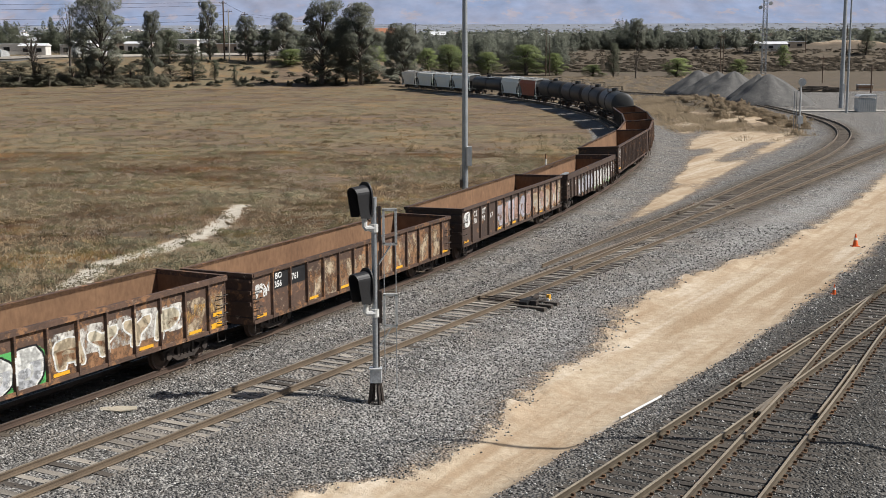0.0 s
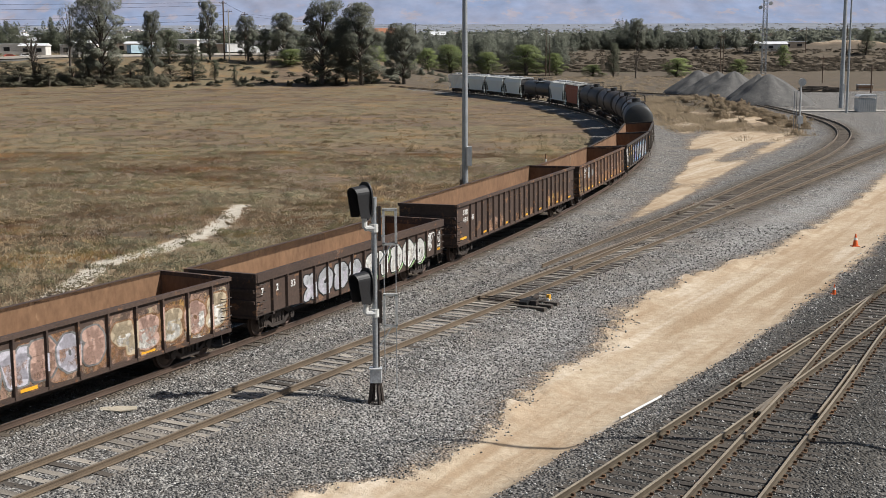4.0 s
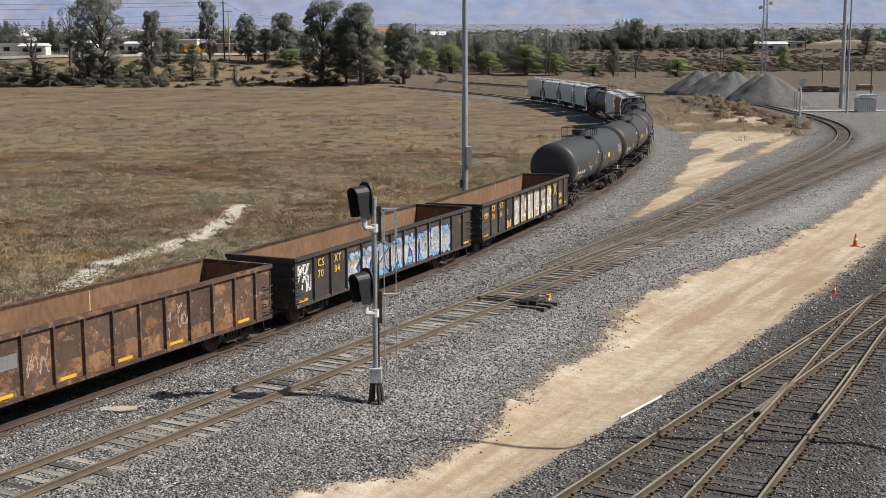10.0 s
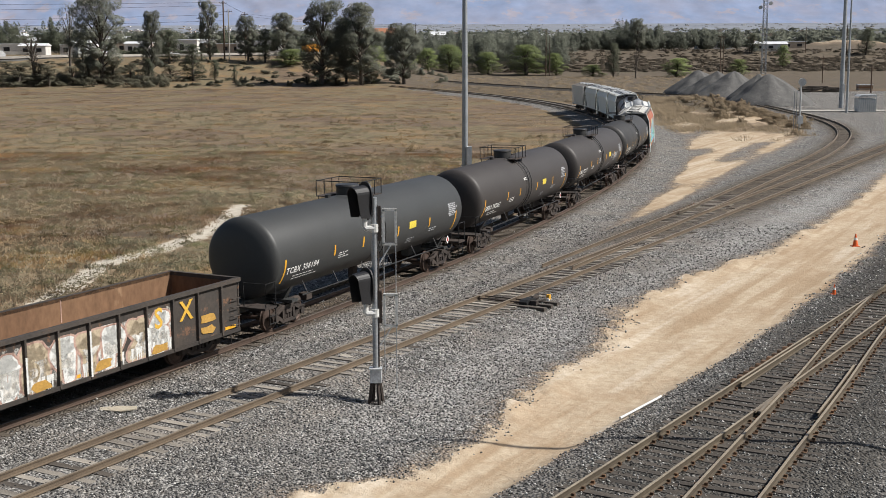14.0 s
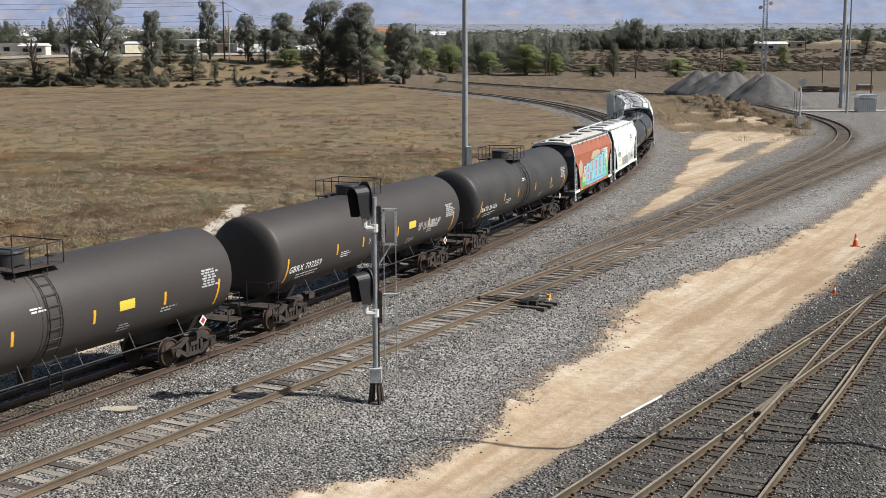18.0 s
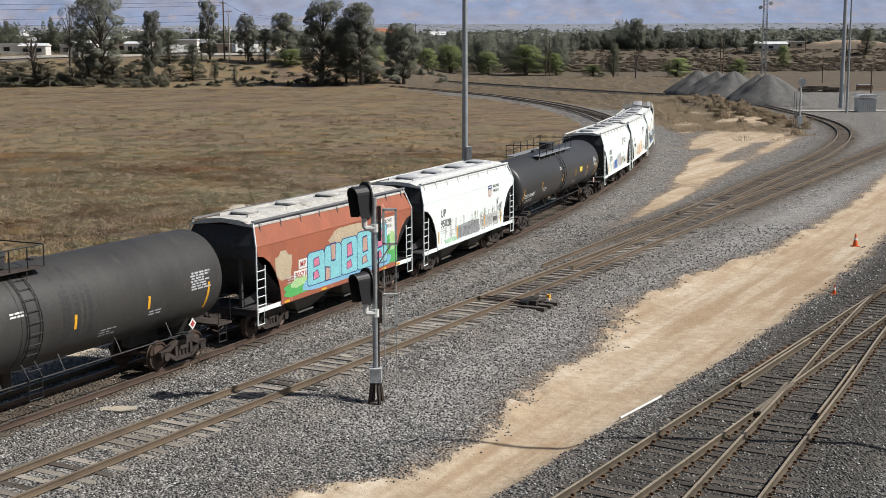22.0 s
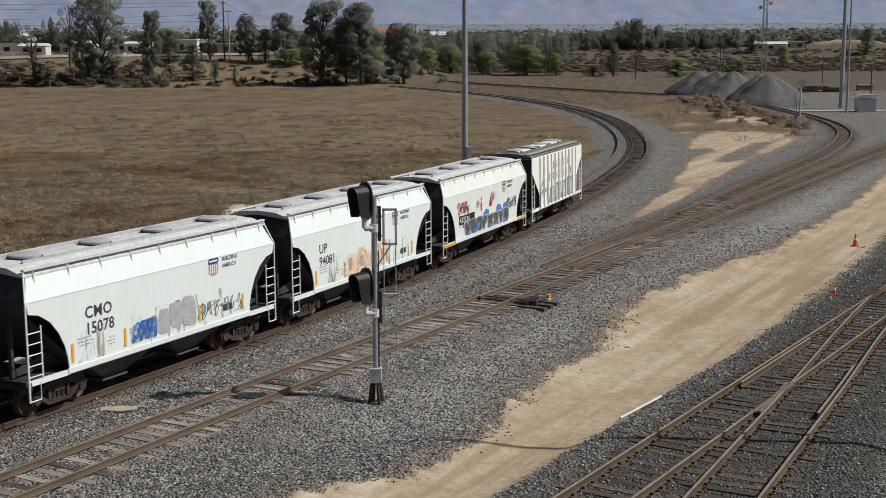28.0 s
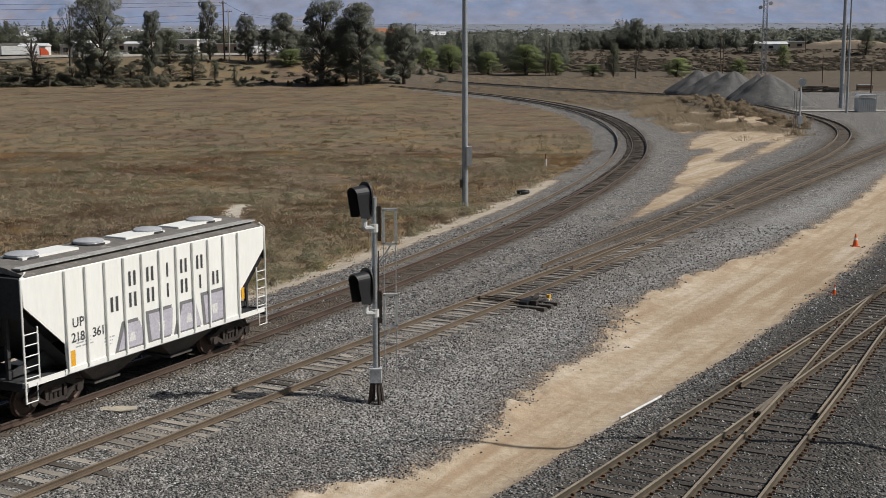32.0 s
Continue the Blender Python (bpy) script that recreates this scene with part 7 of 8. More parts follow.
LEAF = dict(euc=leaf_mat("eucalyptus_leaves", (.080, .084, .067), (.140, .143, .114)), pale=leaf_mat("thin_grey_leaves", (.12, .12, .10), (.19, .185, .155)),
            dark=leaf_mat("dark_leaves", (.054, .060, .044), (.100, .106, .074)), bush=leaf_mat("grey_green_scrub", (.056, .054, .040), (.105, .098, .070)),
            green=leaf_mat("bright_green_leaves", (.082, .102, .042), (.155, .180, .078)), bare=leaf_mat("bare_twigs", (.06, .05, .04), (.10, .085, .07)),
            wood=leaf_mat("woodland_leaves", (.060, .065, .053), (.108, .113, .090)), dry=leaf_mat("slope_brush", (.058, .049, .039), (.118, .098, .076)),
            shrub=leaf_mat("brown_shrub", (.135, .105, .072), (.25, .195, .132)))
GRASS = leaf_mat("dry_grass", (.225, .175, .115), (.325, .248, .160), (.27, .21, .138), True)
DRY = leaf_mat("dry_brush", (.16, .125, .085), (.27, .212, .142), (.21, .165, .11))
OLIVE = leaf_mat("olive_field_scrub", (.125, .118, .078), (.225, .195, .132), (.170, .156, .102), True)


def quads(P, size, rs, flat=.35):
    """Small leaf quads round points, as arrays of vertices and faces."""
    n = len(P)
    a = rs.normal(size=(n, 3))
    a[:, 2] *= 1 - flat
    a /= np.linalg.norm(a, axis=1)[:, None]
    b = np.cross(a, rs.normal(size=(n, 3)))
    b /= np.linalg.norm(b, axis=1)[:, None]
    s = (size * rs.uniform(.5, 1.3, n))[:, None]
    V = np.stack([P - a * s - b * s * .55, P + a * s - b * s * .4, P + a * s * .8 + b * s * .5, P - a * s * .7 + b * s * .6], 1).reshape(-1, 3)
    return V, np.arange(4 * n).reshape(n, 4)


def array_mesh(name, V, F, material, puff):
    """puff: the soft direction of each vertex, one for a whole clump face or blade."""
    me = bulk_mesh(name, V, F)
    k = np.asarray(puff, np.float32)
    k = k / np.maximum(np.linalg.norm(k, axis=1), 1e-6)[:, None]
    me.attributes.new("puff", "FLOAT_VECTOR", "POINT").data.foreach_set("vector", np.repeat(k, len(V) // len(k), 0).ravel().astype(np.float32))
    me.materials.append(material)
    return me


_tree_cache = {}


def tree_meshes(kind, variant):
    """Trunk with limbs, and crown, for a tree 10 m high and 6 m wide."""
    key = (kind, variant)
    if key in _tree_cache:
        return _tree_cache[key]
    rs = np.random.RandomState(variant * 17 + len(kind) * 5 + ord(kind[0]))
    low = {"euc": .12, "pale": .30, "dark": .10, "bush": .02, "green": .06, "bare": .25}[kind]
    g = G()
    lean = rs.uniform(-.4, .4, 2)
    g.tube([(0, 0, -.3), (lean[0] * .3, lean[1] * .3, 2.5), (lean[0], lean[1], 5.5), (lean[0] * 1.2, lean[1] * 1.2, 8.2)], [.28, .22, .13, .04], 7)
    heads = []
    n = {"euc": 34, "pale": 16, "dark": 24, "bush": 20, "green": 24, "bare": 20}[kind]
    for i in range(n):
        z = 10 * (low + (.97 - low) * ((i + .5) / n) ** .9)
        f = (z / 10 - low) / (1 - low)
        wide = 3.0 * {"euc": .55 + .75 * math.sin(math.pi * min(1, f * .9 + .12)) * .8, "pale": .7, "dark": math.sin(math.pi * (f * .85 + .13)), "bush": math.cos(f * 1.3), "green": math.sin(math.pi * (f * .72 + .25)), "bare": .35 + .65 * f}[kind]
        a = i * 2.4 + rs.uniform(-.5, .5)
        d = wide * rs.uniform(.25, .80)
        p = np.array([lean[0] * z / 8 + d * math.cos(a), lean[1] * z / 8 + d * math.sin(a), min(z, 9.3)])
        heads.append((p, rs.uniform(.6, 1.15) * (1.25 if kind in ("green", "dark") else 1.0)))
        z0 = max(.5, z * .62)
        st = (lean[0] * z0 / 8, lean[1] * z0 / 8, z0)
        midp = ((st[0] + p[0]) / 2, (st[1] + p[1]) / 2, (st[2] + p[2]) / 2 + .15)
        g.tube([st, midp, tuple(p)], [.09, .06, .02], 5)
        if kind == "bare":
            for _ in range(7):
                e = p + rs.normal(size=3) * (.8, .8, .6)
                g.tube([tuple((np.array(midp) + p) / 2), tuple(p * .5 + e * .5), tuple(e)], [.035, .02, .006], 4)
    trunk = fix(g.mesh("trunk", PALE_BARK if kind in ("pale", "bare") and variant != 1 else BARK, smooth=True))
    if kind == "bare":
        trunk.materials[0] = BARK
    crown = None
    P, out = [], []
    per = {"euc": 620, "pale": 240, "dark": 520, "bush": 480, "green": 560, "bare": 12}[kind]
    for c, r in heads:
        q = rs.normal(size=(per, 3))
        q /= np.linalg.norm(q, axis=1)[:, None]
        out.append(q * .8 + (c - (0, 0, 4.5)) * (.3, .3, .12) + rs.normal(size=(per, 3)) * .35 + (0, 0, .25))
        P.append(c + q * (r * rs.uniform(.35, 1.05, per) ** .6)[:, None] * (1, 1, .8))
    P = np.vstack(P)
    P[:, 2] = np.clip(P[:, 2], .05, 10)
    V, F = quads(P, np.full(len(P), .072 if kind != "pale" else .062), rs)
    crown = array_mesh("crown", V, F, LEAF[kind], np.vstack(out))
    _tree_cache[key] = trunk, crown
    return trunk, crown


TREE_LABEL = dict(euc="tall grey-green eucalyptus tree with an open crown", pale="thin pale-barked tree with sparse leaves", dark="dense dark green tree", bush="low grey-green bush at the field edge",
                  green="bright green leafy shrub tree", bare="leafless dark tree with bare branches")


def tree(kind, x, y, h, w, variant):
    trunk, crown = tree_meshes(kind, variant % 3)
    t = thing("bush" if kind == "bush" else "tree", TREE_LABEL[kind], "bush" if kind == "bush" else "tree", group="trees beyond the field")
    t.matrix_basis = Matrix.Translation((x, y, ground_z(x, y) - .1)) @ Matrix.Rotation(variant * 1.7, 4, "Z") @ Matrix.Diagonal((w / 6, w / 6, h / 10, 1))
    part("trunk", trunk, None, t)
    part("crown", crown, None, t)


TREES = [('euc', -97.7, 364, 26.4, 16.5), ('euc', -34.2, 357, 24.0, 15.5), ('euc', -22.6, 355, 23.1, 14.5), ('euc', -11.0, 362, 17.4, 11.8), ('pale', -114.1, 388, 23.0, 9.5), ('euc', -88.5, 386, 20.3, 8.5), ('bare', -125, 388, 13.2, 14),
         ('euc', -76.6, 418, 20.0, 7.8), ('dark', -88.8, 412, 11.5, 11.9), ('dark', -73.7, 374, 11, 9.5), ('dark', -85.1, 368, 7.1, 4.3), ('bush', -119.6, 356, 7, 12), ('bush', -110.6, 355, 6.1, 10), ('bush', -104.6, 358, 5.5, 9.7),
         ('bush', -94.9, 364, 6.7, 9), ('bush', -91, 368, 5.8, 6.6), ('green', -49.3, 408, 5.2, 14.4), ('euc', -51.3, 414, 16.2, 12), ('euc', -64, 418, 15, 7.9), ('dark', -60.2, 366, 5.1, 2), ('dark', -57.8, 414, 10.8, 7.5),
         ('green', -5.2, 474, 8.6, 10), ('green', 3.2, 490, 11.0, 17), ('green', 17.8, 488, 8.6, 13), ('green', 32.0, 480, 11.6, 17.5), ('green', 43.4, 480, 8.5, 11), ('green', -11.4, 420, 5.1, 7.6), ('green', -21.9, 400, 7.7, 9),
         ('green', 55.2, 462, 4.6, 10.4), ('dark', 62.2, 460, 12.3, 6.6), ('bare', 67.6, 442, 10.3, 6), ('green', 84.2, 456, 7, 13.6), ('green', 110.7, 474, 6.2, 9.8), ('green', 142.6, 530, 9.3, 7.7), ('dark', 197.2, 590, 12.6, 10.1),
         ('euc', -106.4, 376, 14, 6.8), ('euc', 94.5, 614, 15.6, 9.4), ('dark', 145.4, 596, 9.3, 10.8), ('bush', -101, 362, 6, 7), ('bush', -115, 362, 6.5, 8), ('bush', -128, 362, 7, 10), ('bush', -30, 354, 3.4, 7), ('bush', -38, 356, 3.5, 6), ('bush', -20, 358, 5, 6),
         ('euc', -27.5, 361, 19, 9), ('dark', -68, 378, 6, 4.5), ('bush', -80, 372, 5, 7), ('euc', -135, 372, 17, 9)]
for k, row in enumerate(TREES):
    tree(*row, k)


def woods(name, label, spots, kind, size, per, seed):
    """Distant woods: crowns of leaf clumps, not countable."""
    rs = np.random.RandomState(seed)
    Vs, Fs, out, n = [], [], [], 0
    xy = np.array(spots)
    for (x, y, h, w), z in zip(spots, terrain(xy[:, 0], xy[:, 1])[0]):
        m = rs.randint(6, 11)
        for _ in range(m):
            c = np.array([x + rs.uniform(-.35, .35) * w, y + rs.uniform(-.35, .35) * w, z + h * rs.uniform(.12, .88)])
            wide = 1.15 - .75 * (c[2] - z) / h
            q = rs.normal(size=(per, 3))
            q /= np.linalg.norm(q, axis=1)[:, None]
            P = c + q * rs.uniform(.5, 1.0, (per, 1)) * (w * .27 * wide, w * .27 * wide, h * .20)
            V, F = quads(P, np.full(per, size), rs)
            out.append(q * .8 + (c - (x, y, z + h * .4)) / (w * .4, w * .4, h * .6) + rs.normal(size=(per, 3)) * .3 + (0, 0, .25))
            Vs.append(V)
            Fs.append(F + n)
            n += len(V)
    ob = new(name, array_mesh(name, np.vstack(Vs), np.vstack(Fs), LEAF[kind], np.vstack(out)))
    return tagged(ob, label, "woods", kind="stuff")


_r = random.Random(4)


def belt(u0, u1, y0, y1, n, h0, h1, w0, w1):
    out = []
    for _ in range(n):
        y = _r.uniform(y0, y1)
        out.append((_r.uniform(u0, u1) * y, y, _r.uniform(h0, h1), _r.uniform(w0, w1)))
    return out


def topped(spots, low, high):
    """Heights that bring every crown to about the same level over uneven land."""
    xy = np.array(spots)
    return [(x, y, max(3.0, _r.uniform(low, high) - z), w) for (x, y, h, w), z in zip(spots, terrain(xy[:, 0], xy[:, 1])[0])]


woods("woodland", "dense belt of grey-green trees beyond the tracks", topped(belt(-.085, .10, 496, 600, 185, 1, 2, 7, 12), 13.8, 18.6), "wood", .21, 130, 1)
woods("woodland", "row of tall trees along the levee", topped(belt(.095, .235, 615, 690, 140, 1, 2, 6, 9), 15.5, 19.3) + topped(belt(.136, .172, 630, 690, 22, 1, 2, 6, 8), 20, 25), "wood", .24, 95, 2)
woods("woodland", "dark green garden trees round the houses", topped(belt(-.37, -.29, 640, 700, 34, 1, 2, 9, 15), 19, 27) + topped(belt(-.30, -.10, 680, 900, 60, 1, 2, 9, 14), 16, 22) + belt(-.36, -.12, 515, 548, 14, 2, 4.5, 5, 9), "dark", .36, 95, 3)
woods("woodland", "distant trees across the plain", belt(-.4, .42, 800, 1500, 420, 5, 9, 10, 22), "wood", .6, 50, 4)
woods("woodland", "far tree clumps across the plain", belt(-.4, .42, 1500, 2900, 420, 6, 10, 16, 46), "wood", 1.2, 20, 5)
woods("brush", "dry brown brush on the levee slopes", belt(.05, .42, 498, 604, 1500, .4, 1.0, 2, 5), "dry", .17, 26, 6)
woods("brush", "green bushes on the bank past the field", belt(-.10, .0, 352, 440, 34, 1.0, 2.6, 3, 6), "euc", .20, 50, 11)
woods("brush", "grey brush along the foot of the road bank", belt(-.37, -.22, 350, 374, 110, 1.2, 3.2, 3, 6) + belt(-.22, -.07, 352, 372, 30, .6, 1.6, 2, 4) + belt(-.36, -.05, 374, 420, 90, .4, 1.3, 2, 5), "bush", .17, 46, 7)


def weeds():
    """Dry weeds over the field as tufts of blades."""
    rs = np.random.RandomState(8)
    sets = []
    for n, y0, y1, h0, h1, blades, wide in ((42000, 47, 130, .06, .22, 6, .022), (26000, 120, 350, .04, .11, 5, .05)):
        y = np.sqrt(rs.uniform(y0 ** 2, y1 ** 2, n))
        x = rs.uniform(-.40, .14, n) * y
        d, s = aside(LOOP, x, y)
        ok = (d < np.where(y < 105, -5.7, -4.6) + rs.uniform(-.8, .8, n)) | ((d > 6) & (y > 240) & (x < 44))
        pale = np.array([noise.noise((a * .12, b * .12, 7)) for a, b in zip(x, y)])
        ok &= (pale > -.22) | (rs.uniform(size=n) < .35)
        for (ax, ay), (bx, by) in zip(PALE, PALE[1:]):
            t = np.clip(((x - ax) * (bx - ax) + (y - ay) * (by - ay)) / ((bx - ax) ** 2 + (by - ay) ** 2), 0, 1)
            ok &= np.hypot(x - ax - t * (bx - ax), y - ay - t * (by - ay)) > rs.uniform(.3, 1.0, n)
        x, y, pale = x[ok], y[ok], pale[ok]
        z = terrain(x, y)[0]
        m = len(x)
        h = rs.uniform(h0, h1, m) * (1 + .7 * np.clip(pale, -.3, .6))
        V = np.zeros((m, blades, 3, 3))
        for b in range(blades):
            a = rs.uniform(0, math.tau, m)
            r = rs.uniform(.0, .28, m) * (1 + 2 * (y0 > 100))
            px, py = x + r * np.cos(a), y + r * np.sin(a)
            sp = rs.uniform(.2, 1.1, m) * h
            V[:, b, 0] = np.stack([px - wide, py, z - .03], -1)
            V[:, b, 1] = np.stack([px + wide, py + .02, z - .03], -1)
            V[:, b, 2] = np.stack([px + sp * np.cos(a * 1.7), py + sp * np.sin(a * 1.7), z + h * rs.uniform(.6, 1.1, m)], -1)
        sets.append(V.reshape(-1, 3))
    V = np.vstack(sets)
    ob = new("dry_grass", array_mesh("dry_grass", V, np.arange(len(V)).reshape(-1, 3), GRASS, rs.normal(size=(len(V) // 3, 3)) * .35 + (0, 0, 1)))
    tagged(ob, "dry brown grass and weeds over the field", "grass", kind="stuff")


def scrub():
    """Dry bushes at the field's edge and on the mound."""
    rs = np.random.RandomState(9)
    spots = []
    for _ in range(420):
        s = rs.uniform(2, 120)
        x, y, h = along(LOOP, s)
        d = -rs.uniform(5.2, 9 + rs.exponential(4))
        spots.append((x + d * math.sin(h), y - d * math.cos(h), rs.uniform(.35, .9), rs.uniform(.7, 1.6)))
    for _ in range(1900):
        y = 48 + 170 * rs.uniform() ** 1.6
        x = rs.uniform(-.38, .02) * y
        if aside(LOOP, np.array([x]), np.array([y]))[0][0] < -5.2:
            spots.append((x, y, rs.uniform(.2, .55), rs.uniform(.6, 2.0)))
    first = len(spots)
    k = 0
    while k < 1000:
        y = rs.uniform(215, 470)
        x = rs.uniform(-.02, .26) * y
        if aside(LOOP, np.array([x]), np.array([y]))[0][0] > 6 and abs(aside(FAR_LINE, np.array([x]), np.array([y]))[0][0]) > 3.5 and (x < 44 + (y - 180) * .05 or y > 310) and abs(aside(SPUR, np.array([x]), np.array([y]))[0][0]) > 4:
            spots.append((x, y, rs.uniform(.3, .9), rs.uniform(1.5, 4.5)))
            k += 1
    Vs, Fs, out, n = [], [], [], 0
    xy = np.array(spots)
    Z = terrain(xy[:, 0], xy[:, 1])[0]
    for (x, y, h, w), z in zip(spots, Z):
        per = 110
        q = rs.normal(size=(per, 3))
        q /= np.linalg.norm(q, axis=1)[:, None]
        q[:, 2] = abs(q[:, 2])
        P = np.array([x, y, z]) + q * rs.uniform(.3, 1, (per, 1)) * (w / 2, w / 2, h)
        V, F = quads(P, np.full(per, .020 + .013 * w), rs, 0)
        out.append(q + rs.normal(size=(per, 3)) * .3 + (0, 0, .5))
        Vs.append(V)
        Fs.append(F + n)
        n += len(V)
    cut = first * 110
    V, F, out = np.vstack(Vs), np.vstack(Fs), np.vstack(out)
    tagged(new("scrub", array_mesh("scrub", V[:cut * 4], F[:cut], OLIVE, out[:cut])), "olive and tan weeds in clumps over the field", "scrub", kind="stuff")
    tagged(new("scrub", array_mesh("scrub", V[cut * 4:], F[cut:] - cut * 4, DRY, out[cut:])), "brown dry brush over the mound and waste ground", "scrub", kind="stuff")


def mound_grass():
    """Dry grass in tussocks and brown shrubs on the mound, with bare sand between them."""
    rs = np.random.RandomState(19)
    n = 16000
    x, y = rs.uniform(16, 58, n), rs.uniform(120, 262, n)
    on = np.exp(-(((x - 41 - (y - 200) * .08) / 9.5) ** 2 + ((y - 200) / 46) ** 2))
    gap = np.array([noise.noise((a * .16, b * .09, 21)) + .6 * noise.noise((a * .5, b * .3, 4)) for a, b in zip(x, y)])
    ok = (aside(LOOP, x, y)[0] > 5.5) & (aside(SPUR, x, y)[0] < -3.5) & (on * (1 + 1.2 * gap) > rs.uniform(.18, .75, n)) & ((gap > -.02) | (y > 212))
    x, y, tall = x[ok], y[ok], .42 + .35 * gap[ok]
    z, m, blades = terrain(x, y)[0], len(x), 18
    V = np.zeros((m, blades, 3, 3))
    for b in range(blades):
        a, r = rs.uniform(0, math.tau, m), rs.uniform(0, 1.1, m)
        px, py = x + r * np.cos(a), y + r * np.sin(a)
        q, wide = rs.uniform(.3, 1.6, m) * tall, rs.uniform(.02, .06, m)
        V[:, b, 0] = np.stack([px - wide, py, z - .1], -1)
        V[:, b, 1] = np.stack([px + wide, py + .03, z - .1], -1)
        V[:, b, 2] = np.stack([px + q * np.cos(a) - .2, py + q * np.sin(a), z + tall * rs.uniform(.35, 1.2, m)], -1)
    V = V.reshape(-1, 3)
    k = np.repeat(np.stack([.6 * gap[ok], 0 * x - .2, 0 * x + 1], -1), blades, 0) + rs.normal(size=(m * blades, 3)) * .35
    tagged(new("dry_grass", array_mesh("dry_grass", V, np.arange(len(V)).reshape(-1, 3), DRY, k)), "straw-coloured dry grass in tussocks on the sandy mound", "grass", kind="stuff")
    spots = []
    while len(spots) < 85:
        x, y = rs.normal(45, 4.5), rs.normal(178, 16)
        if aside(LOOP, np.array([x]), np.array([y]))[0][0] > 7 and aside(SPUR, np.array([x]), np.array([y]))[0][0] < -3.5:
            spots.append((x, y, rs.uniform(.5, 1.3), rs.uniform(1.4, 3.2)))
    woods("brush", "brown dry shrubs on the sandy mound", spots, "shrub", .060, 70, 23)


weeds()
scrub()
mound_grass()


# ---- far side: road, houses, plain, mountains ----
ROAD = mat("worn_asphalt", (.14, .135, .13), (.10, .098, .095), rough=.9)
HIGHWAY = spline([(-900, 330), (-420, 392), (-230, 400), (-150, 424), (-100, 472), (-62, 510), (-24, 590), (0, 760), (16, 1100)], 2.0)
_hz = terrain(HIGHWAY[1], HIGHWAY[2])[0] + .35
_hz = np.convolve(np.pad(_hz, 12, mode="edge"), np.ones(25) / 25, "valid")


def highway_z(s):
    return float(np.interp(s, HIGHWAY[0], _hz))


def highway():
    n, x, y, h = HIGHWAY
    V, F = [], []
    sec = [(-9, -1.2), (-8, 0), (8, 0), (9, -1.2)]
    for i in range(len(n)):
        for a, c in sec:
            V.append((x[i] + a * math.sin(h[i]), y[i] - a * math.cos(h[i]), _hz[i] + c))
    for i in range(len(n) - 1):
        F += [(i * 4 + k, (i + 1) * 4 + k, (i + 1) * 4 + k + 1, i * 4 + k + 1) for k in range(3)]
    ob = solid("road", G().add(V, F), ROAD, "grey highway on a low bank beyond the field", "road", kind="structure")
    t = thing("guard_barrier", "pale concrete barrier along the highway", "barrier", kind="structure")
    part("wall", rail_mesh(HIGHWAY, 700, 960, 8.3, lambda s: np.interp(s, HIGHWAY[0], _hz), 3.0, [(-.1, .8), (.1, .8), (.25, 0), (-.25, 0)]), None, t)
    t.children[0].data.materials[0] = CONC
    t.children[0].data.materials[1] = CONC


highway()


def far_track():
    t = thing("far_track", "dark railway track behind the loop", "railway track", kind="structure")
    bed = rail_mesh(FAR_LINE, 0, 360, 0.0, None, 3.0, [(-1.4, -.08), (1.4, -.08), (2.3, -.6), (-2.3, -.6)])
    # bed colour carries the ballast's shadow line and the dark ties
    bed.materials[0] = bed.materials[1] = mat("shadow_dark_ballast", (.10, .09, .08), (.065, .058, .052), rough=.95, fine=4, bump=.6)
    part("ballast_bed", bed, None, t)
    for side in (-.7525, .7525):
        part("rail", rail_mesh(FAR_LINE, 0, 360, side, lambda s: .10 + 0 * s, 3.0), None, t)


far_track()


def building(x, y, w, d, h, wall, roof, label, turn=0.0, rows=1, gable=0.0, name="house"):
    t = thing(name, label, "building", pose(x, y, ground_z(x, y) - .2, 0, 0, turn), group="buildings beyond the road")
    part("wall", G().box(-w / 2, w / 2, -d / 2, d / 2, -1, h), wall, t)
    if gable:
        part("roof", G().prism([(-d / 2 - .4, h), (d / 2 + .4, h), (0, h + gable)], -w / 2 - .4, w / 2 + .4, "x"), roof, t)
    else:
        part("roof", G().box(-w / 2 - .3, w / 2 + .3, -d / 2 - .3, d / 2 + .3, h, h + .45), roof, t)
    n = max(2, int(w / 5))
    for i in range(n):
        x0 = -w / 2 + w * (i + .3) / n
        win = part("window", G().box(x0, x0 + w / n * .4, -d / 2 - .06, -d / 2 + .02, h * .35, h * .75), BLACK, t)
        part("sill", G().box(x0 - .1, x0 + w / n * .4 + .1, -d / 2 - .16, -d / 2 + .02, h * .30, h * .35), wall, win)


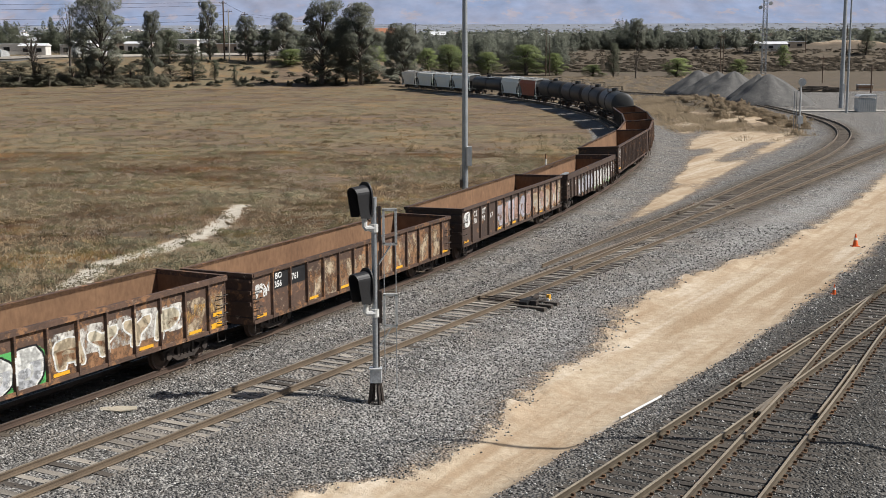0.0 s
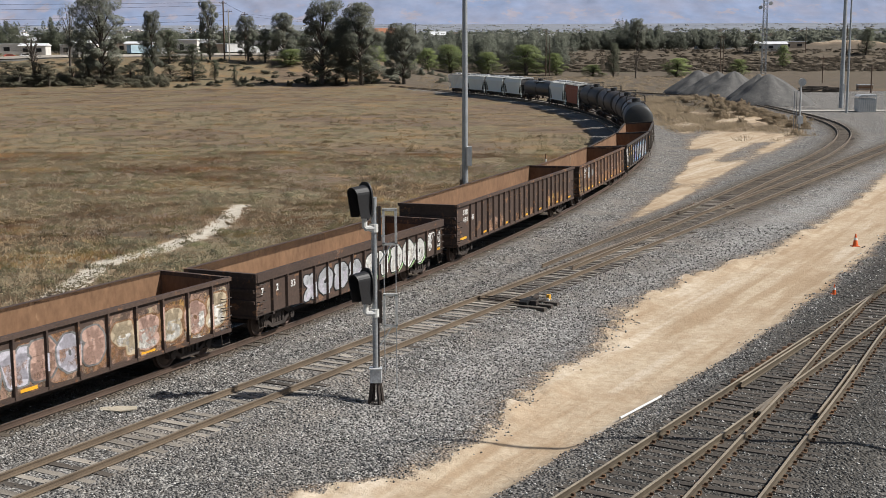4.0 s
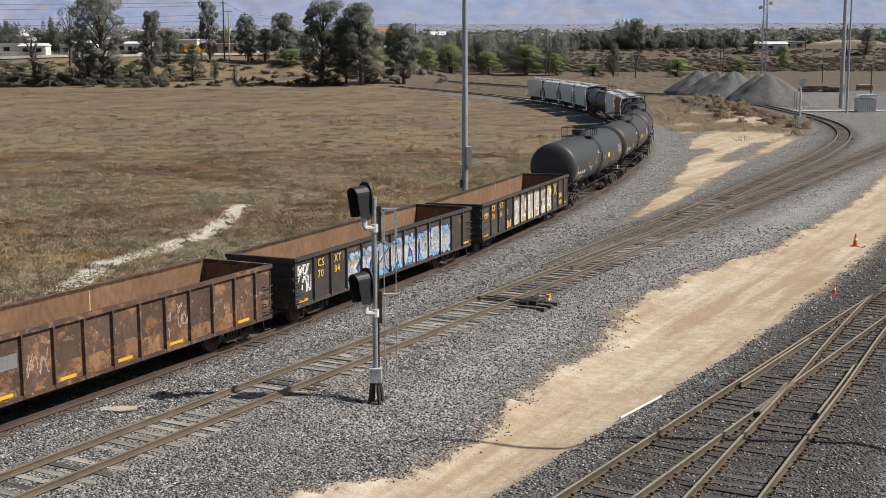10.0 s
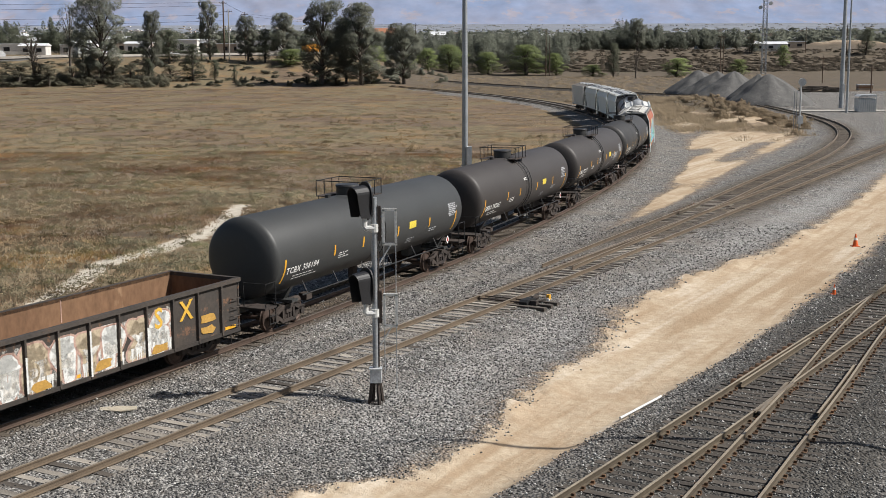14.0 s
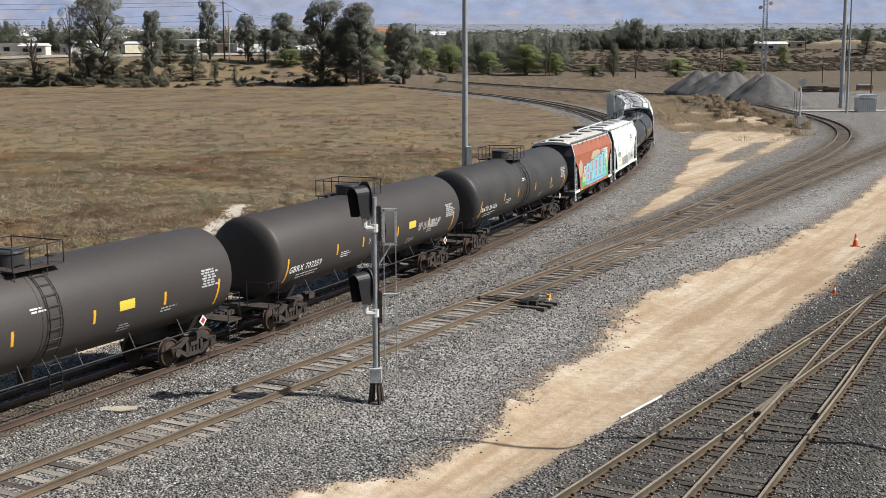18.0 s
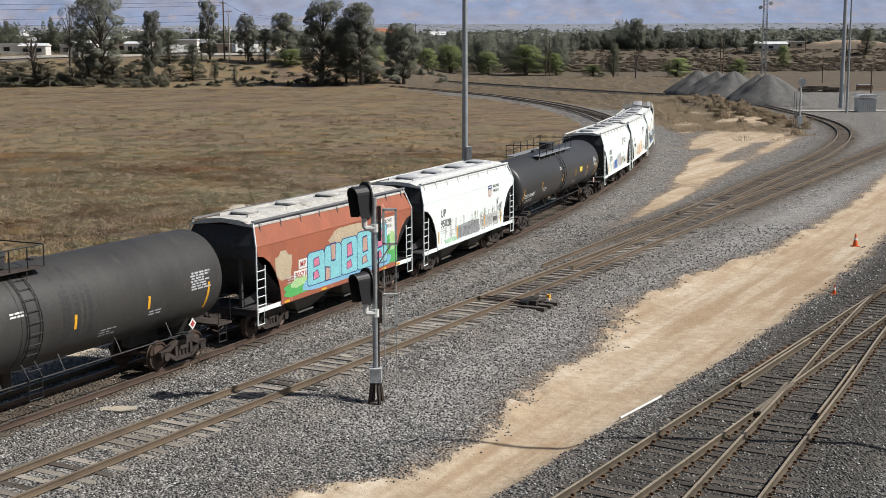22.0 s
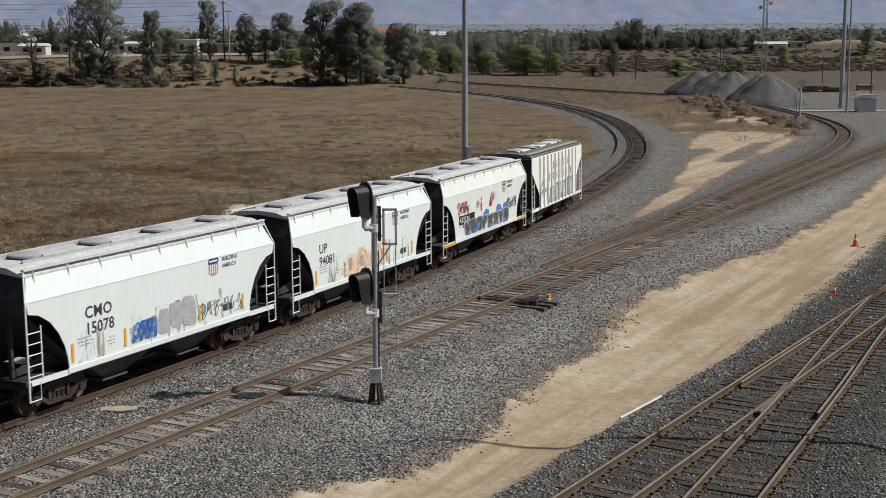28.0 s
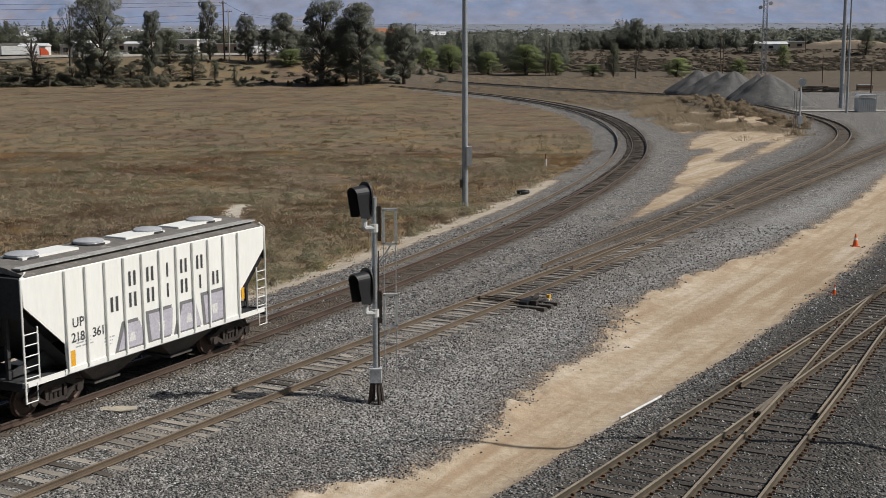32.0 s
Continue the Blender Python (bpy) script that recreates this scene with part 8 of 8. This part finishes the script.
WALL_W = mat("white_stucco", (.72, .70, .66), (.62, .6, .57), rough=.85)
WALL_T = mat("tan_stucco", (.50, .42, .33), (.42, .35, .28), rough=.9)
ROOF_T = mat("red_tile_roof", (.42, .19, .10), (.34, .15, .09), rough=.9)
ROOF_W = mat("white_metal_roof", (.74, .75, .76), (.62, .63, .65), rough=.6)
for row in ((-215, 575, 16, 8, 4.6, WALL_W, ROOF_W, 1.0), (-196, 585, 14, 8, 4.8, WALL_W, ROOF_W, 0), (-183, 570, 12, 8, 4.2, WALL_W, ROOF_W, 1.2), (-160, 560, 15, 8, 4.4, WALL_W, ROOF_W, 0), (-138, 575, 10, 8, 5, WALL_W, ROOF_W, 1), (-112, 560, 9, 7, 6.4, WALL_W, ROOF_W, 0), (-88.4, 596, 15, 9, 5.6, WALL_W, ROOF_W, 0), (-79, 590, 9, 8, 5.0, WALL_W, ROOF_W, 0), (-104, 600, 30, 12, 4.6, WALL_T, ROOF_W, 0), (-160, 650, 22, 12, 5.4, WALL_T, ROOF_W, 0), (-172, 640, 7, 7, 7.5, WALL_W, ROOF_W, 0),
            (-125, 640, 14, 9, 5.0, WALL_W, ROOF_W, 2.0), (-267, 848, 20, 10, 6, WALL_W, ROOF_W, 2.2), (-250, 860, 22, 10, 5, WALL_W, ROOF_W, 0), (-232, 800, 26, 12, 6, WALL_T, ROOF_W, 0), (-222, 870, 16, 10, 7, WALL_W, ROOF_W, 2), (-345, 1010, 30, 12, 9, WALL_W, ROOF_W, 2.5),
            (-318, 960, 24, 12, 6, WALL_W, ROOF_W, 2.0), (-300, 900, 18, 10, 5, WALL_W, ROOF_W, 0), (-286, 820, 16, 9, 5, WALL_W, ROOF_W, 0), (-205, 720, 18, 9, 5, WALL_W, ROOF_W, 1.8), (-140, 720, 22, 10, 6.5, WALL_W, ROOF_W, 0), (-27, 600, 9, 8, 9.4, WALL_T, ROOF_T, 2.2), (-2, 600, 7, 7, 8.0, WALL_W, ROOF_W, 1.8),
            (156, 606, 16, 8, 3.2, WALL_W, ROOF_W, 1.2), (170, 640, 24, 9, 3.4, WALL_T, ROOF_W, 0), (150, 700, 20, 9, 4, WALL_W, ROOF_W, 0), (60, 720, 7, 6, 8, WALL_W, ROOF_W, 1), (97, 740, 8, 6, 6, WALL_W, ROOF_W, 1)):
    building(*row[:7], "low pale building among trees beyond the highway", 0, gable=row[7])


def plain_town():
    """Tiny far buildings over the plain."""
    rs = np.random.RandomState(12)
    g, gd = G(), G()
    Y = rs.uniform(950, 4300, 900)
    X = rs.uniform(-.42, .42, 900) * Y
    for x, y, z in zip(X, Y, terrain(X, Y)[0]):
        w, h = rs.uniform(4, 13), rs.uniform(3, 6.5)
        (g if rs.uniform() < .5 else gd).box(x - w / 2, x + w / 2, y - 6, y + 6, z - 2, z + h)
    tagged(new("far_town", g.mesh("far_town", WALL_W)), "pale roofs of a town far across the plain", "town", kind="stuff")
    tagged(new("far_town", gd.mesh("far_town", WALL_T)), "tan roofs of a town far across the plain", "town", kind="stuff")


plain_town()


def mountains():
    """The far plain and the blue range behind it, with haze painted into their colours."""
    us = np.linspace(-1.15, 1.15, 520)
    vs = np.concatenate([np.linspace(-.5, -.02, 6), np.linspace(0, 1, 64) ** 2])
    V = []
    for v in vs:
        for u in us:
            if v < 0:
                y = 4640 + v * 4200
                V.append((u * y * 1.06, y, float(np.interp(y, [1500, 2500, 3500, 4700], [20, 38, 62, 98])) + 1.5 + 3 * (v + .5)))
                continue
            spur = 1 - abs(noise.noise((u * 13 + .5 * noise.noise((u * 9, v * 3, 8)), v * 1.3, 1.7))) * 1.6
            rib = 1 - abs(noise.noise((u * 38 + v * 3 + noise.noise((u * 20, v * 8, 2)), v * 4.5, 4.1))) * 1.6
            y = 4640 + 1500 * v - min(1, v / .30) * (62 * spur + 22 * rib)
            z = 98 + 760 * v ** 1.15 + 22 * v * rib
            V.append((u * 4900, y, z))
    n = len(us)
    idx = np.arange(len(vs) * n).reshape(len(vs), n)
    F = np.stack([idx[:-1, :-1], idx[:-1, 1:], idx[1:, 1:], idx[1:, :-1]], -1).reshape(-1, 4)
    me = bpy.data.meshes.new("mountains")
    me.from_pydata(V, [], F.tolist())
    me.shade_smooth()
    # Distance haze, mauve lit slopes and blue shade are painted into these colours.
    me.materials.append(mat("haze_painted_slopes", (.222, .285, .425), (.285, .30, .385), rough=1.0, big=.0045, fine=.014, bump=0, spec=0, grain=(.90, 1.10), c3=(.315, .305, .36), third=.56))
    me.materials.append(mat("haze_painted_plain", (.26, .275, .305), (.19, .205, .24), rough=1.0, big=.006, fine=.05, bump=0, spec=0))
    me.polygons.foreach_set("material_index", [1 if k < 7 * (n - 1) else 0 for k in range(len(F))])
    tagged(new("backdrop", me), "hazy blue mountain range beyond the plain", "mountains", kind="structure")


mountains()


# ---- road traffic ----
TRAFFIC = []
CAB = {n: mat("vehicle_paint_" + n, c, None, rough=.35, bump=0) for n, c in dict(white=(.75, .75, .74), blue=(.45, .60, .68), yellow=(.72, .33, .05), cream=(.72, .66, .5), red=(.70, .12, .05), grey=(.3, .31, .33)).items()}


def lorry(box, cab, length, label, t0, s0, v):
    t = thing("lorry", label, "lorry", group="traffic on the highway")
    part("trailer", G().box(-length / 2, length / 2, -1.28, 1.28, 1.15, 4.05), CAB[box], t)
    part("cab", G().prism([(length / 2 + .4, .7), (length / 2 + 3.2, .7), (length / 2 + 3.2, 1.9), (length / 2 + 2.4, 2.9), (length / 2 + .4, 3.4)], -1.2, 1.2), CAB[cab], t)
    part("windscreen", G().prism([(length / 2 + 2.5, 2.75), (length / 2 + 3.14, 2.0), (length / 2 + 3.2, 2.0), (length / 2 + 2.55, 2.8)], -1.1, 1.1), BLACK, t)
    part("chassis", G().box(-length / 2, length / 2 + 3, -.5, .5, .75, 1.15), CAST, t)
    for x in (-length / 2 + 1.0, -length / 2 + 2.3, length / 2 - .2, length / 2 + 2.4):
        for y in (-1.05, 1.05):
            part("wheel", G().lathe([(y - .18, .5), (y + .18, .5)], 14, "y", (x, 0, .5)), BLACK, t)
    TRAFFIC.append((t, t0, s0, v))


def small_car(paint, label, t0, s0, v):
    t = thing("car", label, "car", group="traffic on the highway")
    part("body", G().prism([(-2.2, .35), (2.2, .35), (2.2, .8), (1.3, .95), (.6, 1.45), (-1.2, 1.45), (-2.0, .95), (-2.2, .9)], -.88, .88), CAB[paint], t)
    part("window", G().prism([(-1.75, .95), (1.1, .95), (.55, 1.38), (-1.15, 1.38)], -.9, .9), BLACK, t)
    for x in (-1.35, 1.35):
        for y in (-.8, .8):
            part("wheel", G().lathe([(y - .1, .33), (y + .1, .33)], 12, "y", (x, 0, .33)), BLACK, t)
    TRAFFIC.append((t, t0, s0, v))


lorry("white", "white", 11.5, "white box lorry driving along the highway", 0, 790, 16.0)
lorry("blue", "white", 12.5, "pale blue box lorry driving along the highway", 2, 783, 14.8)
lorry("yellow", "yellow", 7.0, "orange-yellow box van driving along the highway", 7, 790, 14.5)
lorry("white", "white", 12.5, "white box lorry driving along the highway", 13.5, 783, 16.8)
lorry("cream", "white", 13.0, "cream box lorry driving along the highway", 17.5, 803, 14.6)
lorry("white", "blue", 12.5, "white box lorry with a blue cab", 18, 788, 17.5)
lorry("white", "white", 9.5, "white box lorry heading the other way", 24, 798, -16.8)
lorry("white", "red", 12.5, "white box lorry with an orange-red cab", 32, 766, 16.5)
lorry("white", "white", 10.0, "short white box lorry heading the other way", 32, 873, -12.5)
for k, (p, t0, s0, v) in enumerate((("white", 0, 838, 15), ("white", 6, 800, 16), ("grey", 8, 812, 15), ("white", 9.5, 815, 16), ("red", 8.2, 826, 15), ("white", 11, 800, -17), ("white", 14, 826, 17), ("white", 22, 800, 16), ("grey", 24, 830, 16), ("white", 28, 806, 17), ("white", 30.8, 828, -16))):
    small_car(p, "small " + p + " car on the highway", t0, s0, v)


def traffic_pose(t0, s0, v, t):
    s = clamp(s0 + v * (t - t0), 2, 1500)
    x, y, h = along(HIGHWAY, s)
    k = 3.6 if v > 0 else -3.6
    return pose(x + k * math.sin(h), y - k * math.cos(h), highway_z(s), 0, 0, math.degrees(h) + (0 if v > 0 else 180))


track("loop_track", LOOP, -120, 400, -4, 190, "rusty curved railway track on grey ballast", lift=cant, buried=-10, steel=(RAIL_LOOP, RAIL_WORN))
track("main_track", MAIN, 0, 330, 18, 140, "straight railway track on worn ties", pale=.85, sunk=(-.060, -.018), buried=66)
track("spur_track", SPUR, 12, 235, 30, 150, "disused spur track curving past gravel piles", pale=.5, buried=46)
track("yard_track", YARD, 0, 110, 14, 60, "dark yard track with wooden ties", plates=(14, 50), sunk=(-.05, -.012), steel=(RAIL_SHADE, RAIL_DUSTY))
track("ladder_track", LADDER, 0, 57, 12, 50, "dark yard turnout track with wooden ties", plates=(12, 45), sunk=(-.05, -.012), steel=(RAIL_SHADE, RAIL_DUSTY))


# ---- what moves ----
def motions():
    for car, u, reach in TRAIN:
        walk(car, [(t / 2, car_pose(u, reach, t / 2)) for t in range(65)])
    for ob, t0, s0, v in TRAFFIC:
        walk(ob, [(float(t), traffic_pose(t0, s0, v, t)) for t in range(33)])
    for w, x in SPINNERS:
        walk(w, [(k / 15, Matrix.Translation((x, 0, WHEEL_R)) @ Matrix.Rotation(-(gone(k / 15) - gone(0)) / WHEEL_R, 4, "Y")) for k in range(481)])


motions()
